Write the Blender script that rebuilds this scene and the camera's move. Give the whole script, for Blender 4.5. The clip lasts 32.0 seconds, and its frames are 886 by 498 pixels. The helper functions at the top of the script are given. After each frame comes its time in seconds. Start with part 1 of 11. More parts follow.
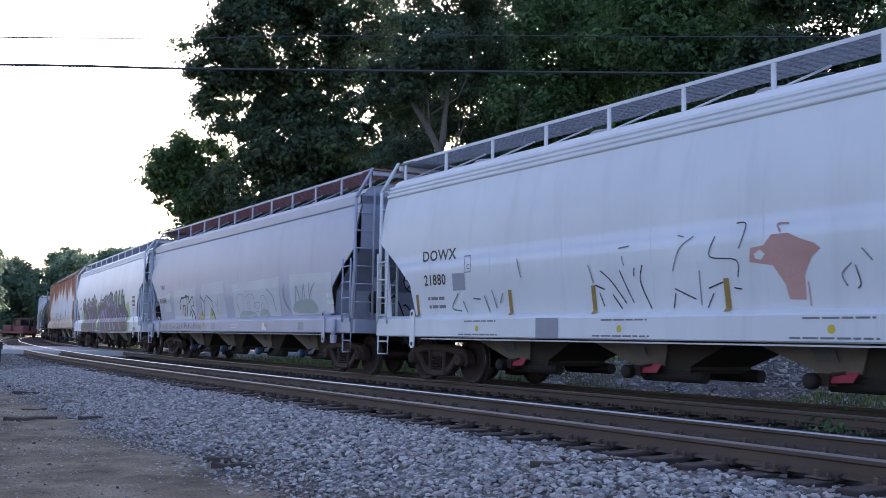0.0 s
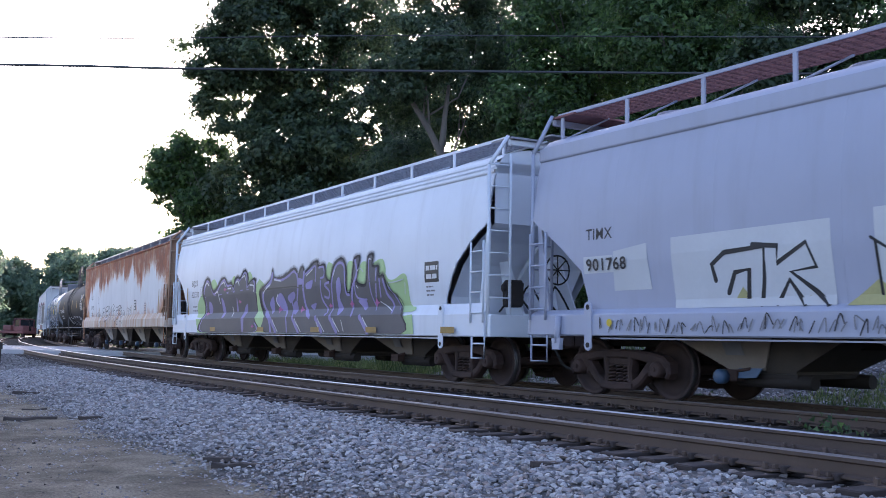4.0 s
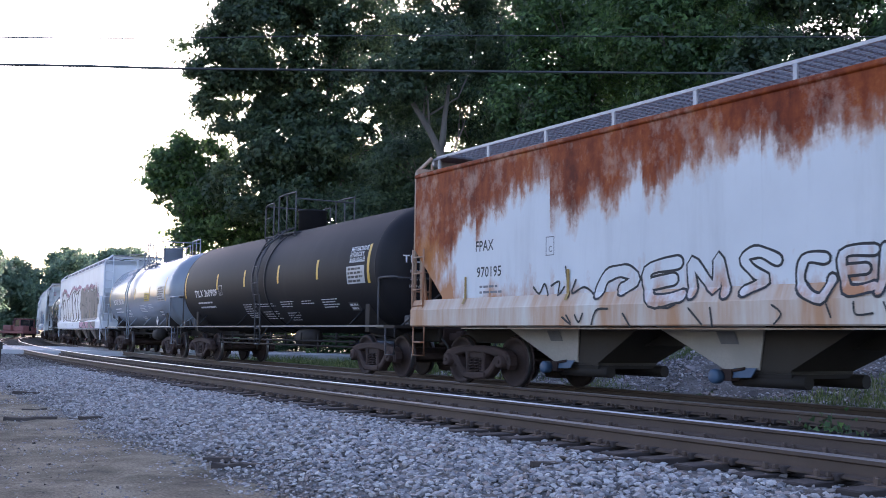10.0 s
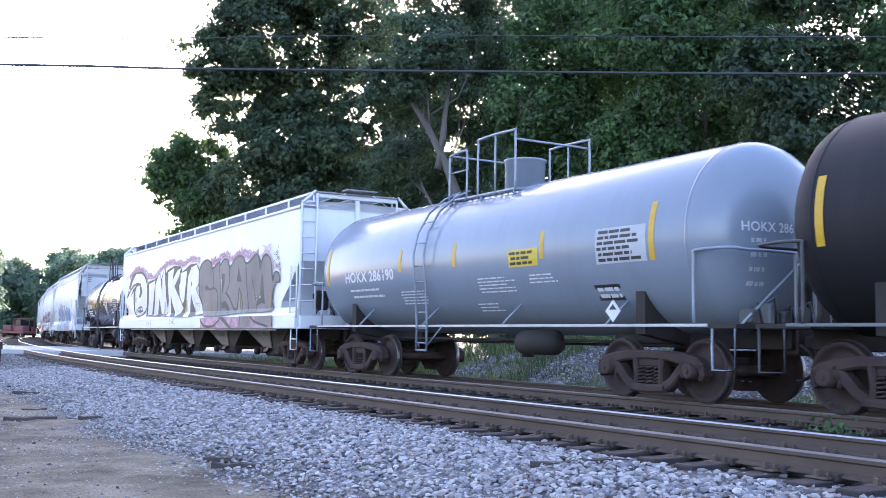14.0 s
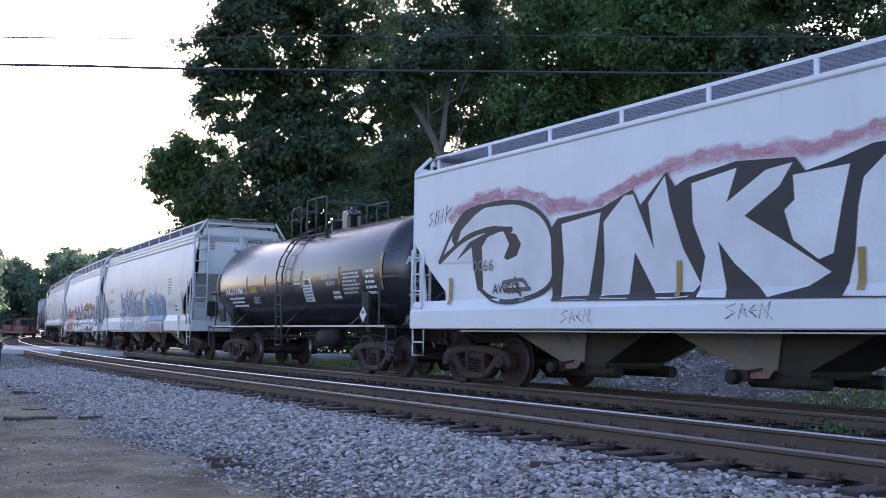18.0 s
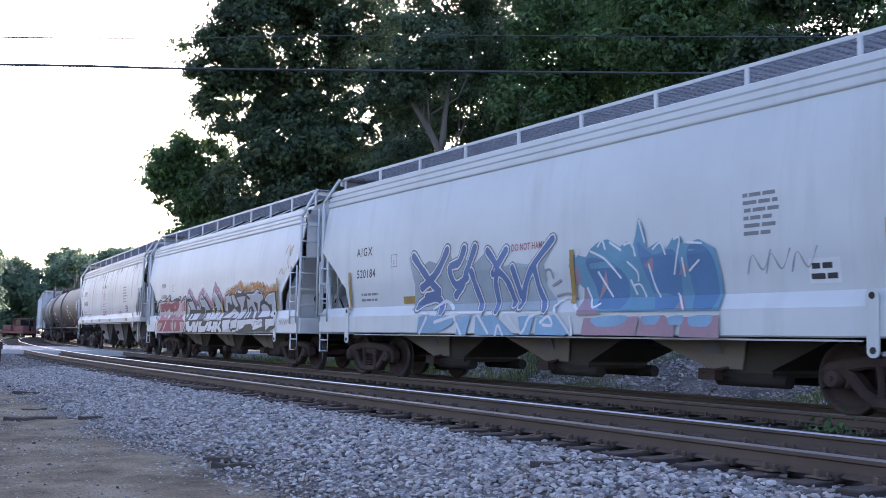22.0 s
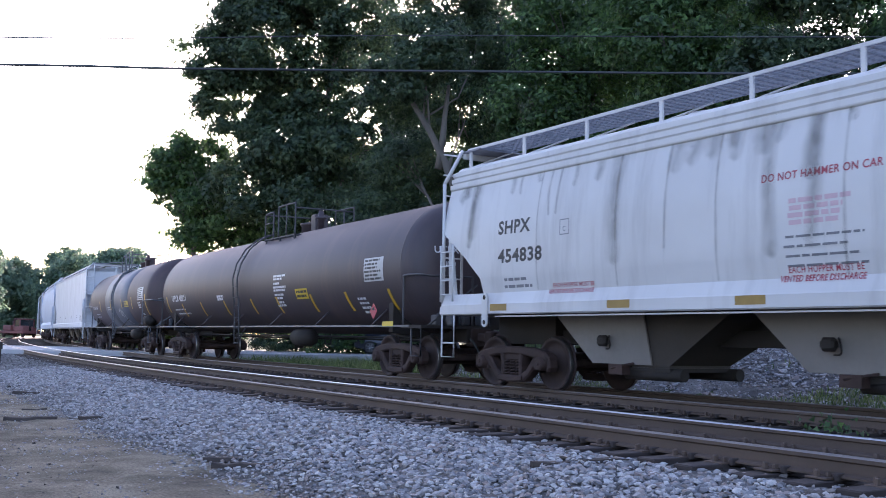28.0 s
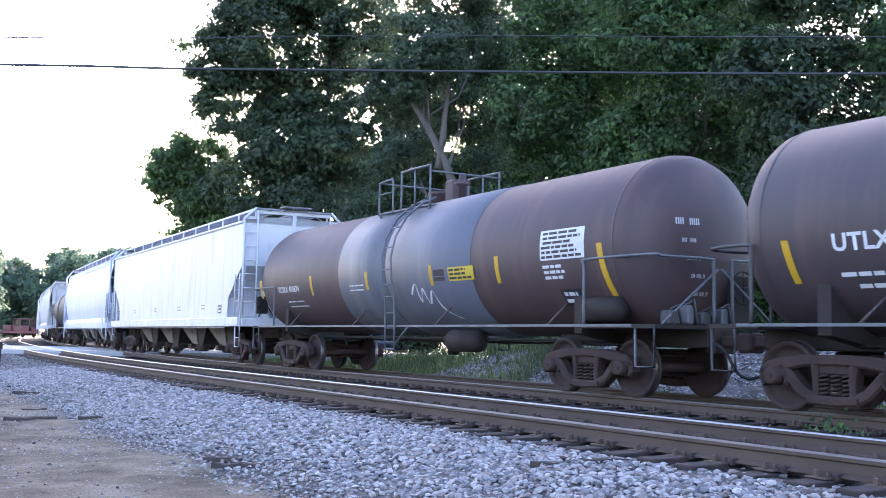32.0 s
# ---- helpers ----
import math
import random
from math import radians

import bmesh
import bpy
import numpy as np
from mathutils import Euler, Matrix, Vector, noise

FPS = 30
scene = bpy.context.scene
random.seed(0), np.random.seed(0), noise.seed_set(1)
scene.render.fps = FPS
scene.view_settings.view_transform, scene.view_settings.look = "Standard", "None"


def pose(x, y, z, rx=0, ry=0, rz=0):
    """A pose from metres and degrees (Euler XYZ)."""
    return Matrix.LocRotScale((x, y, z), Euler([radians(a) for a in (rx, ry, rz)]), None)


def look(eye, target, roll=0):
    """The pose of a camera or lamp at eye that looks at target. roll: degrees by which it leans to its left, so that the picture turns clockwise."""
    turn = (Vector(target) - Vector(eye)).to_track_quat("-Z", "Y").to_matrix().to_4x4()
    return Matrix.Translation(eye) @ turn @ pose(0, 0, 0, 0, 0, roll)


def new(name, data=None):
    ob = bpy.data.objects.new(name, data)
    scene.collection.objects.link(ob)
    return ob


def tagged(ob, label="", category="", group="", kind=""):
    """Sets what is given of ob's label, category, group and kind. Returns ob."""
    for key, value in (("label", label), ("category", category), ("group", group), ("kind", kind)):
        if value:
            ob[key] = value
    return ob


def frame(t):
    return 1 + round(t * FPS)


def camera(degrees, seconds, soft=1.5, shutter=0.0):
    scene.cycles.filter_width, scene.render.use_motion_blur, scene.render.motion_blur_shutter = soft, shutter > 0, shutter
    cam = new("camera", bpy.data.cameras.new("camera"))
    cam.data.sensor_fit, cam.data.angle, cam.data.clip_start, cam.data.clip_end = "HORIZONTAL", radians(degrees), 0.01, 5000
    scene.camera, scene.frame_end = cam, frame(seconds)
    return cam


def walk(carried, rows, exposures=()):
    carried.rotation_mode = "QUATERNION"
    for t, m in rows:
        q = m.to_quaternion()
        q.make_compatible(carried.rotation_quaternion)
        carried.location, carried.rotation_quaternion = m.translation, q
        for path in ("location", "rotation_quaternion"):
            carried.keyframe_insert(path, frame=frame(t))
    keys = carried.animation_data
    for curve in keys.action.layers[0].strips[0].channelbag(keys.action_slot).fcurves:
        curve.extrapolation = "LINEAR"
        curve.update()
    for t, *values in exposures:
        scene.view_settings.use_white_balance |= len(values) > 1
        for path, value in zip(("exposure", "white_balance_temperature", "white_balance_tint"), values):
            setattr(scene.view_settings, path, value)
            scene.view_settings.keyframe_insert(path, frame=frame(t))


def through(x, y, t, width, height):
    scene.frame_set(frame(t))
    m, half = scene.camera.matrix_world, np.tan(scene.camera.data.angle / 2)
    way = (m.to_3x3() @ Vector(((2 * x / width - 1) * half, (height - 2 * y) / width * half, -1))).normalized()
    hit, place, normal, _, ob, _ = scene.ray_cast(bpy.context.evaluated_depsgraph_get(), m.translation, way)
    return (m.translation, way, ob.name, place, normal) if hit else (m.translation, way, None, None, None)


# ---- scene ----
EXPOSURES = [(0.0, 1.55, 6000, 28), (2.0, 1.93, 6000, 28), (6.0, 1.88, 6000, 28), (7.0, 1.97, 6000, 28), (8.0, 1.76, 6000, 28), (10.0, 2.0, 6000, 28), (13.0, 2.82, 6000, 28), (14.5, 2.78, 6000, 28), (17.0, 2.1, 6000, 28), (18.3, 1.85, 6000, 28),
             (20.0, 2.2, 6000, 28), (21.2, 2.15, 6000, 28), (23.0, 1.8, 6000, 28), (25.0, 1.82, 6000, 28), (28.0, 2.08, 6000, 28), (31.0, 2.87, 6000, 28), (32.0, 2.84, 6000, 28)]
# The world's origin is under the camera; z = 0 is the top of the rails, y points into the view.
EYE = (0.0, 0.0, 0.888)
cam = camera(47.08, 32.0, soft=0.75, shutter=0.1)
VIEW = look(EYE, (0.0, 100.0, 0.888 + 8.656), 0.887)
walk(cam, [(0.0, VIEW), (32.0, VIEW)], exposures=EXPOSURES)

# world and sun: late daylight, the sun low behind the trees
SUN_TURN = radians(2.0)
SUN_HEIGHT = radians(15.0)
world = bpy.data.worlds.new("sky")
scene.world = world
world.use_nodes = True
wn = world.node_tree.nodes
sky = wn.new("ShaderNodeTexSky")
sky.sky_type = "NISHITA"
sky.sun_disc = False
sky.sun_elevation = SUN_HEIGHT
sky.sun_rotation = SUN_TURN
sky.altitude, sky.air_density, sky.dust_density, sky.ozone_density = 200, 1.0, 2.2, 1.2
world.node_tree.links.new(sky.outputs[0], wn["Background"].inputs[0])
wn["Background"].inputs[1].default_value = 0.13
sun = new("sun", bpy.data.lights.new("sun", "SUN"))
sun.data.energy, sun.data.angle, sun.data.color = 2.5, radians(10), (1.0, 0.86, 0.70)
sun.matrix_world = look((60 * math.sin(SUN_TURN), 60 * math.cos(SUN_TURN), 60 * math.tan(SUN_HEIGHT)), (0, 0, 0))

# ---- materials ----
def material(name):
    m = bpy.data.materials.new(name)
    m.use_nodes = True
    return m, m.node_tree.nodes, m.node_tree.links, m.node_tree.nodes["Principled BSDF"]


def ramp_node(nodes, stops):
    r = nodes.new("ShaderNodeValToRGB")
    e = r.color_ramp.elements
    while len(e) < len(stops):
        e.new(0.5)
    for el, (at, col) in zip(e, stops):
        el.position, el.color = at, (*col, 1.0)
    return r


def noise_node(nodes, links, scale, detail=4.0, rough=0.6, stretch=None, space="Object"):
    tex = nodes.new("ShaderNodeTexCoord")
    mp = nodes.new("ShaderNodeMapping")
    if stretch:
        mp.inputs["Scale"].default_value = stretch
    links.new(tex.outputs[space], mp.inputs["Vector"])
    n = nodes.new("ShaderNodeTexNoise")
    n.inputs["Scale"].default_value, n.inputs["Detail"].default_value, n.inputs["Roughness"].default_value = scale, detail, rough
    links.new(mp.outputs[0], n.inputs["Vector"])
    return n


def mix_node(nodes, links, fac, a, b, kind="MIX"):
    m = nodes.new("ShaderNodeMix")
    m.data_type, m.blend_type = "RGBA", kind
    for sock, v in ((m.inputs[0], fac), (m.inputs[6], a), (m.inputs[7], b)):
        if hasattr(v, "is_linked"):
            links.new(v, sock)
        elif isinstance(v, tuple):
            sock.default_value = (*v, 1.0)
        else:
            sock.default_value = v
    return m.outputs[2]


def bump_on(nodes, links, bsdf, height, strength=0.3, distance=0.01):
    b = nodes.new("ShaderNodeBump")
    b.inputs["Strength"].default_value, b.inputs["Distance"].default_value = strength, distance
    links.new(height, b.inputs["Height"])
    links.new(b.outputs[0], bsdf.inputs["Normal"])


def plain(name, col, rough=0.6, metal=0.0, vary=0.25, scale=6.0, bump=0.15, coord="Object"):
    """A painted or bare surface with grain at two scales."""
    m, n, l, b = material(name)
    big = noise_node(n, l, scale * 0.2, 3, space=coord)
    fine = noise_node(n, l, scale * 6, 5, space=coord)
    dark = tuple(c * (1 - vary) for c in col)
    lite = tuple(min(1, c * (1 + vary * 0.5)) for c in col)
    c1 = ramp_node(n, [(0.3, dark), (0.7, lite)])
    l.new(big.outputs[0], c1.inputs[0])
    c2 = mix_node(n, l, fine.outputs[0], c1.outputs[0], tuple(c * (1 - vary * 0.7) for c in col))
    l.new(c2, b.inputs["Base Color"])
    b.inputs["Roughness"].default_value, b.inputs["Metallic"].default_value = rough, metal
    if bump:
        bump_on(n, l, b, fine.outputs[0], bump, 0.004)
    return m


def car_paint(name, col, dirt=(0.16, 0.13, 0.11), amount=0.35, rough=0.45, rust=0.0, streak=1.0, seed=0.0, gloss=0.5, spread=0.5):
    """Weathered car paint: soot, run-off streaks, and rust spreading from the top where it is rusty."""
    m, n, l, b = material(name)
    tex = n.new("ShaderNodeTexCoord")
    mp = n.new("ShaderNodeMapping")
    mp.inputs["Location"].default_value = (seed * 7.3, seed * 3.1, 0)
    l.new(tex.outputs["Object"], mp.inputs["Vector"])

    def nz(scale, stretch, detail=5, rough_=0.6):
        m2 = n.new("ShaderNodeMapping")
        m2.inputs["Scale"].default_value = stretch
        l.new(mp.outputs[0], m2.inputs["Vector"])
        t = n.new("ShaderNodeTexNoise")
        t.inputs["Scale"].default_value, t.inputs["Detail"].default_value, t.inputs["Roughness"].default_value = scale, detail, rough_
        l.new(m2.outputs[0], t.inputs["Vector"])
        return t.outputs[0]

    cloud = nz(0.5, (1, 1, 1), 4)
    runs = nz(2.2 * streak, (1, 0.3, 0.12), 6, 0.65)
    grain = nz(40, (1, 1, 1), 4)
    c1 = ramp_node(n, [(0.25, tuple(c * 0.86 for c in col)), (0.75, col)])
    l.new(cloud, c1.inputs[0])
    f = ramp_node(n, [(spread, (0, 0, 0)), (spread + 0.35, (amount,) * 3)])
    l.new(runs, f.inputs[0])
    c2 = mix_node(n, l, f.outputs[0], c1.outputs[0], dirt)
    out = c2
    if rust:
        sep = n.new("ShaderNodeSeparateXYZ")
        l.new(tex.outputs["Object"], sep.inputs[0])
        big = nz(0.8, (1, 0.4, 0.45), 6, 0.65)
        fing = nz(2.2, (1, 0.3, 0.07), 5, 0.6)
        mid = nz(6, (1, 1, 0.6), 6, 0.7)
        # how far down the rust has run: height, broken by broad patches and narrow fingers
        def calc(op, a, c):
            k = n.new("ShaderNodeMath")
            k.operation = op
            for s_, v in zip(k.inputs, (a, c)):
                if hasattr(v, "is_linked"):
                    l.new(v, s_)
                else:
                    s_.default_value = v
            return k.outputs[0]
        reach = nz(0.55, (1, 0.0, 0.03), 3, 0.5)
        fing2 = nz(3.6, (1, 0.0, 0.16), 5, 0.65)
        h = calc("MULTIPLY", calc("SUBTRACT", sep.outputs[2], 3.24), 1.25)
        v = calc("ADD", h, calc("MULTIPLY", calc("SUBTRACT", reach, 0.5), 2.4))
        v = calc("ADD", v, calc("MULTIPLY", calc("SUBTRACT", fing2, 0.5), 1.3))
        v = calc("ADD", v, calc("MULTIPLY", calc("SUBTRACT", big, 0.5), 1.9))
        v = calc("ADD", v, calc("MULTIPLY", calc("SUBTRACT", mid, 0.5), 1.0))
        # each plate has rusted to its own depth, most at its rear edge
        u = calc("DIVIDE", calc("ADD", sep.outputs[0], 9.9), 2.2)
        plate = n.new("ShaderNodeTexWhiteNoise")
        plate.noise_dimensions = "1D"
        l.new(calc("FLOOR", u, 0.0), plate.inputs["W"])
        v = calc("ADD", v, calc("MULTIPLY", calc("SUBTRACT", plate.outputs["Value"], 0.5), 0.25))
        v = calc("SUBTRACT", v, calc("MULTIPLY", calc("SUBTRACT", calc("FRACT", u, 0.0), 0.5), 0.4))
        # the ends have rusted furthest
        ends = calc("MULTIPLY", calc("MAXIMUM", calc("SUBTRACT", calc("ABSOLUTE", sep.outputs[0], 0.0), 7.9), 0.0), 0.55)
        v = calc("ADD", v, ends)
        rear = calc("MAXIMUM", calc("SUBTRACT", -6.6, sep.outputs[0]), 0.0)
        v = calc("ADD", v, calc("MULTIPLY", calc("MINIMUM", rear, 1.4), 0.38))
        halo = ramp_node(n, [(0.05, (0, 0, 0)), (0.30, (0.35, 0.35, 0.35)), (0.55, (0.6, 0.6, 0.6))])
        l.new(calc("ADD", v, 0.28), halo.inputs[0])
        core = ramp_node(n, [(0.0, (0, 0, 0)), (0.22, (0.7, 0.7, 0.7)), (0.46, (1, 1, 1))])
        l.new(v, core.inputs[0])
        rc = ramp_node(n, [(0.36, (0.11, 0.018, 0.006)), (0.47, (0.20, 0.036, 0.009)), (0.57, (0.29, 0.062, 0.013)), (0.70, (0.46, 0.17, 0.05))])
        l.new(calc("ADD", calc("MULTIPLY", mid, 0.5), calc("MULTIPLY", fing, 0.5)), rc.inputs[0])
        out = mix_node(n, l, halo.outputs[0], out, (0.50, 0.20, 0.05))
        scuff = ramp_node(n, [(0.50, (1, 1, 1)), (0.66, (0.5, 0.5, 0.5))])
        l.new(nz(1.9, (1, 1, 0.7), 6, 0.72), scuff.inputs[0])
        out = mix_node(n, l, calc("MULTIPLY", core.outputs[0], scuff.outputs[0]), out, rc.outputs[0])
        low = calc("ADD", calc("MULTIPLY", calc("SUBTRACT", 1.72, sep.outputs[2]), 1.15), calc("MULTIPLY", ends, 1.5))
        v2 = calc("ADD", low, calc("MULTIPLY", calc("SUBTRACT", nz(1.1, (1, 1, 0.5), 6, 0.7), 0.44), 4.2))
        v2 = calc("ADD", v2, calc("MULTIPLY", calc("SUBTRACT", fing2, 0.5), 1.5))
        r2 = ramp_node(n, [(0.15, (0, 0, 0)), (0.7, (0.6, 0.6, 0.6)), (1.0, (0.9, 0.9, 0.9))])
        l.new(v2, r2.inputs[0])
        out = mix_node(n, l, r2.outputs[0], out, (0.46, 0.17, 0.045))
    l.new(out, b.inputs["Base Color"])
    b.inputs["Roughness"].default_value = rough
    b.inputs["Specular IOR Level"].default_value = gloss
    bump_on(n, l, b, grain, 0.06, 0.003)
    return m


M = {}
M["steel_dark"] = plain("underframe_steel", (0.035, 0.028, 0.025), 0.75, 0.2, 0.4, 5)
M["truck"] = plain("rusty_truck_casting", (0.072, 0.041, 0.035), 0.8, 0.1, 0.7, 9, 0.4)
M["wheel"] = plain("wheel_steel", (0.062, 0.036, 0.032), 0.8, 0.0, 0.65, 6, 0.3)
M["tread"] = plain("worn_wheel_tread", (0.30, 0.29, 0.29), 0.35, 0.9, 0.2, 10, 0)
M["rail_rust"] = plain("rail_rust", (0.115, 0.078, 0.060), 0.75, 0.1, 0.35, 7, 0.3)
M["rail_shine"] = plain("polished_rail_head", (0.55, 0.53, 0.53), 0.28, 0.9, 0.2, 5, 0.02)
M["rail_dull"] = plain("dull_rail_head", (0.22, 0.19, 0.18), 0.45, 0.6, 0.2, 5, 0.05)
M["yellow"] = plain("yellow_reflector", (0.62, 0.36, 0.02), 0.4, 0, 0.2, 20, 0)
M["gold"] = plain("faded_yellow_reflector", (0.36, 0.22, 0.05), 0.5, 0, 0.35, 20, 0)
M["ink"] = plain("black_lettering", (0.025, 0.025, 0.03), 0.5, 0, 0.2, 20, 0)
M["ink_grey"] = plain("faded_grey_lettering", (0.2, 0.2, 0.22), 0.5, 0, 0.3, 20, 0)
M["white_ink"] = plain("white_lettering", (0.72, 0.72, 0.74), 0.5, 0, 0.2, 20, 0)
M["red_ink"] = plain("red_lettering", (0.42, 0.06, 0.09), 0.5, 0, 0.3, 20, 0)
M["blue_cap"] = plain("blue_outlet_cap", (0.055, 0.11, 0.20), 0.45, 0, 0.3, 15, 0.1)
M["red_cap"] = plain("red_and_white_tag", (0.5, 0.03, 0.07), 0.5, 0, 0.3, 15, 0.1)
M["galv"] = plain("galvanised_bar", (0.5, 0.5, 0.52), 0.45, 0.4, 0.25, 12, 0.1)
M["grating"] = plain("roofwalk_grating", (0.30, 0.30, 0.33), 0.6, 0.4, 0.3, 30, 0.5)
M["brown_grating"] = plain("rusted_roofwalk_grating", (0.30, 0.13, 0.12), 0.8, 0.1, 0.4, 30, 0.5)
M["hose"] = plain("rubber_hose", (0.02, 0.02, 0.02), 0.7, 0, 0.2, 20, 0.1)
M["wood_tie"] = plain("weathered_tie_wood", (0.060, 0.044, 0.040), 0.9, 0, 0.5, 9, 0.6)
M["debris"] = plain("rotten_wood", (0.075, 0.058, 0.05), 0.95, 0, 0.5, 12, 0.7)
M["concrete"] = plain("crossing_concrete", (0.46, 0.46, 0.48), 0.85, 0, 0.2, 2, 0.2)
M["wire"] = plain("wire", (0.05, 0.055, 0.06), 0.6, 0.3, 0.1, 3, 0)
M["bark"] = plain("bark", (0.17, 0.15, 0.135), 0.95, 0, 0.4, 5, 0.9)


# ---- mesh tools ----
class Geo:
    """Collects points and faces, and makes one mesh of them."""

    def __init__(self):
        self.v, self.f, self.s = [], [], []

    def add(self, verts, faces, smooth=False):
        k = len(self.v)
        self.v.extend(tuple(p) for p in verts)
        self.f.extend(tuple(i + k for i in f) for f in faces)
        self.s.extend([smooth] * len(faces))
        return self

    def box(self, x0, x1, y0, y1, z0, z1, m=None):
        p = [(x, y, z) for x in (x0, x1) for y in (y0, y1) for z in (z0, z1)]
        if m:
            p = [m @ Vector(q) for q in p]
        return self.add(p, [(0, 1, 3, 2), (4, 6, 7, 5), (0, 4, 5, 1), (2, 3, 7, 6), (0, 2, 6, 4), (1, 5, 7, 3)])

    def bevel_box(self, x0, x1, y0, y1, z0, z1, r=0.02, m=None):
        """A box with its upright and long edges chamfered."""
        def ring(x, d):
            return [(x, y0 + d, z0 + r + d), (x, y0 + r + d, z0 + d), (x, y1 - r - d, z0 + d), (x, y1 - d, z0 + r + d),
                    (x, y1 - d, z1 - r - d), (x, y1 - r - d, z1 - d), (x, y0 + r + d, z1 - d), (x, y0 + d, z1 - r - d)]
        rings = [ring(x0, r * 0.6), ring(x0 + r, 0), ring(x1 - r, 0), ring(x1, r * 0.6)]
        return self.loft(rings, caps=True, m=m)

    def loft(self, rings, caps=False, smooth=False, closed=True, m=None):
        n = len(rings[0])
        p = [q for r in rings for q in r]
        if m:
            p = [m @ Vector(q) for q in p]
        f = []
        for i in range(len(rings) - 1):
            for j in range(n if closed else n - 1):
                a, b = i * n + j, i * n + (j + 1) % n
                f.append((a, b, b + n, a + n))
        self.add(p, f, smooth)
        if caps:
            k = len(self.v) - len(p)
            self.f.append(tuple(k + j for j in range(n))[::-1])
            self.f.append(tuple(k + (len(rings) - 1) * n + j for j in range(n)))
            self.s += [False, False]
        return self

    def tube(self, path, r, seg=6, caps=True):
        """A round bar along a path of points."""
        pts = [Vector(p) for p in path]
        rings = []
        for i, p in enumerate(pts):
            d = (pts[min(i + 1, len(pts) - 1)] - pts[max(i - 1, 0)]).normalized()
            up = Vector((0, 0, 1)) if abs(d.z) < 0.9 else Vector((1, 0, 0))
            a = d.cross(up).normalized()
            b = a.cross(d)
            rr = r[i] if isinstance(r, (list, tuple)) else r
            rings.append([p + (a * math.cos(t) + b * math.sin(t)) * rr for t in (2 * math.pi * k / seg for k in range(seg))])
        return self.loft(rings, caps, True)

    def lathe(self, prof, seg=24, m=None, smooth=True):
        """Turns (radius, along) pairs round the local y axis."""
        rings = [[(r * math.cos(t), y, r * math.sin(t)) for t in (2 * math.pi * k / seg for k in range(seg))] for r, y in prof]
        return self.loft(rings, True, smooth, m=m)

    def ring(self, prof, seg=24, m=None):
        """As lathe(), with no end caps."""
        rings = [[(r * math.cos(t), y, r * math.sin(t)) for t in (2 * math.pi * k / seg for k in range(seg))] for r, y in prof]
        return self.loft(rings, False, True, m=m)

    def prism(self, poly, y0, y1, m=None):
        """A plate of the outline poly, (x, z) pairs, between y0 and y1."""
        n = len(poly)
        p = [(x, y0, z) for x, z in poly] + [(x, y1, z) for x, z in poly]
        if m:
            p = [m @ Vector(q) for q in p]
        f = [(i, (i + 1) % n, (i + 1) % n + n, i + n) for i in range(n)]
        f += [tuple(range(n))[::-1], tuple(range(n, 2 * n))]
        return self.add(p, f)

    def mesh(self, name, mat):
        me = bpy.data.meshes.new(name)
        me.from_pydata(self.v, [], self.f)
        me.polygons.foreach_set("use_smooth", self.s)
        bm = bmesh.new()
        bm.from_mesh(me)
        bmesh.ops.recalc_face_normals(bm, faces=bm.faces)
        bm.to_mesh(me)
        bm.free()
        if mat:
            me.materials.append(mat)
        me.update()
        return me


def part(name, geo, mat, parent=None, label="", m=None):
    """Links a mesh as one object under a thing or a part."""
    me = geo.mesh(name, mat) if isinstance(geo, Geo) else geo
    ob = new(name, me)
    if parent is not None:
        ob.parent = parent
    if m is not None:
        ob.matrix_basis = m
    return tagged(ob, label)


# ---- the line of the track ----
KNOTS = (-300, -145, -112, -70, -40, -15, 5, 30)
BENDS = (-0.0060, -0.0060, -0.00105, -0.00117, -0.00152, -0.00315, -0.0009, -0.0009)
S_ = np.arange(-440.0, 180.0, 0.5)
K_ = np.interp(S_, KNOTS, BENDS)
TH_ = np.concatenate([[0], np.cumsum((K_[1:] + K_[:-1]) * 0.25)])
I0 = int(np.searchsorted(S_, 0))
TH_ = TH_ - TH_[I0] + radians(148.88)
X_ = np.concatenate([[0], np.cumsum((np.sin(TH_)[1:] + np.sin(TH_)[:-1]) * 0.25)])
Y_ = np.concatenate([[0], np.cumsum((np.cos(TH_)[1:] + np.cos(TH_)[:-1]) * 0.25)])
X_, Y_ = X_ - X_[I0], Y_ - Y_[I0] + 22.457
NEAR_TRACK = 3.996  # from the far track's middle to the near one's


def on_track(s, w=0.0, z=0.0):
    """The point at s metres along the far track, w metres to the camera's side."""
    h = np.interp(s, S_, TH_)
    return (float(np.interp(s, S_, X_) + w * np.cos(h)), float(np.interp(s, S_, Y_) - w * np.sin(h)), z)


def heading(s):
    return float(np.interp(s, S_, TH_))


def across(x, y):
    """How far a point lies from the far track's middle, to the camera's side, and where along it."""
    i = np.argmin((X_[None, ::4] - np.atleast_1d(x)[:, None]) ** 2 + (Y_[None, ::4] - np.atleast_1d(y)[:, None]) ** 2, axis=1) * 4
    return (np.atleast_1d(x) - X_[i]) * np.cos(TH_[i]) - (np.atleast_1d(y) - Y_[i]) * np.sin(TH_[i]), S_[i]


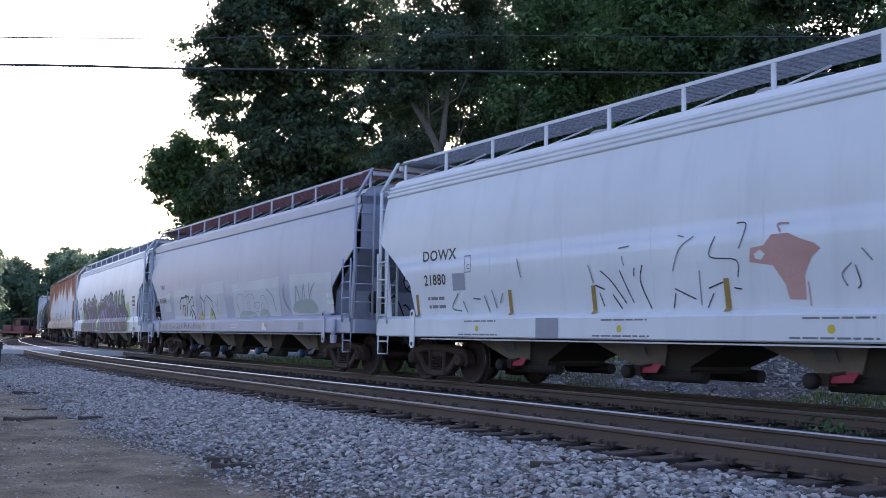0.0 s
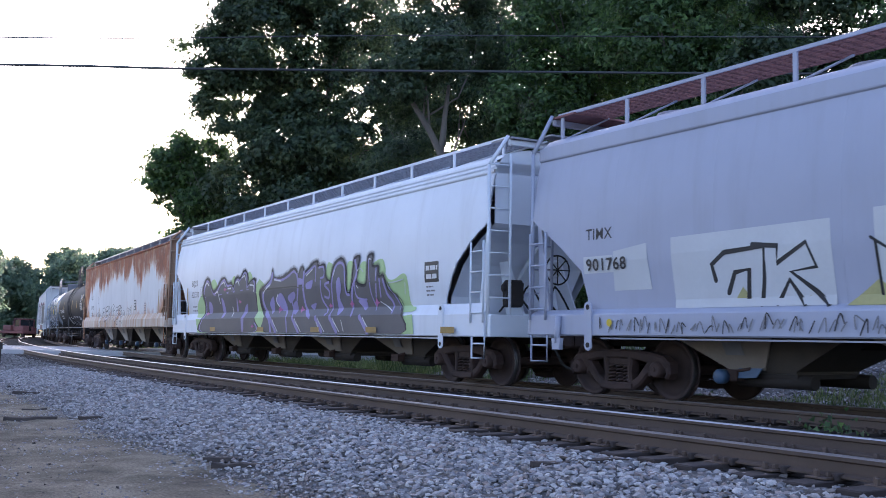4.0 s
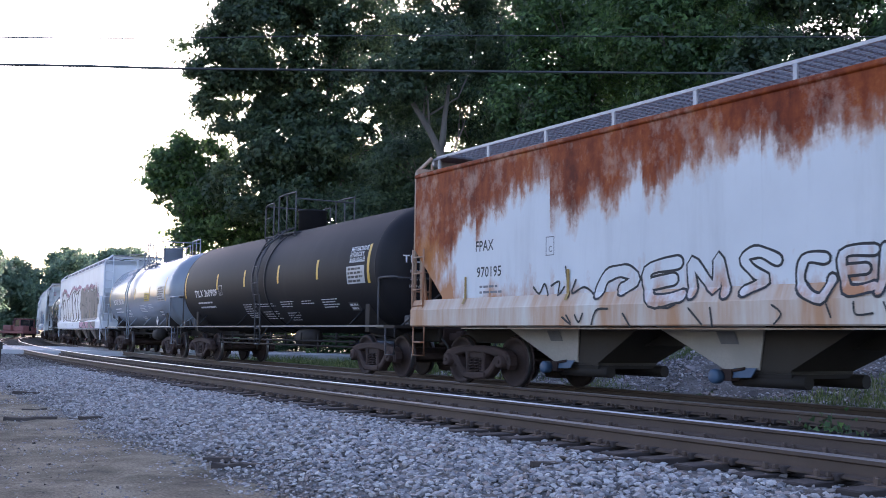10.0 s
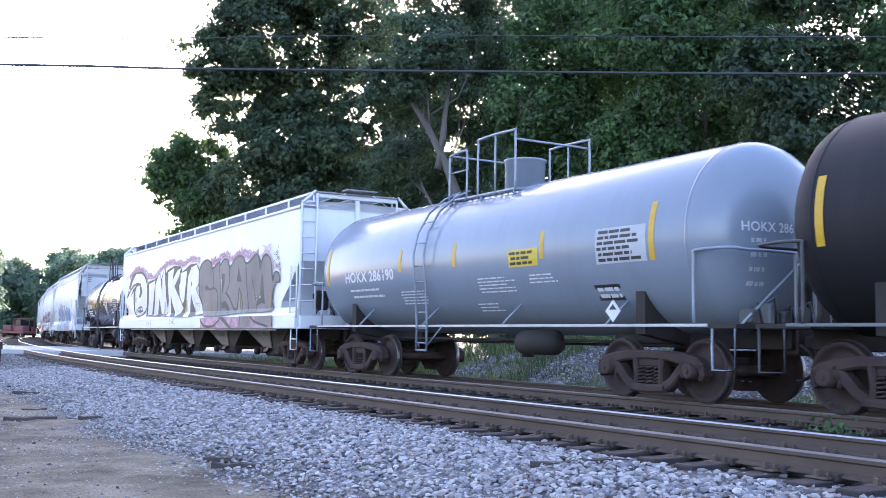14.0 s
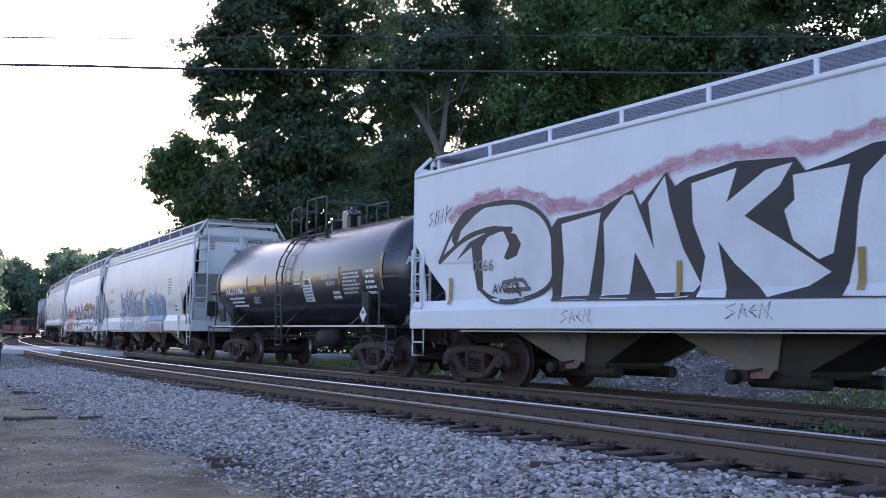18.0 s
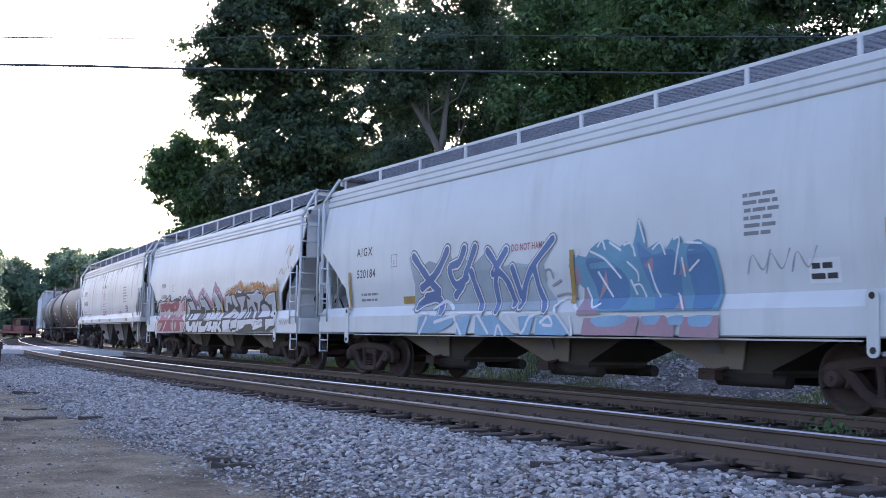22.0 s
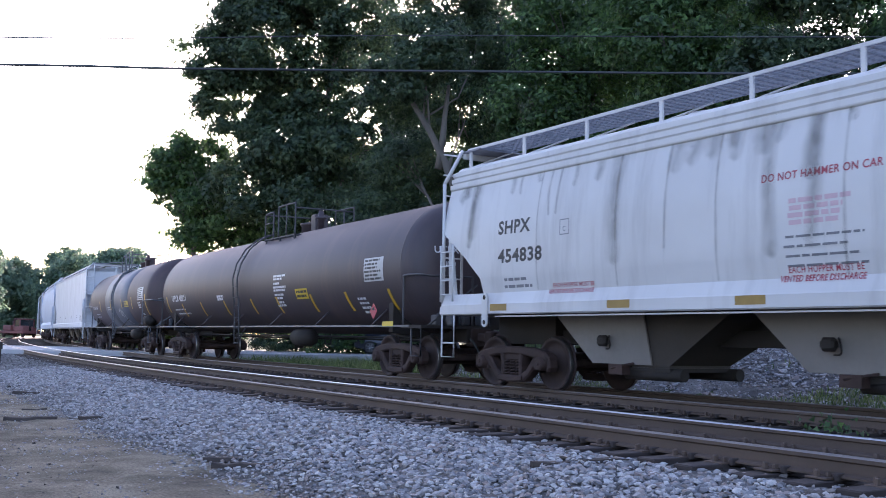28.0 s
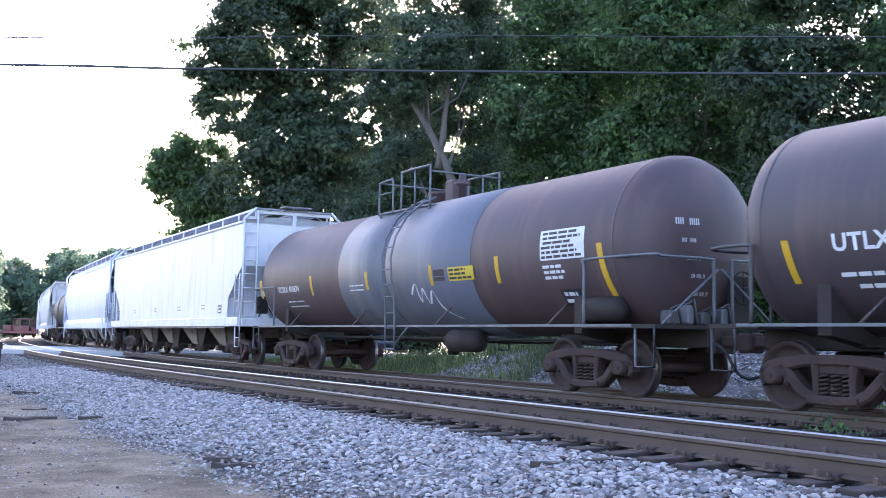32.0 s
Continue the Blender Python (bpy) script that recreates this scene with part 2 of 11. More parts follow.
# ---- ground, ballast, road ----
def fast_mesh(name, co, quads, mat, smooth=False):
    """A mesh from numpy arrays: points (n, 3) and faces (m, k)."""
    me = bpy.data.meshes.new(name)
    m, k = quads.shape
    me.vertices.add(len(co))
    me.vertices.foreach_set("co", co.astype(np.float32).ravel())
    me.loops.add(m * k)
    me.loops.foreach_set("vertex_index", quads.astype(np.int32).ravel())
    me.polygons.add(m)
    me.polygons.foreach_set("loop_start", np.arange(0, m * k, k, dtype=np.int32))
    me.polygons.foreach_set("use_smooth", np.full(m, smooth))
    me.materials.append(mat)
    me.update(calc_edges=True)
    return me


def smoothstep(a, b, x):
    t = np.clip((np.asarray(x, float) - a) / (b - a), 0, 1)
    return t * t * (3 - 2 * t)


def ground_z(w, s):
    """Height of the ground by the distance from the far track and the place along it."""
    w, s = np.asarray(w, float), np.asarray(s, float)
    near = -0.25 - 0.20 * smoothstep(5.7, 8.6, w)
    bank = smoothstep(-22, -2, s) * (0.15 + 1.1 * smoothstep(3.2, 8.0, -w)) + 0.25 * smoothstep(10, 18, -w)
    far = -0.23 - 0.30 * smoothstep(1.6, 3.0, -w) + bank * smoothstep(2.6, 4.0, -w)
    return np.where(w > 0, near, far)


def grid_strip(s0, s1, ds, ws, lift=0.0, rough=0.0, seed=1):
    ss = np.arange(s0, s1 + 1e-6, ds)
    rng = np.random.default_rng(seed)
    co = []
    for s in ss:
        for w in ws:
            x, y, _ = on_track(s, w)
            co.append((x, y, float(ground_z(w, s)) + lift + rough * rng.uniform(-1, 1)))
    n = len(ws)
    q = [(i * n + j, i * n + j + 1, (i + 1) * n + j + 1, (i + 1) * n + j) for i in range(len(ss) - 1) for j in range(n - 1)]
    return np.array(co), np.array(q)


def soil(name, cols, scale, extra=None, bump=0.5):
    m, n, l, b = material(name)
    big = noise_node(n, l, scale, 6, 0.65)
    fine = noise_node(n, l, scale * 30, 6, 0.7)
    r = ramp_node(n, [(0.3, cols[0]), (0.5, cols[1]), (0.68, cols[2])])
    l.new(big.outputs[0], r.inputs[0])
    r2 = ramp_node(n, [(0.35, (0.45, 0.45, 0.45)), (0.65, (1, 1, 1))])
    l.new(fine.outputs[0], r2.inputs[0])
    l.new(mix_node(n, l, 1.0, r.outputs[0], r2.outputs[0], "MULTIPLY"), b.inputs["Base Color"])
    b.inputs["Roughness"].default_value = 0.95
    b.inputs["Specular IOR Level"].default_value = 0.1
    bump_on(n, l, b, fine.outputs[0], bump, 0.03)
    return m


M["dirt"] = soil("dry_dirt", ((0.16, 0.132, 0.10), (0.32, 0.27, 0.20), (0.47, 0.405, 0.305)), 1.3, bump=1.0)
M["ballast"] = soil("ballast_fines", ((0.14, 0.128, 0.118), (0.235, 0.215, 0.20), (0.33, 0.305, 0.285)), 1.5, bump=0.9)
M["oily"] = soil("oil_stained_track_bed", ((0.040, 0.034, 0.031), (0.075, 0.062, 0.054), (0.125, 0.105, 0.092)), 1.5, bump=0.9)
M["meadow"] = soil("rough_ground", ((0.05, 0.08, 0.03), (0.09, 0.12, 0.05), (0.16, 0.15, 0.10)), 0.3)


def stone_material(name, cols):
    m, n, l, b = material(name)
    g = n.new("ShaderNodeNewGeometry")
    r = ramp_node(n, cols)
    l.new(g.outputs["Random Per Island"], r.inputs[0])
    f = noise_node(n, l, 60, 5, 0.7)
    r2 = ramp_node(n, [(0.3, (0.6, 0.6, 0.6)), (0.7, (1, 1, 1))])
    l.new(f.outputs[0], r2.inputs[0])
    l.new(mix_node(n, l, 1.0, r.outputs[0], r2.outputs[0], "MULTIPLY"), b.inputs["Base Color"])
    b.inputs["Roughness"].default_value = 0.85
    bump_on(n, l, b, f.outputs[0], 0.4, 0.004)
    return m


M["stones"] = stone_material("crushed_granite", [(0.0, (0.134, 0.129, 0.134)), (0.2, (0.269, 0.258, 0.269)), (0.4, (0.403, 0.386, 0.381)),
                                                 (0.55, (0.336, 0.263, 0.235)), (0.72, (0.47, 0.442, 0.437)), (0.88, (0.56, 0.521, 0.498)), (1.0, (0.62, 0.585, 0.56))])

# The granite in darker tones, for the stones towards the crossing.
M["stones_far"] = stone_material("darker_granite", [(0.0, (0.09, 0.085, 0.085)), (0.3, (0.18, 0.17, 0.165)), (0.6, (0.26, 0.235, 0.225)), (1.0, (0.40, 0.375, 0.36))])
M["stones_oily"] = stone_material("stained_granite", [(0.0, (0.05, 0.044, 0.042)), (0.4, (0.10, 0.086, 0.078)), (0.75, (0.16, 0.135, 0.12)), (1.0, (0.27, 0.245, 0.23))])

PHI = (1 + 5 ** 0.5) / 2
ICO = np.array([(-1, PHI, 0), (1, PHI, 0), (-1, -PHI, 0), (1, -PHI, 0), (0, -1, PHI), (0, 1, PHI), (0, -1, -PHI), (0, 1, -PHI),
                (PHI, 0, -1), (PHI, 0, 1), (-PHI, 0, -1), (-PHI, 0, 1)]) / 1.9
ICO_F = np.array([(0, 11, 5), (0, 5, 1), (0, 1, 7), (0, 7, 10), (0, 10, 11), (1, 5, 9), (5, 11, 4), (11, 10, 2), (10, 7, 6), (7, 1, 8),
                  (3, 9, 4), (3, 4, 2), (3, 2, 6), (3, 6, 8), (3, 8, 9), (4, 9, 5), (2, 4, 11), (6, 2, 10), (8, 6, 7), (9, 8, 1)])


def turn_rows(rng, n):
    """n random rotations as matrices."""
    q = rng.normal(size=(n, 4))
    q /= np.linalg.norm(q, axis=1)[:, None]
    a, b, c, d = q.T
    return np.stack([np.stack([1 - 2 * (c * c + d * d), 2 * (b * c - a * d), 2 * (b * d + a * c)], 1),
                     np.stack([2 * (b * c + a * d), 1 - 2 * (b * b + d * d), 2 * (c * d - a * b)], 1),
                     np.stack([2 * (b * d - a * c), 2 * (c * d + a * b), 1 - 2 * (b * b + c * c)], 1)], 1)


OCT = np.array([(1, 0, 0), (-1, 0, 0), (0, 1, 0), (0, -1, 0), (0, 0, 1), (0, 0, -1)], float)
OCT_F = np.array([(0, 2, 4), (2, 1, 4), (1, 3, 4), (3, 0, 4), (2, 0, 5), (1, 2, 5), (3, 1, 5), (0, 3, 5)])


def stones_mesh(name, pts, size, mat, seed, coarse=False):
    """Broken stones, one at each of pts, sunk into the bed by a part of their size."""
    rng = np.random.default_rng(seed)
    n = len(pts)
    ball, faces = (OCT, OCT_F) if coarse else (ICO, ICO_F)
    k = len(ball)
    shape = ball[None] * rng.uniform(0.5, 1.35, (n, k, 1)) * rng.uniform(0.65, 1.25, (n, 1, 3)) * np.array((1.1, 0.95, 0.8))
    co = np.einsum("nij,nkj->nki", turn_rows(rng, n), shape) * size[:, None, None] * np.array((0.56, 0.56, 0.36)) + pts[:, None, :]
    f = (faces[None] + k * np.arange(n)[:, None, None]).reshape(-1, 3)
    return fast_mesh(name, co.reshape(-1, 3), f, mat)


def along_points(rng, n, s0, s1, w0, w1, bias=1.0):
    """n points on the ground between s0 and s1, w0 and w1; more of them near s1 where bias is over 1."""
    s = s1 - (s1 - s0) * rng.uniform(0, 1, n) ** bias
    w = rng.uniform(w0, w1, n)
    h = np.interp(s, S_, TH_)
    return np.stack([np.interp(s, S_, X_) + w * np.cos(h), np.interp(s, S_, Y_) - w * np.sin(h), ground_z(w, s)], 1), w, s


# the ground: one sheet to the horizon, finer near the line
gx = np.concatenate([[-4000, -1500, -500, -200], np.arange(-100, 101, 2.0), [200, 500, 1500, 4000]])
gy = np.concatenate([[-800, -300, -80], np.arange(-30, 131, 2.0), [170, 250, 500, 1500, 4500]])
GX, GY = np.meshgrid(gx, gy)
gw, gs = across(GX.ravel(), GY.ravel())
gz = ground_z(gw, gs) - 0.06
gz += 1.2 * smoothstep(130, 500, GY.ravel())
gco = np.stack([GX.ravel(), GY.ravel(), gz], 1)
nx = len(gx)
gq = np.array([(j * nx + i, j * nx + i + 1, (j + 1) * nx + i + 1, (j + 1) * nx + i) for j in range(len(gy) - 1) for i in range(nx - 1)])
ground = tagged(new("ground", fast_mesh("ground", gco, gq, M["meadow"], True)), "rough grassy ground around the railway", "ground", kind="structure")
co, q = grid_strip(-60, 24, 0.3, np.concatenate([np.arange(6.6, 12, 0.25), np.arange(12, 30, 0.6)]), 0.0, 0.008, 4)
yw, ys = across(co[:, 0], co[:, 1])
co[:, 2] += np.array([0.05 * noise.noise((float(a) * 0.8, float(b) * 0.8, 3.0)) + 0.02 * noise.noise((float(a) * 3, float(b) * 3, 7.0)) for a, b in co[:, :2]]) - 0.09 * (1 - smoothstep(6.9, 8.6, yw))
yard = tagged(new("dirt_ground", fast_mesh("dirt_ground", co, q, M["dirt"], True)), "packed grey-brown dirt beside the ballast", "ground", kind="structure")
co, q = grid_strip(-170, 40, 0.5, np.arange(5.0, 9.3, 0.4), 0.02, 0.02, 5)
bw, _ = across(co[:, 0], co[:, 1])
co[:, 2] -= 0.10 * smoothstep(7.6, 9.2, bw)
bed = tagged(new("ballast_bed", fast_mesh("ballast_bed", co, q, M["ballast"], True)), "grey crushed-stone ballast shoulder beside the tracks", "ballast", kind="structure")
co, q = grid_strip(-170, 40, 0.5, np.arange(-3.0, 5.01, 0.4), 0.02, 0.02, 15)
co2, q2 = grid_strip(-170, -46, 1.0, np.arange(-6.0, 11.1, 0.8), 0.06, 0.02, 16)
tagged(new("far_track_bed", fast_mesh("far_track_bed", co2, q2, M["oily"], True)), "dark dirt and cinders round the curving tracks", "ground", kind="structure")
tagged(new("track_bed", fast_mesh("track_bed", co, q, M["oily"], True)), "dark oil-stained ballast bed under two tracks", "ballast", kind="structure")
co, q = grid_strip(-6, 34, 0.5, np.arange(-15, -2.6, 0.4), 0.03, 0.05, 6)
pile = tagged(new("gravel_bank", fast_mesh("gravel_bank", co, q, M["ballast"], True)), "bank of loose grey gravel beyond the tracks", "gravel", kind="structure")

rng = np.random.default_rng(11)
pts, w, s = [], [], []
for n, s0, s1, w0, w1, b in ((27000, -14, 17, 5.2, 9.6, 1.0), (13000, 0, 17, 5.6, 9.8, 1.0), (15000, -50, -5, 4.9, 8.9, 1.3), (5200, -14, 16, 0.9, 3.2, 1.0), (700, -14, 16, 4.8, 5.3, 1.0),
                             (1500, -14, 16, -2.6, -0.8, 1.0)):
    a, bb, c = along_points(rng, n, s0, s1, w0, w1, b)
    pts.append(a), w.append(bb), s.append(c)
pts, w, s = np.concatenate(pts), np.concatenate(w), np.concatenate(s)
wave = np.array([0.8 * noise.noise((float(a) * 0.35, float(b) * 0.35, 1.0)) for a, b in pts[:, :2]])
keep = rng.uniform(0, 1, len(w)) < 1 - smoothstep(7.2, 9.5, w + wave)
pts, w, s = pts[keep], w[keep], s[keep]
size = rng.uniform(0.032, 0.084, len(pts)) * (1 + 0.25 * (s < -14)) * (1 - 0.45 * smoothstep(6.8, 8.6, w))
pts[:, 2] += 0.015 + size * 0.22 - 0.04 * smoothstep(7.8, 9.2, w)
near = (w > 4.9) & (s > -14)
for name, pick, mat, label in (("ballast_stones", near, M["stones"], "loose grey crushed ballast stones along the tracks"),
                               ("ballast_stones", (w > 4.9) & ~near, M["stones_far"], "grey crushed ballast stones towards the crossing"),
                               ("stained_stones", w <= 4.9, M["stones_oily"], "dark oil-stained ballast stones between the rails")):
    tagged(new(name, stones_mesh(name, pts[pick], size[pick], mat, 3, mat is M["stones_far"])), label, "ballast", kind="stuff")
a, w, s = along_points(rng, 40000, -32, 16, 7.2, 13.0, 1.0)
keep = rng.uniform(0, 1, len(a)) < np.clip(1.3 - (w - 8) / 2.4, 0.20, 1)
a = a[keep]
size = rng.uniform(0.008, 0.042, len(a)) * np.where(rng.uniform(0, 1, len(a)) > 0.5, 1, 0.6)
a[:, 2] += size * 0.1
tagged(new("scattered_stones", stones_mesh("scattered_stones", a, size, M["stones"], 8, True)), "small stones scattered on the dirt", "stones", kind="stuff")
a, w, s = along_points(rng, 30000, -8, 18, -9.5, -2.5, 1.0)
size = rng.uniform(0.035, 0.115, len(a)) * np.where(rng.uniform(0, 1, len(a)) > 0.985, 2.3, 1)
a[:, 2] += 0.03 + size * 0.1
tagged(new("gravel_pile_stones", stones_mesh("gravel_pile_stones", a, size, M["stones"], 9, True)), "grey gravel stones heaped on the bank", "gravel", kind="stuff")

a, w, s = along_points(rng, 2600, -30, 16, 6.5, 13.0, 1.0)
size = rng.uniform(0.008, 0.03, len(a)) * (1.0 + 1.0 * (rng.uniform(0, 1, len(a)) > 0.93))
a[:, 2] += 0.004
chips = stones_mesh("wood_chips", a, size, M["debris"], 12, True)
tagged(new("wood_chips", chips), "dark bits of bark and rotten wood strewn over the dirt", "litter", kind="stuff")

# the road over the crossing
g = Geo()
rows = [(-75, 52.0, 66.0), (-40, 50.5, 64.0), (-24, 49.0, 61.0), (-14, 47.0, 58.5), (-4, 46.5, 57.0), (6, 46.0, 56.0), (40, 47, 56)]
g.loft([[(x, y0, -0.30), (x, y0, -0.014), (x, y1, -0.014), (x, y1, -0.30)] for x, y0, y1 in rows], caps=True)
road = tagged(new("road", g.mesh("road", M["concrete"])), "pale concrete road crossing the tracks at rail height", "road", kind="structure")

# ---- rails, ties, plates ----
RAIL = [(0.0375, 0.0), (0.030, 0.0), (-0.030, 0.0), (-0.0375, -0.012), (-0.036, -0.04), (-0.012, -0.055), (-0.010, -0.135), (-0.070, -0.155), (-0.070, -0.172),
        (0.070, -0.172), (0.070, -0.155), (0.010, -0.135), (0.012, -0.055), (0.036, -0.04), (0.0375, -0.012)][1:]


def rail_thing(name, w, head, label):
    g, top = Geo(), Geo()
    ss = np.concatenate([np.arange(-170, -40, 2.5), np.arange(-40, 45, 1.0)])
    g.loft([[on_track(s, w + a, z) for a, z in RAIL] for s in ss], caps=True)
    top.loft([[on_track(s, w - 0.031, 0.003), on_track(s, w + 0.031, 0.003), on_track(s, w + 0.0385, -0.010), on_track(s, w - 0.0385, -0.010)] for s in ss], caps=True)
    r = tagged(new(name, g.mesh(name, M["rail_rust"])), label, "rail", "rails of the two tracks", "structure")
    part("railhead", top, head, r, "worn running surface")
    return r


GAUGE = 0.7535
rails = [rail_thing("rail", NEAR_TRACK + GAUGE, M["rail_dull"], "rust-brown steel rail of the near track, dull head"),
         rail_thing("rail", NEAR_TRACK - GAUGE, M["rail_shine"], "rust-brown steel rail of the near track, polished bright head"),
         rail_thing("rail", GAUGE, M["rail_dull"], "rust-brown steel rail under the passing train"),
         rail_thing("rail", -GAUGE, M["rail_dull"], "rust-brown steel rail under the passing train, far side")]


# ---- trees ----
def leaf_material(name, cols, through=0.35, clump_shade=True):
    m, n, l, b = material(name)
    g = n.new("ShaderNodeNewGeometry")
    r = ramp_node(n, cols)
    l.new(g.outputs["Random Per Island"], r.inputs[0])
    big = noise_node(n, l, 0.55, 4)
    # Broad noise paints lit clumps and dim hollows into the leaf colour.
    r2 = ramp_node(n, [(0.36, (0.42, 0.48, 0.50) if clump_shade else (0.75, 0.8, 0.85)), (0.52, (0.8, 0.82, 0.8)), (0.66, (1.15, 1.12, 1.0))])
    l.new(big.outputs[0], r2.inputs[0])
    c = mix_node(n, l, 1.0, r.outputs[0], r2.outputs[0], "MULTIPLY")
    l.new(c, b.inputs["Base Color"])
    b.inputs["Roughness"].default_value = 0.55
    tr = n.new("ShaderNodeBsdfTranslucent")
    l.new(c, tr.inputs[0])
    mx = n.new("ShaderNodeMixShader")
    mx.inputs[0].default_value = through
    l.new(b.outputs[0], mx.inputs[1])
    l.new(tr.outputs[0], mx.inputs[2])
    l.new(mx.outputs[0], n["Material Output"].inputs[0])
    return m


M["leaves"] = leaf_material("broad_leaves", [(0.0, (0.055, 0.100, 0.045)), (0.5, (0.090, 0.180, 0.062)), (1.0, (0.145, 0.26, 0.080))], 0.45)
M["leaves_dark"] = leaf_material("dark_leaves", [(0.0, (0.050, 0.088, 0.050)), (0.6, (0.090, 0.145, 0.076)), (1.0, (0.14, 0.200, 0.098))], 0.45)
# Haze is put into this leaf colour: paler, bluer, lower in contrast.
M["leaves_hazed"] = leaf_material("haze_tinted_leaves", [(0.0, (0.16, 0.25, 0.18)), (0.5, (0.21, 0.31, 0.22)), (1.0, (0.26, 0.37, 0.25))], 0.6, False)
M["grass"] = leaf_material("tall_grass", [(0.0, (0.11, 0.17, 0.05)), (0.6, (0.22, 0.29, 0.10)), (1.0, (0.42, 0.40, 0.21))])


def leaf_cloud(rng, lobes, per_m2, leaf, gaps=()):
    """Leaves in clumps through the outer shells of the lobes: (x, y, z, radius) each. Few leaves grow in the gaps: (x, z, radius)."""
    out, face = [], []
    for x, y, z, r in lobes:
        n_cl = max(9, int(26 * r))
        d = rng.normal(size=(n_cl, 3))
        d /= np.linalg.norm(d, axis=1)[:, None]
        rad = r * rng.uniform(0.35, 1.08, n_cl) ** 0.6
        cen = np.array((x, y, z)) + d * rad[:, None] * np.array((1, 1, 0.85))
        n = int(per_m2 * math.pi * r * r)
        pick = rng.integers(0, n_cl, n)
        spread = (0.16 + 0.10 * r) * rng.uniform(0.5, 1.3, n_cl)
        off = rng.normal(size=(n, 3))
        out.append(cen[pick] + off * spread[pick][:, None] * np.array((1, 1, 0.6)))
        face.append(0.55 * off + 0.5 * d[pick] + rng.normal(size=(n, 3)) * 0.5 + np.array((0, 0, 0.45)))
    p, up = np.concatenate(out), np.concatenate(face)
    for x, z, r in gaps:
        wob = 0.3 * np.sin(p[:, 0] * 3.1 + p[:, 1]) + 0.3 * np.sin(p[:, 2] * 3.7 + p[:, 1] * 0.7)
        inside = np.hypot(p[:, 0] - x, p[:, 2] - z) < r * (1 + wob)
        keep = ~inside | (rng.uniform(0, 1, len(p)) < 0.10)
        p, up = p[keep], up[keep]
    n = len(p)
    sz = leaf * rng.uniform(0.55, 1.4, n)
    # each leaf faces outwards and a little upwards from its clump
    up /= np.linalg.norm(up, axis=1)[:, None]
    a = np.cross(up, rng.normal(size=(n, 3)))
    a /= np.linalg.norm(a, axis=1)[:, None]
    b = np.cross(up, a)
    tri = np.array([(-0.55, 0.0), (0.38, -0.38), (0.40, 0.40)])
    co = (a[:, None, :] * tri[None, :, :1] + b[:, None, :] * tri[None, :, 1:]) * sz[:, None, None] + p[:, None, :]
    return co.reshape(-1, 3), np.arange(3 * n).reshape(-1, 3)


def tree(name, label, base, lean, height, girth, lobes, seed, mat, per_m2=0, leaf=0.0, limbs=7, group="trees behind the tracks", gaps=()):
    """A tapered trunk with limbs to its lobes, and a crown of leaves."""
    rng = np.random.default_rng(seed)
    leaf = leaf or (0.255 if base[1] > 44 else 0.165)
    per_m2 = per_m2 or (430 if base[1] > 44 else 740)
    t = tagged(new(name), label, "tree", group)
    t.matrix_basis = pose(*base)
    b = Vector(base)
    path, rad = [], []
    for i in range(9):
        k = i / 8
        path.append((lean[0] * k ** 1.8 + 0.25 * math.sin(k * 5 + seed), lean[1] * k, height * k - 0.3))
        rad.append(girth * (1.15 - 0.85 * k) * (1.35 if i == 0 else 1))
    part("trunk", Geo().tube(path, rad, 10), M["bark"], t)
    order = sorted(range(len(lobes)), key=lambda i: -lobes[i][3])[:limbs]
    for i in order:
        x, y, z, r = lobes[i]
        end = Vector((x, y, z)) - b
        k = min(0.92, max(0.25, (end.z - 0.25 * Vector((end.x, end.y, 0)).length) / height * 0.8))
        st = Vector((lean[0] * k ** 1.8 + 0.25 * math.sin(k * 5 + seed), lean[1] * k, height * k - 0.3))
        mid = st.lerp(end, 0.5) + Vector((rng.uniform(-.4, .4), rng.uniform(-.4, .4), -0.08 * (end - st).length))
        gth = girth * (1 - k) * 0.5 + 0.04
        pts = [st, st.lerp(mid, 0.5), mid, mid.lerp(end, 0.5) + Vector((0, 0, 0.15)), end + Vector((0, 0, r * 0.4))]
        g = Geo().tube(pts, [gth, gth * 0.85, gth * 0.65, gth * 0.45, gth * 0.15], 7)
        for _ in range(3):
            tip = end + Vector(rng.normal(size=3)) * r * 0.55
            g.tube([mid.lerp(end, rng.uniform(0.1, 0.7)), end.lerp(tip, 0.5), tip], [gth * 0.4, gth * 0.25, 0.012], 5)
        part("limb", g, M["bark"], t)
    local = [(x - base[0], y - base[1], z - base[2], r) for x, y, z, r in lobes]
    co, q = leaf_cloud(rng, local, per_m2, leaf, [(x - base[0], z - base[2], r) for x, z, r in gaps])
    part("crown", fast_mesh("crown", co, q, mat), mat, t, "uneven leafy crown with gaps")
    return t


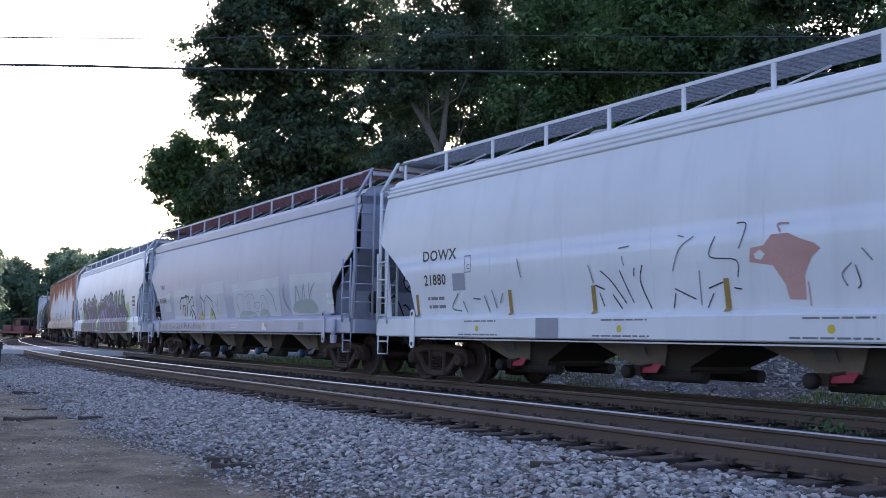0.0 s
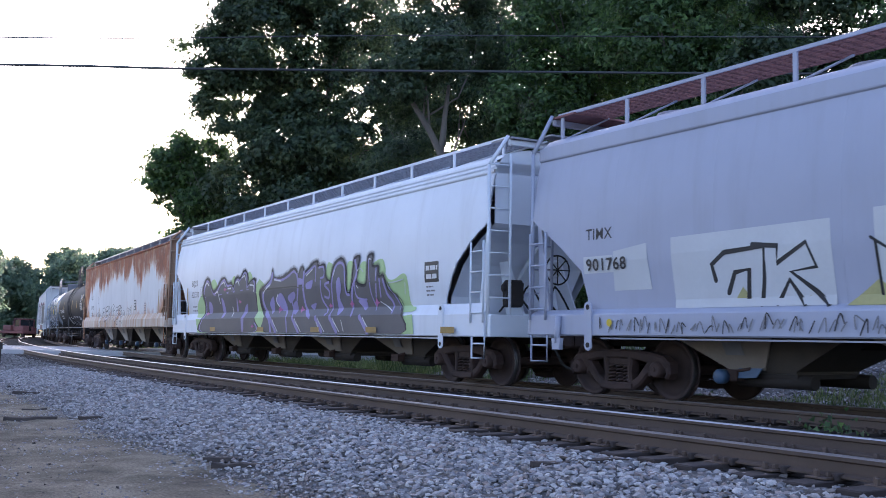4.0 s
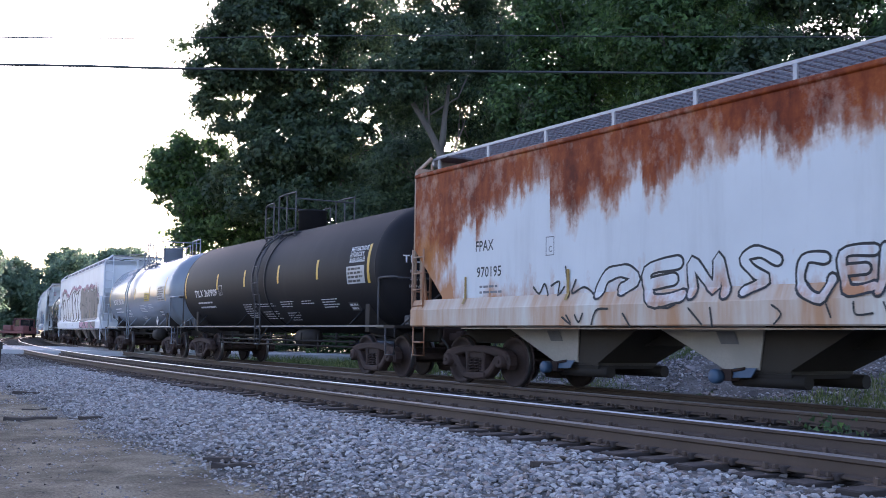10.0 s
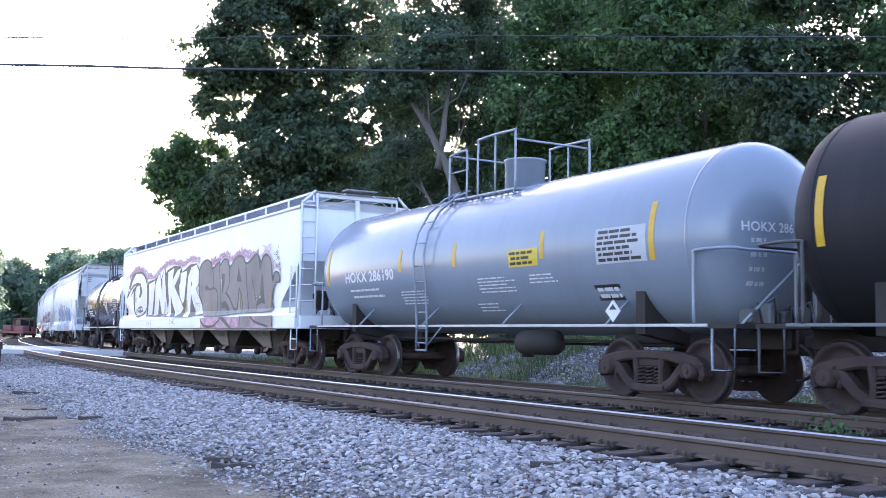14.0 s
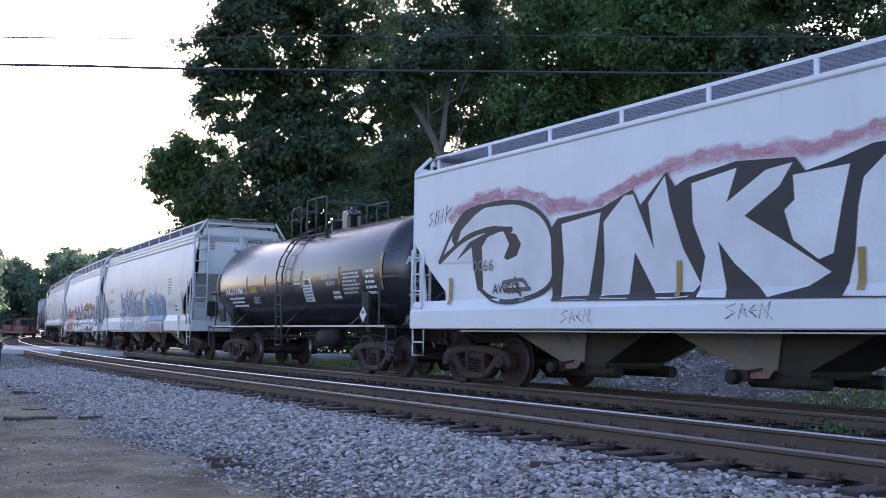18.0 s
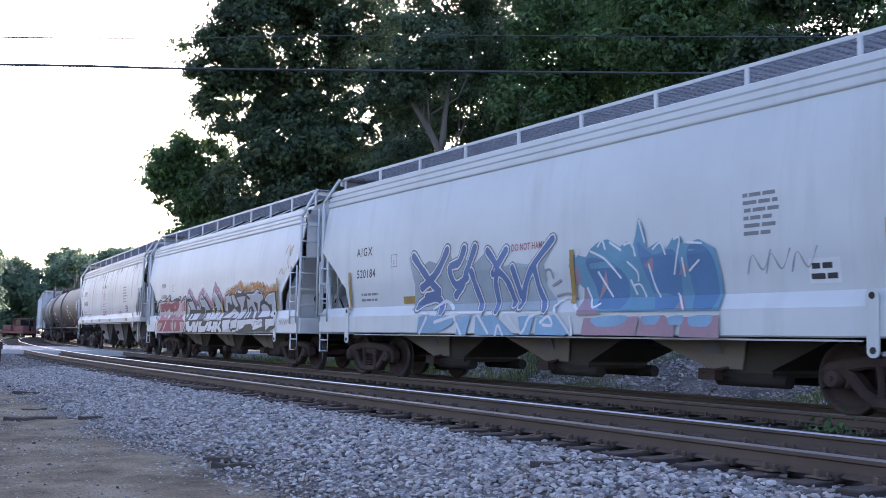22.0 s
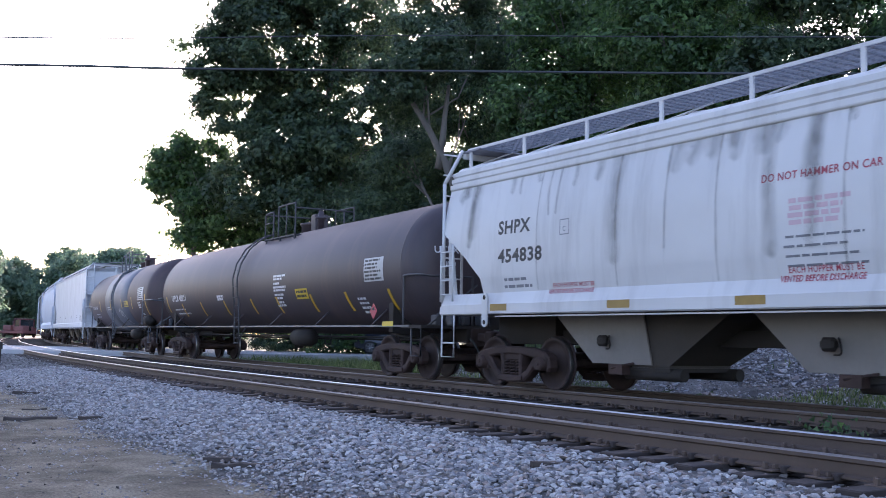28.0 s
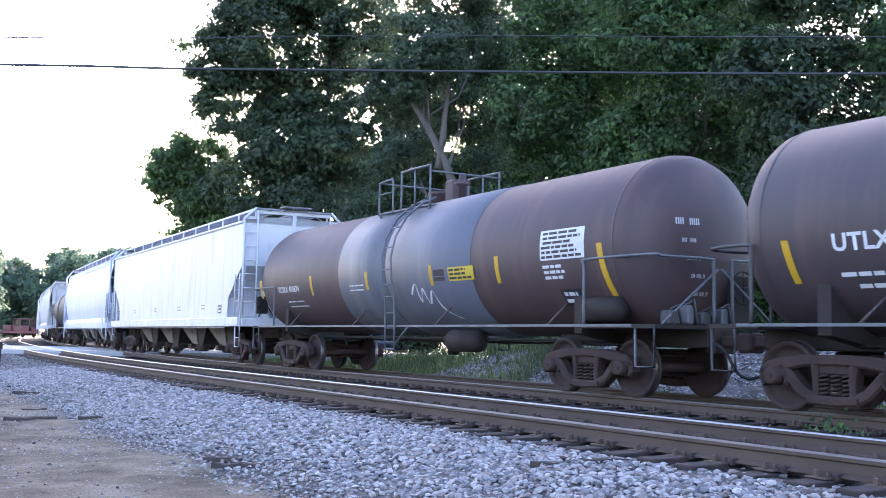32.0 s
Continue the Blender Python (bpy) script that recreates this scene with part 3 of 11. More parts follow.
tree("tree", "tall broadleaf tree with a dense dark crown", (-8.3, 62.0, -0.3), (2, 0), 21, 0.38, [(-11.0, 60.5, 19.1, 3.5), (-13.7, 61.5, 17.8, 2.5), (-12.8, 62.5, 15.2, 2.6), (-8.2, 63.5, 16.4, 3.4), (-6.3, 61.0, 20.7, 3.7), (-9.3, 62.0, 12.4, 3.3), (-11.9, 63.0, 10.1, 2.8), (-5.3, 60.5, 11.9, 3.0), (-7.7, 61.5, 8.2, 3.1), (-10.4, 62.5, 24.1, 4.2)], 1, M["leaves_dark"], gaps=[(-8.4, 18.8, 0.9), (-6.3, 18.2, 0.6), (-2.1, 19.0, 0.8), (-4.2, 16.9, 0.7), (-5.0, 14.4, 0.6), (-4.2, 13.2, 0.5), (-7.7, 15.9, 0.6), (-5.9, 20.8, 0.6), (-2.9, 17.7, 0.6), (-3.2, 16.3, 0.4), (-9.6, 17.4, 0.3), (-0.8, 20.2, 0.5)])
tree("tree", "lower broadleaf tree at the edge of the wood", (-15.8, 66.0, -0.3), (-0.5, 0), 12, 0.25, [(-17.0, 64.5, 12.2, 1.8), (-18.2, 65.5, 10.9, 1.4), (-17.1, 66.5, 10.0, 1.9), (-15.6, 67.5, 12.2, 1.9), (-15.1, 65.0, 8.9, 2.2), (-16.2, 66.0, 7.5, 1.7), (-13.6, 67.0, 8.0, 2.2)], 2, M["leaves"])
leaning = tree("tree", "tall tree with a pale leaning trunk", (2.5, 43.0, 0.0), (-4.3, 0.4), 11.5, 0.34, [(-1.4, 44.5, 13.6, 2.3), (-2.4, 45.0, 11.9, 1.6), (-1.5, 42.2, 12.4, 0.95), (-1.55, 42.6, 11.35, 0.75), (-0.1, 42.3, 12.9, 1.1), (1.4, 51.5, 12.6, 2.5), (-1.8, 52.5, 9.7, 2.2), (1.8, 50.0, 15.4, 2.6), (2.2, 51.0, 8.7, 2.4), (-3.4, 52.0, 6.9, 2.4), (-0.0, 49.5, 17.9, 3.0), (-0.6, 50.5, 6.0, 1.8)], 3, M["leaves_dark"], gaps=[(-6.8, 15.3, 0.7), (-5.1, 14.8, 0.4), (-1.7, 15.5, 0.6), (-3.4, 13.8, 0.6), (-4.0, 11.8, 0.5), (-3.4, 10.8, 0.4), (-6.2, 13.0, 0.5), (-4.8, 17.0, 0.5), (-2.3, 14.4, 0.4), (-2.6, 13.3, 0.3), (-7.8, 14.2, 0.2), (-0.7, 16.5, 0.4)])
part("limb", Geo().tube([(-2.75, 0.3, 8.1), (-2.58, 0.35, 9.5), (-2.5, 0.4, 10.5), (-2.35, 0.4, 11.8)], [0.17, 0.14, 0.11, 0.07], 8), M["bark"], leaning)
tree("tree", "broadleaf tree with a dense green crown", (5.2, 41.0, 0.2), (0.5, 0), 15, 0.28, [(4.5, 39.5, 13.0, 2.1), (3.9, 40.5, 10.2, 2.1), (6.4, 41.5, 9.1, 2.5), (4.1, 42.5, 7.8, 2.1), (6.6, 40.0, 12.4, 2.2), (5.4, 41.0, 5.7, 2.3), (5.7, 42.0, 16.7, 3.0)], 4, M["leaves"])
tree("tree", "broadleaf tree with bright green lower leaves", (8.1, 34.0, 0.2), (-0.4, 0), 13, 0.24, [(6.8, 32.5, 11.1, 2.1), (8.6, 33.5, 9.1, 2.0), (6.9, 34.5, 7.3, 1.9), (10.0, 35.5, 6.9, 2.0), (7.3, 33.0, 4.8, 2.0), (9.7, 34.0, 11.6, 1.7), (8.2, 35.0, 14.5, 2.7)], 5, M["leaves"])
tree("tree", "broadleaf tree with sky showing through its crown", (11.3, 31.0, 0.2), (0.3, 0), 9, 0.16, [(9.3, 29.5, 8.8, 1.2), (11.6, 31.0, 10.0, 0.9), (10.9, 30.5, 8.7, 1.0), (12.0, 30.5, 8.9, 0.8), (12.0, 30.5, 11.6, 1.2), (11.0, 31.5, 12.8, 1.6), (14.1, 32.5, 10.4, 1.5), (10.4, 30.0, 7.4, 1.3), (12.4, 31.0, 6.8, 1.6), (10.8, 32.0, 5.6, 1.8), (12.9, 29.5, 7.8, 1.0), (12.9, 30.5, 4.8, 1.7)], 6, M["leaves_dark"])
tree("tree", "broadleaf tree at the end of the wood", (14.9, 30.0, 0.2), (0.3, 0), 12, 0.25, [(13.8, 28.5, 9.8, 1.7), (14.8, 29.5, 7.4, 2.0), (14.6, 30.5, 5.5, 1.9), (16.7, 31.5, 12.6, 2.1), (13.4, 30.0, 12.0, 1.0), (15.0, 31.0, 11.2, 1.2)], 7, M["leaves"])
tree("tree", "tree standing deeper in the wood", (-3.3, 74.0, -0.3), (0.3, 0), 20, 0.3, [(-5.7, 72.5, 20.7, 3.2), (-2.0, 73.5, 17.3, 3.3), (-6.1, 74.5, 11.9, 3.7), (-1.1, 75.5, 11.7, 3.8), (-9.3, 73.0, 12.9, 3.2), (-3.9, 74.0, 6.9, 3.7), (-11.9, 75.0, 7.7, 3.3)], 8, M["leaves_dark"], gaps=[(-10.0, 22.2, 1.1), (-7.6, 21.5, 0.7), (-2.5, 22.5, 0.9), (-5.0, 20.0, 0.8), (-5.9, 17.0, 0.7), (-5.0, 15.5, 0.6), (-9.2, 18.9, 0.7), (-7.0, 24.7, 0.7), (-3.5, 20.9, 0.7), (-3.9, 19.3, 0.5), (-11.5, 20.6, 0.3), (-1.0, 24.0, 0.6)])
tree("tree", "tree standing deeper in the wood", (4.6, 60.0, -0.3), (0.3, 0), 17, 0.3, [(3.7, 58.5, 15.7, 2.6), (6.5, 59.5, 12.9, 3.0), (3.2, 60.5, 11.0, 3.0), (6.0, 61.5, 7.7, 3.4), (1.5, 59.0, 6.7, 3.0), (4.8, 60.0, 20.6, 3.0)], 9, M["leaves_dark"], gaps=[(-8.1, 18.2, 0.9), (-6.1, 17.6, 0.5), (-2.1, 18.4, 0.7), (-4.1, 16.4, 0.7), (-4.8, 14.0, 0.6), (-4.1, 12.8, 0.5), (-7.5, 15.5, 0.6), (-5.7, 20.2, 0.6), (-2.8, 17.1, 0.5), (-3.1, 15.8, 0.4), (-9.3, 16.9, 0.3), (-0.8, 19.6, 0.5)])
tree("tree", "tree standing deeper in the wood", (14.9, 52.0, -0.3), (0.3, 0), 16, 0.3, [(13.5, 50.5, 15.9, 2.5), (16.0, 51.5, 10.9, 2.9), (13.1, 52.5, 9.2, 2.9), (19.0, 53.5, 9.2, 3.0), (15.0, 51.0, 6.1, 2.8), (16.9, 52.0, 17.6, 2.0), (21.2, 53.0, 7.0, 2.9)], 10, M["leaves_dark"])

# bushes along the foot of the wood and tall grass on the bank
rng = np.random.default_rng(31)
for i in range(15):
    u = i / 14
    x0, y0 = -19 + 40 * u, 66 - 39 * u
    lob = [(x0 + rng.uniform(-1.5, 1.5), y0 + rng.uniform(-1, 1), rng.uniform(0.9, 3.4), rng.uniform(1.0, 1.9)) for _ in range(5)]
    tree("bush", "leafy green bush at the foot of the wood", (x0, y0, 0.0 if y0 > 45 else 0.8), (0, 0), 2.2, 0.06, lob, 50 + i, M["leaves"] if i % 2 else M["leaves_dark"], 420, 0.16, 3, "bushes")

def off_track(lobes):
    """Leaves a lane free for the trains."""
    d, _ = across(np.array([l[0] for l in lobes]), np.array([l[1] for l in lobes]))
    return [l for l, k in zip(lobes, d) if k < -(l[3] + 3.5) or k > l[3] + 7.5]


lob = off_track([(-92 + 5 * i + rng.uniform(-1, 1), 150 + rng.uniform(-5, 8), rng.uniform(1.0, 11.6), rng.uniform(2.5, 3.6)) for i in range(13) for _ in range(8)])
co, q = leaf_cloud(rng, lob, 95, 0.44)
tagged(new("far_woods", fast_mesh("far_woods", co, q, M["leaves_hazed"])), "distant green wood beyond the crossing", "woods", kind="stuff")
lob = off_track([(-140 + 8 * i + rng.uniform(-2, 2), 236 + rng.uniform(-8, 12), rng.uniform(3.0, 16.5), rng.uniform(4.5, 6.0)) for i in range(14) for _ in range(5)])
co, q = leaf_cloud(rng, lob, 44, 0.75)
tagged(new("far_woods", fast_mesh("far_woods", co, q, M["leaves_hazed"])), "distant green wood behind the first row of trees", "woods", kind="stuff")


# the depth of the wood behind the first trees
lob = [(x + rng.uniform(-1.5, 1.5), 88 + rng.uniform(-4, 6), z + rng.uniform(-1.5, 1.5), rng.uniform(3.2, 4.4)) for x in np.arange(13, 42, 3.6) for z in np.arange(3, 30, 3.8)
       if not (x > 29 and z > 20)]
co, q = leaf_cloud(rng, lob, 30, 0.9)
tagged(new("deep_woods", fast_mesh("deep_woods", co, q, M["leaves_dark"])), "dark depth of the wood behind the front trees", "woods", kind="stuff")


def blades(name, label, n, s0, s1, w0, w1, tall, seed, mat, low=0.0):
    rng = np.random.default_rng(seed)
    p, w, s = along_points(rng, n, s0, s1, w0, w1)
    patch = np.array([noise.noise((float(a) * 0.45, float(b) * 0.45, seed)) for a, b in zip(p[:, 0], p[:, 1])])
    p = p[patch > rng.uniform(low - 0.2, low + 0.2, len(p))]
    n = len(p)
    h = tall * rng.uniform(0.4, 1.2, n)
    a = rng.uniform(0, 6.283, n)
    bend = rng.normal(size=(n, 2)) * 0.3 * h[:, None]
    side = np.stack([np.cos(a), np.sin(a), np.zeros(n)], 1) * 0.012
    tip = np.stack([bend[:, 0], bend[:, 1], h], 1)
    midp = tip * np.array((0.35, 0.35, 0.6))
    co = np.stack([p - side, p + side, p + midp + side * 0.7, p + tip, p + midp - side * 0.7], 1)
    return tagged(new(name, fast_mesh(name, co.reshape(-1, 3), np.arange(5 * n).reshape(-1, 5), mat)), label, "grass", kind="stuff")


blades("grass", "tall pale-green grass on the bank beyond the tracks", 26000, -34, -1, -9, -2.4, 0.5, 3, M["grass"])
blades("grass", "green weeds growing through the gravel bank", 60000, -6, 18, -10, -2.6, 0.16, 14, M["grass"], 0.22)

# ---- ties, plates, spikes ----
TIE_ME = Geo().bevel_box(-0.115, 0.115, -1.3, 1.3, -0.36, -0.185, 0.012).mesh("tie", M["wood_tie"])
PLATE = Geo().bevel_box(-0.10, 0.10, -0.18, 0.18, -0.186, -0.168, 0.004)
for sx, sy in ((-0.06, -0.085), (0.06, -0.095), (-0.05, 0.09), (0.06, 0.085), (0.0, -0.15)):
    PLATE.bevel_box(sx - 0.014, sx + 0.014, sy - 0.022, sy + 0.022, -0.17, -0.118 - 0.01 * (sx > 0), 0.005)
PLATE_ME = PLATE.mesh("tie_plate", M["rail_rust"])
ANCHOR_ME = Geo().bevel_box(-0.02, 0.02, -0.11, 0.11, -0.195, -0.135, 0.008).mesh("rail_anchor", M["wood_tie"])
rng = np.random.default_rng(77)
for track, w0, s0, s1 in (("near_track", NEAR_TRACK, -30, 17), ("far_track", 0.0, -22, 17)):
    base = tagged(new(track), "wooden ties with steel plates and spikes under the rails", "track ties", kind="structure")
    for s in np.arange(s0, s1, 0.52):
        s = float(s + rng.uniform(-0.03, 0.03))
        d = math.pi / 2 - heading(s)
        slide = rng.uniform(-0.10, 0.12)
        m = Matrix.Translation(on_track(s, w0 + slide, rng.uniform(-0.015, 0.01))) @ Matrix.Rotation(d + rng.uniform(-0.02, 0.02), 4, "Z")
        part("tie", TIE_ME, None, base, m=m)
        for g in ((GAUGE, -GAUGE) if w0 else (GAUGE,)):
            m = Matrix.Translation(on_track(s, w0 + g, 0.0)) @ Matrix.Rotation(d, 4, "Z")
            part("tie_plate", PLATE_ME, None, base, m=m)
            if g > 0:
                part("rail_anchor", ANCHOR_ME, None, base, m=Matrix.Translation(on_track(s + 0.14, w0 + g, 0.0)) @ Matrix.Rotation(d, 4, "Z"))


# ---- railway cars: shared pieces ----
# In a car's own space x points the way it travels, -y to the camera's side, z = 0 is the rail top.
def smooth_path(pts, n=6):
    """A rounded line through the points."""
    p = [Vector(q) for q in pts]
    p = [p[0]] + p + [p[-1]]
    out = []
    for i in range(1, len(p) - 2):
        for k in range(n):
            t = k / n
            out.append(0.5 * ((2 * p[i]) + (p[i + 1] - p[i - 1]) * t + (2 * p[i - 1] - 5 * p[i] + 4 * p[i + 1] - p[i + 2]) * t * t
                              + (3 * p[i] - p[i - 1] - 3 * p[i + 1] + p[i + 2]) * t ** 3))
    return out + [p[-2]]


WHEEL_R = 0.457


def wheelset_meshes():
    axle, wheel, tread = Geo(), Geo(), Geo()
    axle.lathe([(0.075, -1.02), (0.075, -0.82), (0.095, -0.74), (0.08, -0.3), (0.08, 0.3), (0.095, 0.74), (0.075, 0.82), (0.075, 1.02)], 14)
    for s in (-1, 1):
        prof = [(0.10, 0.80), (0.14, 0.815), (0.17, 0.78), (0.30, 0.745), (0.375, 0.765), (0.39, 0.815), (0.44, 0.82), (0.452, 0.815), (0.457, 0.80), (0.462, 0.725),
                (0.485, 0.712), (0.485, 0.695), (0.46, 0.685), (0.40, 0.69), (0.375, 0.715), (0.30, 0.705), (0.15, 0.73), (0.10, 0.70)]
        wheel.lathe([(r, s * y) for r, y in prof], 36)
        tread.ring([(0.4535, s * 0.812), (0.4592, s * 0.80), (0.4637, s * 0.727), (0.459, s * 0.726), (0.452, s * 0.80)], 36)
    one = Geo()
    for g in (axle, wheel, tread):
        one.add(g.v, g.f)
    one.s = axle.s + wheel.s + tread.s
    me = one.mesh("wheelset", M["truck"])
    me.materials.append(M["wheel"])
    me.materials.append(M["tread"])
    me.polygons.foreach_set("material_index", [0] * len(axle.f) + [1] * len(wheel.f) + [2] * len(tread.f))
    return me


def side_frame_mesh():
    """A cast side frame: arched top member, sloping struts round two windows, a spring seat and two bearing boxes."""
    g = Geo()
    y0, y1 = -1.10, -0.92
    def bar(pts, half, a=y0, b=y1):
        rings = []
        for i, (x, z) in enumerate(pts):
            xa, za = pts[max(i - 1, 0)]
            xb, zb = pts[min(i + 1, len(pts) - 1)]
            d = Vector((xb - xa, 0, zb - za)).normalized()
            nrm = Vector((-d.z, 0, d.x))
            h = half[i] if isinstance(half, (list, tuple)) else half
            c = Vector((x, 0, z))
            up, dn = c + nrm * h, c - nrm * h
            e = 0.03
            rings.append([(up.x, a + e, up.z), (up.x - nrm.x * e, a, up.z - nrm.z * e), (dn.x + nrm.x * e, a, dn.z + nrm.z * e), (dn.x, a + e, dn.z),
                          (dn.x, b, dn.z), (up.x, b, up.z)])
        g.loft(rings, caps=True)
    bar([(-1.10, 0.50), (-0.98, 0.575), (-0.75, 0.615), (-0.45, 0.66), (0, 0.675), (0.45, 0.66), (0.75, 0.615), (0.98, 0.575), (1.10, 0.50)], [0.05, 0.075, 0.085, 0.075, 0.07, 0.075, 0.085, 0.075, 0.05])
    for s in (-1, 1):
        bar([(s * 0.80, 0.58), (s * 0.66, 0.46), (s * 0.48, 0.28), (s * 0.33, 0.20)], [0.085, 0.075, 0.07, 0.075])
        bar([(s * 0.27, 0.20), (s * 0.26, 0.40), (s * 0.28, 0.63)], [0.05, 0.045, 0.06])
        bar([(s * 1.06, 0.56), (s * 1.09, 0.40), (s * 1.05, 0.34)], [0.06, 0.05, 0.04])
        bar([(s * 0.70, 0.52), (s * 0.70, 0.40), (s * 0.73, 0.35)], [0.05, 0.045, 0.035])
        m = Matrix.Translation((s * 0.889, 0, 0.457))
        g.lathe([(0.09, -1.17), (0.115, -1.15), (0.125, -1.05), (0.125, -0.90)], 16, m)
        g.lathe([(0.03, -1.19), (0.035, -1.18), (0.035, -1.14)], 8, m)
        g.box(s * 0.889 - 0.14, s * 0.889 + 0.14, -1.09, -0.92, 0.50, 0.60)
    bar([(-0.36, 0.185), (0, 0.17), (0.36, 0.185)], [0.06, 0.065, 0.06], y0 - 0.03, y1 + 0.05)
    return g.mesh("side_frame", M["truck"])


def spring_mesh():
    path = [(0.062 * math.cos(t), -1.01 + 0.062 * math.sin(t), 0.225 + 0.27 * t / 31.4) for t in np.linspace(0, 31.4, 41)]
    return Geo().tube(path, 0.017, 5).mesh("spring", M["truck"])


AXLE_ME = wheelset_meshes()
FRAME_ME, SPRING_ME = side_frame_mesh(), spring_mesh()
BOLSTER_ME = Geo().bevel_box(-0.24, 0.24, -1.06, 1.06, 0.485, 0.64, 0.03).lathe([(0.2, 0.66), (0.2, 0.74)], 16, Matrix.Rotation(radians(90), 4, "X")).box(-0.7, -0.62, -0.75, 0.75, 0.32, 0.44).box(0.62, 0.7, -0.75, 0.75, 0.32, 0.44).mesh("truck", M["truck"])
SPINNERS = {-1: [], 1: []}
HALF_TURN = Matrix.Rotation(math.pi, 4, "Z")


def truck(car, x, tone=None):
    """A two-axle truck: bolster, side frames, springs and wheelsets."""
    t = part("truck", BOLSTER_ME, None, car, "rusty cast-steel two-axle truck", pose(x, 0, 0))
    for m in (Matrix(), HALF_TURN):
        part("side_frame", FRAME_ME, None, t, m=m)
        for dx in (-0.17, 0.0, 0.17):
            part("spring", SPRING_ME, None, t, m=m @ Matrix.Translation((dx, 0, 0)))
    for s in (-1, 1):
        a = part("wheelset", AXLE_ME, None, t, "steel wheels on an axle, worn bright treads", pose(s * 0.889, 0, WHEEL_R))
        SPINNERS[s].append(a)
    return t


COUPLER_ME = Geo().bevel_box(0.0, 0.62, -0.10, 0.10, 0.80, 0.98, 0.03).bevel_box(0.45, 0.74, -0.16, 0.14, 0.72, 1.02, 0.04).bevel_box(-0.1, 0.12, -0.24, 0.24, 0.70, 1.08, 0.03).mesh("coupler", M["truck"])
HOSE_ME = Geo().tube(smooth_path([(0.25, -0.35, 0.85), (0.42, -0.33, 0.72), (0.55, -0.22, 0.42), (0.70, -0.10, 0.34)], 5), 0.025, 6).mesh("air_hose", M["hose"])


def coupler(car, x, s):
    m = Matrix.Translation((x, 0, 0)) @ (Matrix() if s > 0 else HALF_TURN)
    part("coupler", COUPLER_ME, None, car, "cast knuckle coupler", m)
    part("air_hose", HOSE_ME, None, car, "black rubber brake hose", m)


def ladder(car, name, mat, p0, p1, across_v, rungs, r=0.018, label=""):
    """Two stiles from p0 to p1, side by side along across_v, with rungs."""
    p0, p1, a = Vector(p0), Vector(p1), Vector(across_v)
    st = part(name, Geo().tube([p0, p1], r * 1.25, 6).tube([p0 + a, p1 + a], r * 1.25, 6), mat, car, label)
    for i in range(rungs):
        c = p0.lerp(p1, (i + 0.5) / rungs)
        part("rung", Geo().tube([c, c + a], r, 5), mat, st)
    return st


SLIDE = {"x": 0.0}  # how far the markings of the car in hand are moved along it


def wrap(me, side, lift):
    """Lays a flat mesh, drawn in x and z, on a car's side, whose half width at height z is side(z)."""
    for v in me.vertices:
        v.co.y = -(side(v.co.z) + lift)
        v.co.x += SLIDE["x"]
    me.update()
    return me


def cut_levels(me, zs):
    bm = bmesh.new()
    bm.from_mesh(me)
    for z in zs:
        bmesh.ops.bisect_plane(bm, geom=bm.verts[:] + bm.edges[:] + bm.faces[:], plane_co=(0, 0, z), plane_no=(0, 0, 1))
    bm.to_mesh(me)
    bm.free()
    return me


def text_mesh(words, mat, offset=0.0, shear=0.0, spacing=1.0):
    """Letters of the built-in font in the x, z plane, scaled to one metre of height, from x = 0."""
    cu = bpy.data.curves.new("words", "FONT")
    cu.body, cu.offset, cu.shear, cu.space_character, cu.resolution_u = words, offset, shear, spacing, 3
    ob = bpy.data.objects.new("words", cu)
    me = bpy.data.meshes.new_from_object(ob)
    bpy.data.objects.remove(ob)
    bpy.data.curves.remove(cu)
    me.name = "lettering"
    me.materials.clear()
    me.materials.append(mat)
    for v in me.vertices:
        v.co = (v.co.x / 0.7, 0, v.co.y / 0.7)
    return me


def letters(car, words, x, z, h, side, mat, bold=0.012, width=1.0, lift=0.004, label="", name="lettering", spacing=1.08):
    """A line of words on the side: x at its left end, z at its foot, h its height."""
    me = text_mesh(words, mat, bold, 0, spacing)
    for v in me.vertices:
        v.co = (x + v.co.x * h * width, 0, z + v.co.z * h)
    if h > 0.35:
        cut_levels(me, [z + h * k / 4 for k in (1, 2, 3)])
    return part(name, wrap(me, side, lift), None, car, label)


def patch(car, name, poly, side, mat, lift=0.004, label="", levels=True):
    """A flat patch of paint with the outline poly, in x and z."""
    me = bpy.data.meshes.new(name)
    me.from_pydata([(x, 0, z) for x, z in poly], [], [tuple(range(len(poly)))])
    me.materials.append(mat)
    zs = [p[1] for p in poly]
    if levels and max(zs) - min(zs) > 0.25:
        cut_levels(me, list(np.arange(min(zs) + 0.12, max(zs) - 0.02, 0.14)) + [1.335, 1.338])
    return part(name, wrap(me, side, lift), None, car, label)


def rect(x0, x1, z0, z1):
    return [(x0, z0), (x1, z0), (x1, z1), (x0, z1)]


def bars(car, x, z, w, rows, side, mat, h=0.05, step=0.085, lift=0.004, seed=0, name="small_print"):
    """Small print too fine to read: broken bars, row under row."""
    r = random.Random(seed * 131 + rows)
    g = Geo()
    for i in range(rows):
        zz = z - i * step
        xx = x + r.uniform(0, 0.05)
        end = x + w * r.uniform(0.7, 1.0)
        while xx < end - 0.02:
            e = min(end, xx + r.uniform(0.08, 0.26))
            g.add([(xx, 0, zz), (e, 0, zz), (e, 0, zz + h), (xx, 0, zz + h)], [(0, 1, 2, 3)])
            xx = e + 0.03
    return part(name, wrap(g.mesh(name, mat), side, lift), None, car)


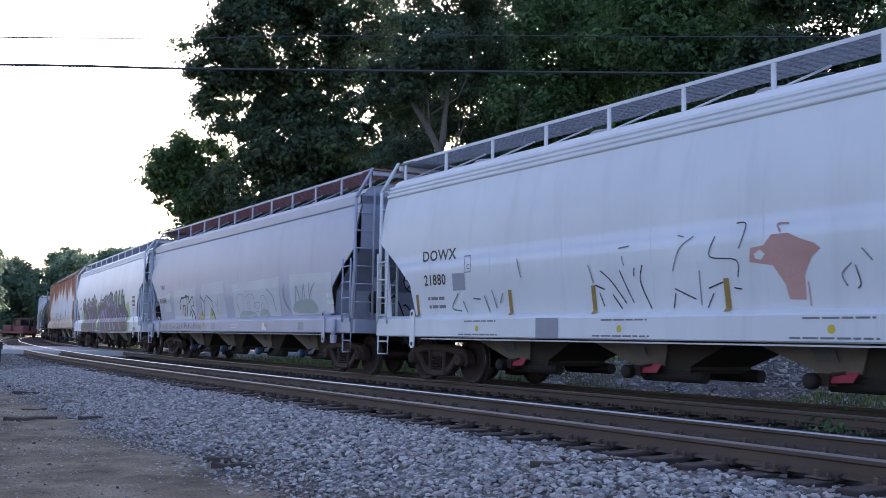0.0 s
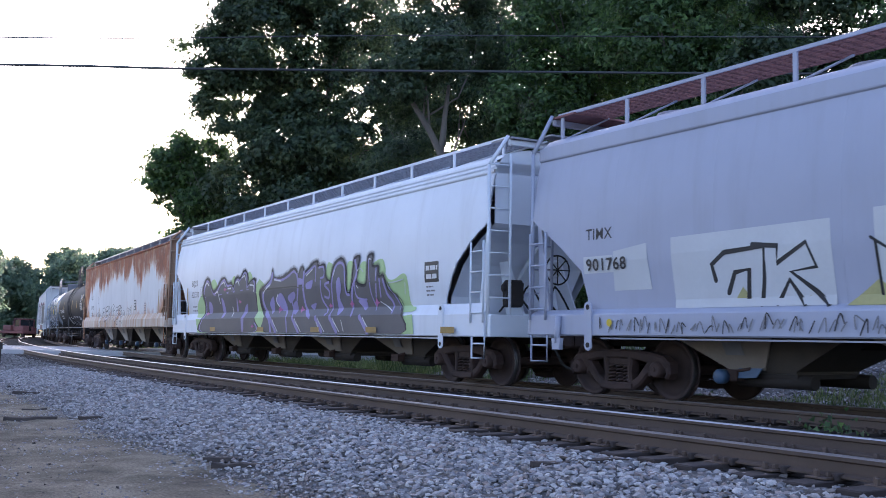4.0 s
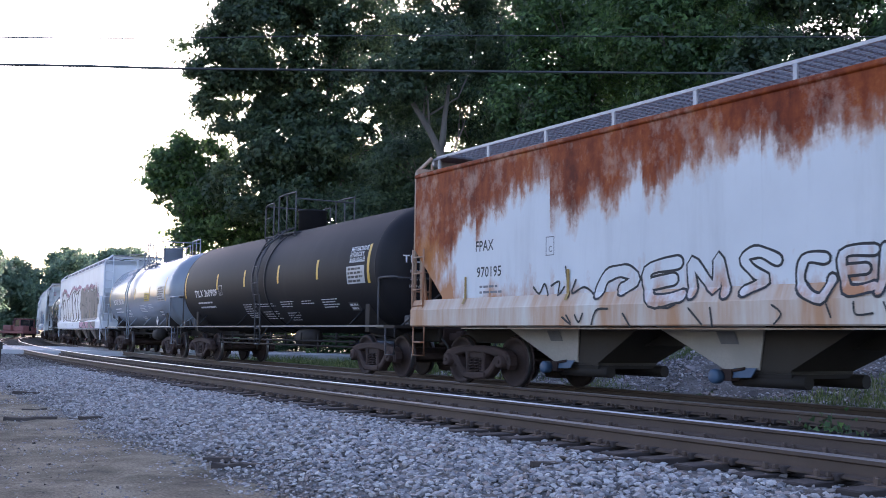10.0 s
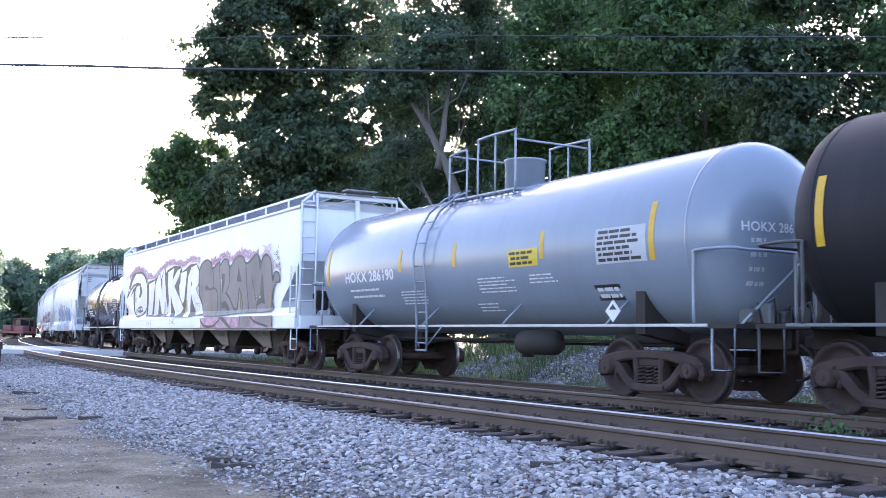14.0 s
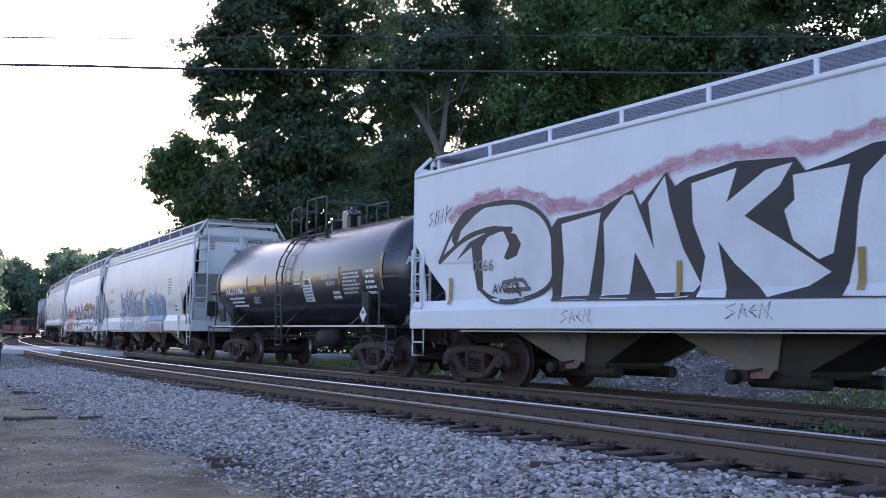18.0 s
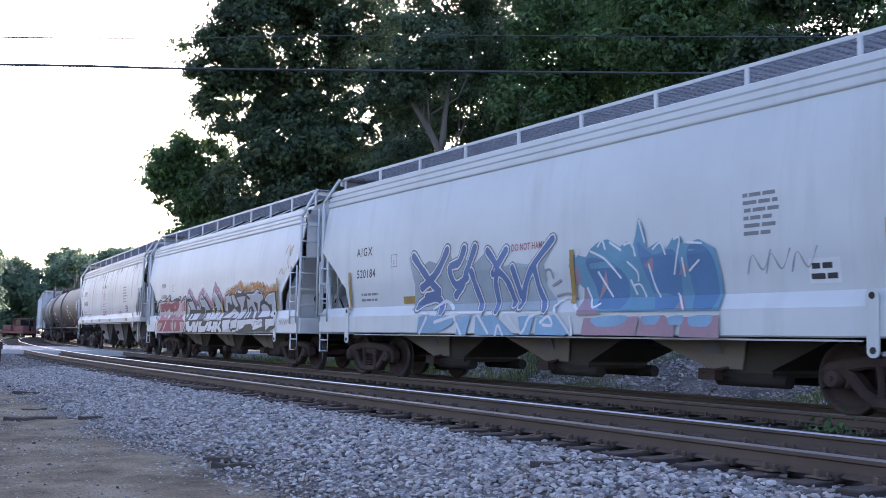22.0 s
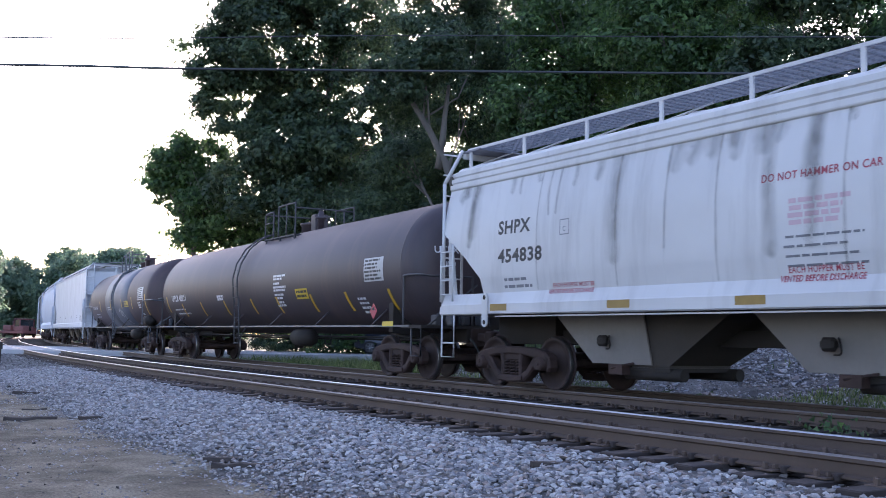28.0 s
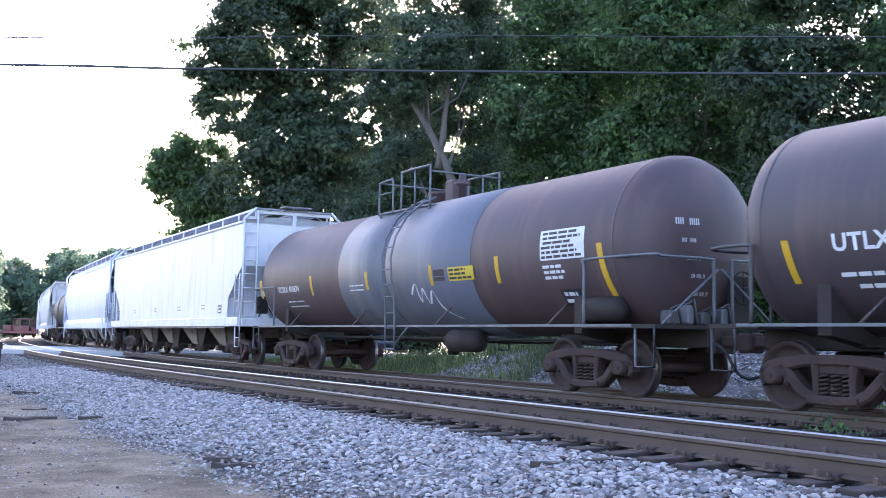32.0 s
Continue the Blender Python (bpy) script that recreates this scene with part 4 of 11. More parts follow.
# ---- covered hoppers ----
def hopper_side(W, ze, style):
    """Half width of the body by height."""
    def side(z):
        if style == "flat":
            return W
        t = (z - 1.3) / (ze - 1.3)
        return W - 0.10 * max(0.0, 0.30 - t) / 0.30 - 0.17 * max(0.0, (t - 0.55) / 0.45) ** 1.8
    return side


def covered_hopper(label, L, paint, zs=1.06, zt=1.36, ze=4.02, zr=4.38, W=1.58, style="round", bays=4, walk_mat=None, bracket=None, end_mat=None, bay_mat=None,
                   cap_mat=None, sill_mat=None, cut=((0.0, 2.85), (0.75, 2.35), (1.25, 1.95), (1.38, 1.36)), walk_z=4.66, inset=1.55, brackets=12, ribs=3, seams=9, detail=True, ladder_mat=None,
                   end_posts=True, bay_style="panel", sill_out=0.04, rib_h=0.085, gusset_mat=None, lugs=True, deck_mat=None, ledge=0.18):
    car = tagged(new("covered_hopper"), label, "railway car", "cars of the freight train")
    walk_mat, bracket, end_mat = walk_mat or M["grating"], bracket or paint, end_mat or paint
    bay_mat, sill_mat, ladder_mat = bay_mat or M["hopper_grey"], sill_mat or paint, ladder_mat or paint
    side = hopper_side(W, ze, style)
    hx = L / 2

    def end_at(z):
        """Where the side stops at that height, over the sloping ends."""
        for (a, za), (b, zb) in zip(cut, cut[1:]):
            if zb <= z <= za:
                return hx - (a + (b - a) * (za - z) / (za - zb))
        return hx if z > cut[0][1] else hx - cut[-1][0]

    zz = sorted(set([zt, ze] + [c[1] for c in cut] + list(np.linspace(zt, ze, 15))))
    for name, s in (("side_sheet", -1), ("side_sheet", 1)):
        g = Geo()
        rings = []
        for z in zz:
            e = end_at(z)
            rings.append([(x, s * side(z), z) for x in np.linspace(-e, e, 13)])
        g.loft(rings, closed=False, smooth=True)
        g.loft([[(x, s * (side(z) - 0.03), z) for x, _, z in r] for r in rings], closed=False, smooth=True)
        ob = part(name, g, paint, car, "broad weathered steel side")
        if s < 0:
            n = seams
            for i in range(1, n):
                x = -hx + L * i / n
                lo = zt if abs(x) < end_at(zt) else cut[0][1]
                g = Geo()
                g.loft([[(x - 0.012, -side(z) - 0.0005, z), (x - 0.006, -side(z) - 0.003, z), (x + 0.006, -side(z) - 0.003, z), (x + 0.012, -side(z) - 0.0005, z)] for z in np.linspace(lo, ze, 10)], closed=False)
                part("weld_seam", g, paint, ob)
    # eave chord with its ribs
    w_e = side(ze)
    for s in (-1, 1):
        g = Geo()
        pr = [(w_e + 0.005, ze - 0.02), (w_e + 0.03, ze)]
        for k in range(ribs):
            z0 = ze + rib_h * k
            pr += [(w_e + 0.035 - 0.03 * k, z0 + 0.02), (w_e + 0.03 - 0.03 * k, z0 + rib_h - 0.03), (w_e - 0.02 - 0.03 * k, z0 + rib_h - 0.02), (w_e - 0.02 - 0.03 * k, z0 + rib_h - 0.005)]
        pr += [(w_e - 0.06 - 0.03 * ribs, ze + (rib_h + 0.005) * ribs)]
        g.loft([[(x, s * y, z) for y, z in pr] for x in (-hx, hx)], closed=False)
        part("top_chord", g, paint, car)
    z0, y0 = ze + (rib_h + 0.005) * ribs, w_e - 0.06 - 0.03 * ribs
    roof = [(y0 * math.cos(t), z0 + (zr - z0) * math.sin(t)) for t in np.linspace(0, math.pi, 17)]
    part("roof", Geo().loft([[(x, y, z) for y, z in roof] for x in np.linspace(-hx, hx, 5)], closed=False, smooth=True), paint, car, "low arched steel roof")
    # sloping ends
    for s in (-1, 1):
        g = Geo()
        e0 = hx - 0.03
        prof = [(e0, ze + 0.2), (e0, cut[0][1])] + [(hx - a - 0.03, zc_) for a, zc_ in cut[1:-1]] + [(hx - cut[-1][0] - 0.03, zt - 0.03)]
        g.loft([[(s * x, y, z) for y in (-w_e + 0.02, -0.5, 0.5, w_e - 0.02)] for x, z in prof], closed=False)
        g.loft([[(s * (x - 0.02), y, z) for y in (-w_e + 0.02, -0.5, 0.5, w_e - 0.02)] for x, z in prof], closed=False)
        top = [(y, z) for y, z in roof]
        g.add([(s * e0, y, z) for y, z in top] + [(s * e0, -w_e + 0.02, ze), (s * e0, w_e - 0.02, ze)], [tuple(range(len(top))) + (len(top), len(top) + 1)])
        part("end_sheet", g, end_mat, car, "sloping steel end")
        g = Geo()
        g.bevel_box(s * hx - 0.12, s * hx + 0.12, -W, W, zs, zt - 0.03, 0.02)
        part("end_sill", g, sill_mat, car)
        xa, xb = sorted((s * (hx - cut[-1][0] - 1.1), s * (hx - 0.02)))
        part("end_deck", Geo().box(xa, xb, -W + 0.02, W - 0.02, zt - 0.06, zt - 0.035), deck_mat or end_mat, car, "flat end platform")
        part("draft_sill", Geo().box(min(s * (hx - 1.9), s * (hx - 0.13)), max(s * (hx - 1.9), s * (hx - 0.13)), -0.35, 0.35, 0.78, zt - 0.06), M["steel_dark"], car)
        g = Geo()
        zc0, run = cut[0][1], hx - cut[-1][0] - 1.0
        slope = lambda z: end_at(min(z, zc0)) - 0.03
        for y, wd in ((0.0, 0.11),):
            g.bevel_box(min(s * e0, s * (e0 + 0.09)), max(s * e0, s * (e0 + 0.09)), y - wd / 2, y + wd / 2, zc0, ze + 0.28, 0.012)
            g.loft([[(s * (slope(z) + o), yy, z) for o, yy in ((0.0, y - wd / 2), (0.12, y - wd / 2), (0.12, y + wd / 2), (0.0, y + wd / 2))] for z in np.linspace(zc0 + 0.03, zt + 0.05, 9)], caps=True)
        part("end_post", g, end_mat, car, "square post down the middle of the end")
        for y in (-0.62, 0.62):
            top = zt + 0.62 * (zc0 - zt)
            part("end_gusset", Geo().loft([[(s * (hx - 0.75), y - 0.02, zt - 0.04), (s * (hx - 0.18), y - 0.02, zt - 0.04), (s * (hx - 0.18), y + 0.02, zt - 0.04), (s * (hx - 0.75), y + 0.02, zt - 0.04)],
                                           [(s * (slope(top) - 0.02), y - 0.02, top), (s * (slope(top) + 0.26), y - 0.02, top), (s * (slope(top) + 0.26), y + 0.02, top), (s * (slope(top) - 0.02), y + 0.02, top)]], caps=True), end_mat, car, "leaning stiffener plate")
        for y in (-W + 0.10, W - 0.10):
            part("corner_stiffener", Geo().loft([[(s * (hx - 0.10), y - 0.02, zt - 0.04), (s * (hx - 0.38), y - 0.02, zt - 0.04), (s * (hx - 0.38), y + 0.02, zt - 0.04), (s * (hx - 0.10), y + 0.02, zt - 0.04)],
                                                 [(s * (hx - 0.05), y - 0.02, zc0), (s * (hx - 0.12), y - 0.02, zc0), (s * (hx - 0.12), y + 0.02, zc0), (s * (hx - 0.05), y + 0.02, zc0)]], caps=True), end_mat, car)
        xa, xb = sorted((s * (hx - 0.03), s * (hx + 0.05)))
        part("end_beam", Geo().bevel_box(xa, xb, -1.14, 1.14, walk_z - 0.18, walk_z - 0.072, 0.012), bracket, car, "beam under the end walkway")
        xa, xb = sorted((s * (hx - 0.05), s * (hx + 0.34)))
        part("brake_step", Geo().loft([[(x, -0.42, walk_z + 0.02), (x, 0.42, walk_z + 0.02), (x, 0.42, walk_z + 0.05), (x, -0.42, walk_z + 0.05)] for x in (xa, xb)], caps=True), walk_mat, car)
    # side sills
    for s in (-1, 1):
        wl = side(zt + ledge) + 0.002
        pr = [(wl - 0.03, zt + ledge), (wl, zt + ledge), (W + sill_out - 0.012, zt), (W + sill_out, zt - 0.02), (W + sill_out, zs + 0.02), (W + sill_out - 0.02, zs), (wl - 0.03, zs)]
        part("side_sill", Geo().loft([[(x, s * y, z) for y, z in pr] for x in (-hx + 0.02, hx - 0.02)], caps=True), sill_mat, car)
        part("sill_lip", Geo().box(-hx + 1.7, hx - 1.7, min(s * (W - 0.06), s * (W - 0.03)), max(s * (W - 0.06), s * (W - 0.03)), zs - 0.045, zs - 0.022), sill_mat, car, "thin lip hung below the side sill")
    # discharge bays
    b0, b1 = -hx + cut[-1][0] + 1.0, hx - cut[-1][0] - 1.0
    pitch = (b1 - b0) / bays
    for i in range(bays):
        c = b0 + pitch * (i + 0.5)
        g = Geo()
        hw = pitch * 0.47
        rings = [[(c - hw, -0.84, zs + 0.05), (c + hw, -0.84, zs + 0.05), (c + hw, 0.84, zs + 0.05), (c - hw, 0.84, zs + 0.05)],
                 [(c - 0.55, -0.66, 0.50), (c + 0.55, -0.66, 0.50), (c + 0.55, 0.66, 0.50), (c - 0.55, 0.66, 0.50)],
                 [(c - 0.55, -0.62, 0.40), (c + 0.55, -0.62, 0.40), (c + 0.55, 0.62, 0.40), (c - 0.55, 0.62, 0.40)]]
        g.loft(rings, caps=True)
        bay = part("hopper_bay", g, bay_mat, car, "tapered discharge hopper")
        lo0, lo1, hi1 = (-1.2, 0.2, 0.2) if bay_style == "port" else (-0.58, 0.06, 0.32)
        for s in (-1, 1):
            ya, yb = s * 0.89, s * 0.70
            part("slope_sheet", Geo().loft([[(c - hw * 0.98, ya, zs + 0.03), (c + hi1, ya, zs + 0.03), (c + hi1, ya - s * 0.03, zs + 0.03), (c - hw * 0.98, ya - s * 0.03, zs + 0.03)],
                                            [(c + lo0, yb, 0.50), (c + lo1, yb, 0.50), (c + lo1, yb - s * 0.03, 0.50), (c + lo0, yb - s * 0.03, 0.50)]], caps=True), gusset_mat or M["hopper_tan"], bay, "dusty sloping side sheet")
            xm = c + 0.5 * (lo0 + hi1) - 0.25
            if bay_style == "port":
                # A dark lump with a loop handle stands in for the oval port.
                part("oval_port", Geo().bevel_box(xm - 0.12, xm + 0.10, min(s * 0.8, s * 0.92), max(s * 0.8, s * 0.92), 0.78, 0.96, 0.04).tube(smooth_path([(xm + 0.12, s * 0.84, 0.95), (xm + 0.2, s * 0.92, 0.9), (xm + 0.2, s * 0.9, 0.76), (xm + 0.05, s * 0.84, 0.74)], 4), 0.014, 5), M["steel_dark"], bay)
            else:
                part("stencil_plate", Geo().loft([[(xm - 0.17, s * 0.885, zs - 0.06), (xm + 0.17, s * 0.885, zs - 0.06), (xm + 0.17, s * 0.88, zs - 0.06), (xm - 0.17, s * 0.88, zs - 0.06)],
                                                  [(xm - 0.13, s * 0.825, zs - 0.24), (xm + 0.2, s * 0.825, zs - 0.24), (xm + 0.2, s * 0.82, zs - 0.24), (xm - 0.13, s * 0.82, zs - 0.24)]], caps=True), M["ink_grey"], bay)
        g = Geo()
        g.tube([(c - 0.45, -0.60, 0.36), (c + 0.80, -0.60, 0.36)], 0.10, 10)
        g.tube([(c - 0.45, 0.60, 0.36), (c + 0.80, 0.60, 0.36)], 0.10, 10)
        g.box(c - 0.6, c + 0.6, -0.70, 0.70, 0.40, 0.46)
        part("outlet_pan", g, M["steel_dark"], bay, "dark discharge pan and tube")
        g = Geo().box(c - 0.62, c - 0.30, -0.86, -0.62, 0.34, 0.50).tube([(c - 0.55, -0.86, 0.44), (c - 0.1, -0.80, 0.52)], 0.022, 5)
        part("outlet_valve", g, M["truck"], bay)
        if cap_mat:
            part("outlet_cap", Geo().lathe([(0.012, -1.0), (0.085, -0.995), (0.105, -0.97), (0.105, -0.86), (0.09, -0.86)], 12, Matrix.Translation((c - 0.52, 0, 0.40))), cap_mat if cap_mat is M["blue_cap"] else M["steel_dark"], bay, "round outlet cap")
            part("outlet_guard", Geo().loft([[(c - 0.36, -0.83, 0.38), (c + 0.02, -0.83, 0.40), (c + 0.02, -0.81, 0.40), (c - 0.36, -0.81, 0.38)],
                                             [(c - 0.30, -0.80, 0.52), (c + 0.10, -0.80, 0.53), (c + 0.10, -0.78, 0.53), (c - 0.30, -0.78, 0.52)]], caps=True), cap_mat, bay)
    part("center_sill", Geo().box(-hx + 0.4, hx - 0.4, -0.18, 0.18, 0.80, 1.04), M["steel_dark"], car)
    # roofwalk on brackets, along both sides of the hatches and across the ends
    wy0, wy1 = 0.28, 1.08
    for s in (-1, 1):
        g = Geo()
        for k in range(9):
            yk = s * (wy0 + (wy1 - wy0) * k / 8)
            g.box(-hx + 0.1, hx - 0.1, yk - 0.008, yk + 0.008, walk_z - 0.03, walk_z)
        for k in range(int(L / 0.17)):
            xk = -hx + 0.15 + 0.17 * k
            g.box(xk, xk + 0.018, min(s * wy0, s * wy1), max(s * wy0, s * wy1), walk_z - 0.026, walk_z - 0.002)
        wk = part("roofwalk", g, walk_mat, car, "steel grating walkway on the roof")
        part("edge_rail", Geo().box(-hx + 0.08, hx - 0.08, min(s * wy1, s * (wy1 + 0.03)), max(s * wy1, s * (wy1 + 0.03)), walk_z - 0.045, walk_z + 0.005), bracket, wk)
        yb = wy1 + 0.01
        zb = z0 + (zr - z0) * math.sin(math.acos(min(1, yb / y0)))
        for i in range(brackets):
            x = -hx + 0.2 + (L - 0.4) * i / (brackets - 1)
            br = Geo().box(x - 0.032, x + 0.032, min(s * yb, s * (yb + 0.035)), max(s * yb, s * (yb + 0.035)), zb - 0.12, walk_z - 0.052)
            br.tube([(x, s * (wy1 - 0.05), zb), (x + 0.35, s * (wy0 + 0.1), walk_z - 0.05)], 0.018, 4)
            part("bracket", br, bracket, wk)
    for s in (-1, 1):
        part("end_walkway", Geo().box(min(s * (hx - 0.55), s * (hx + 0.12)), max(s * (hx - 0.55), s * (hx + 0.12)), -1.15, 1.15, walk_z - 0.07, walk_z - 0.035), walk_mat, car)
    for i in range(5):
        x = -hx * 0.8 + 1.6 * hx * i / 4
        part("hatch", Geo().lathe([(0.38, zr - 0.04), (0.38, zr + 0.1), (0.34, zr + 0.15), (0.1, zr + 0.17)], 16, Matrix.Translation((x, 0, 0)) @ Matrix.Rotation(radians(90), 4, "X")), paint, car, "round hatch cover")
    # ladders at the corners, grab irons, steps
    for sx in (-1, 1):
        for sy in (-1, 1):
            y = sy * (W - 0.02)
            if end_posts:
                g = Geo()
                p = [(sx * (hx + 0.02), y, zs + 0.05), (sx * (hx + 0.02), y, ze + 0.12), (sx * (hx + 0.02), sy * (1.16), walk_z - 0.02)]
                for a, b in zip(p, p[1:]):
                    g.tube([a, b], 0.04, 4)
                p = [(sx * (hx + 0.06), sy * 1.12, zs + 0.1), (sx * (hx + 0.06), sy * 1.12, ze + 0.35)]
                g.tube(p, 0.03, 5)
                st = part("corner_post", g, ladder_mat, car, "bent corner post carrying the end ladder")
                for k in range(8):
                    z = zs + 0.3 + k * 0.40
                    part("rung", Geo().tube([(sx * (hx + 0.06), y, z), (sx * (hx + 0.06), sy * 1.12, z)], 0.016, 5), ladder_mat, st)
            x0 = sx * (hx - 0.02)
            ladder(car, "side_ladder", ladder_mat, (x0, sy * (W + 0.06), zs + 0.25), (x0, sy * (W + 0.06), 2.62), (-sx * 0.42, 0, 0), 4, 0.017, "steel side ladder")
            g = Geo().tube([(x0, sy * (W + 0.02), zs), (x0, sy * (W + 0.02), 0.52), (x0 - sx * 0.42, sy * (W + 0.02), 0.52), (x0 - sx * 0.42, sy * (W + 0.02), zs)], 0.02, 5)
            g.tube([(x0, sy * (W + 0.02), 0.78), (x0 - sx * 0.42, sy * (W + 0.02), 0.78)], 0.018, 5)
            part("step", g, ladder_mat, car, "stirrup step under the sill")
    for s in (-1, 1):
        truck(car, s * (hx - inset))
        coupler(car, s * (hx - 0.08), s)
    if lugs:
        for s in (-1, 1):
            for y in (-1, 1):
                x, yo = s * (hx - inset + 0.05), y * (W + sill_out + 0.012)
                ring = lambda r, zc_: [(x + r * math.cos(t), zc_ + r * math.sin(t)) for t in np.linspace(0, 6.283, 13)[:-1]]
                g = Geo()
                out = [(x + 0.085 * math.cos(t), (zt + 0.10 if math.sin(t) >= 0 else zs - 0.14) + 0.085 * math.sin(t)) for t in np.linspace(0, 6.283, 17)[:-1]]
                g.loft([[(a, yo - y * 0.012, b) for a, b in out], [(a, yo + y * 0.012, b) for a, b in out]], caps=True)
                lug = part("tow_lug", g, sill_mat, car, "long lug plate bolted to the sill")
                # The plate is not pierced: dark discs on it imitate shaded holes.
                for zc_ in (zt + 0.10, zs - 0.14):
                    part("lug_hole_disc", Geo().loft([[(a, yo + y * 0.013, b) for a, b in ring(0.042, zc_)], [(a, yo + y * 0.0165, b) for a, b in ring(0.042, zc_)]], caps=True), M["steel_dark"], lug)
    # brake gear on the leading end
    wheel_m = Matrix.Translation((hx + 0.12, -0.1, 2.15)) @ Matrix.Rotation(radians(90), 4, "Z")
    g = Geo().tube([(hx + 0.12, -0.1 + 0.27 * math.cos(t), 2.15 + 0.27 * math.sin(t)) for t in np.linspace(0, 6.283, 21)], 0.017, 5)
    for a in range(4):
        t = a * math.pi / 4
        g.tube([(hx + 0.12, -0.1 - 0.27 * math.cos(t), 2.15 - 0.27 * math.sin(t)), (hx + 0.12, -0.1 + 0.27 * math.cos(t), 2.15 + 0.27 * math.sin(t))], 0.013, 4)
    part("brake_wheel", g, M["steel_dark"], car, "spoked hand brake wheel")
    part("brake_housing", Geo().bevel_box(hx - 0.25, hx + 0.08, -0.22, 0.02, 2.0, 2.34, 0.05), end_mat, car)
    g = Geo().lathe([(0.05, -0.5), (0.2, -0.44), (0.2, 0.35), (0.05, 0.42)], 14, Matrix.Translation((hx - 0.75, 0, zt + 0.22)))
    part("valve_box", Geo().bevel_box(hx - 0.42, hx - 0.12, -0.98, -0.66, zt + 0.12, zt + 0.62, 0.05).lathe([(0.02, -1.02), (0.09, -1.0), (0.09, -0.9)], 10, Matrix.Translation((hx - 0.2, 0, zt + 0.30))).lathe([(0.02, -1.02), (0.08, -1.0), (0.08, -0.9)], 10, Matrix.Translation((hx - 0.33, 0, zt + 0.48))), M["steel_dark"], car, "brake control valve on the end platform")
    part("air_reservoir", g, end_mat, car, "brake air cylinder on the end platform")
    g = Geo()
    for k in range(4):
        g.tube(smooth_path([(hx - 0.9, -0.7 + 0.4 * k, zt + 0.05), (hx - 0.5, -0.6 + 0.3 * k, zt + 0.35 + 0.2 * (k % 2)), (hx - 0.1, -0.5 + 0.3 * k, zt + 0.0)], 4), 0.02, 5)
    part("brake_pipe", g, M["steel_dark"], car)

    def skin(z):
        """The side with the sloping ledge over the sill."""
        k = (z - zt) / ledge
        out = W + sill_out
        return side(z) if k >= 1 else out if k <= 0 else max(side(z), out + (side(zt + ledge) - out) * k + 0.003)
    return car, skin


# ---- tank cars ----
def tank_side(R, zc):
    def side(z):
        return math.sqrt(max(0.0004, R * R - (z - zc) ** 2))
    return side


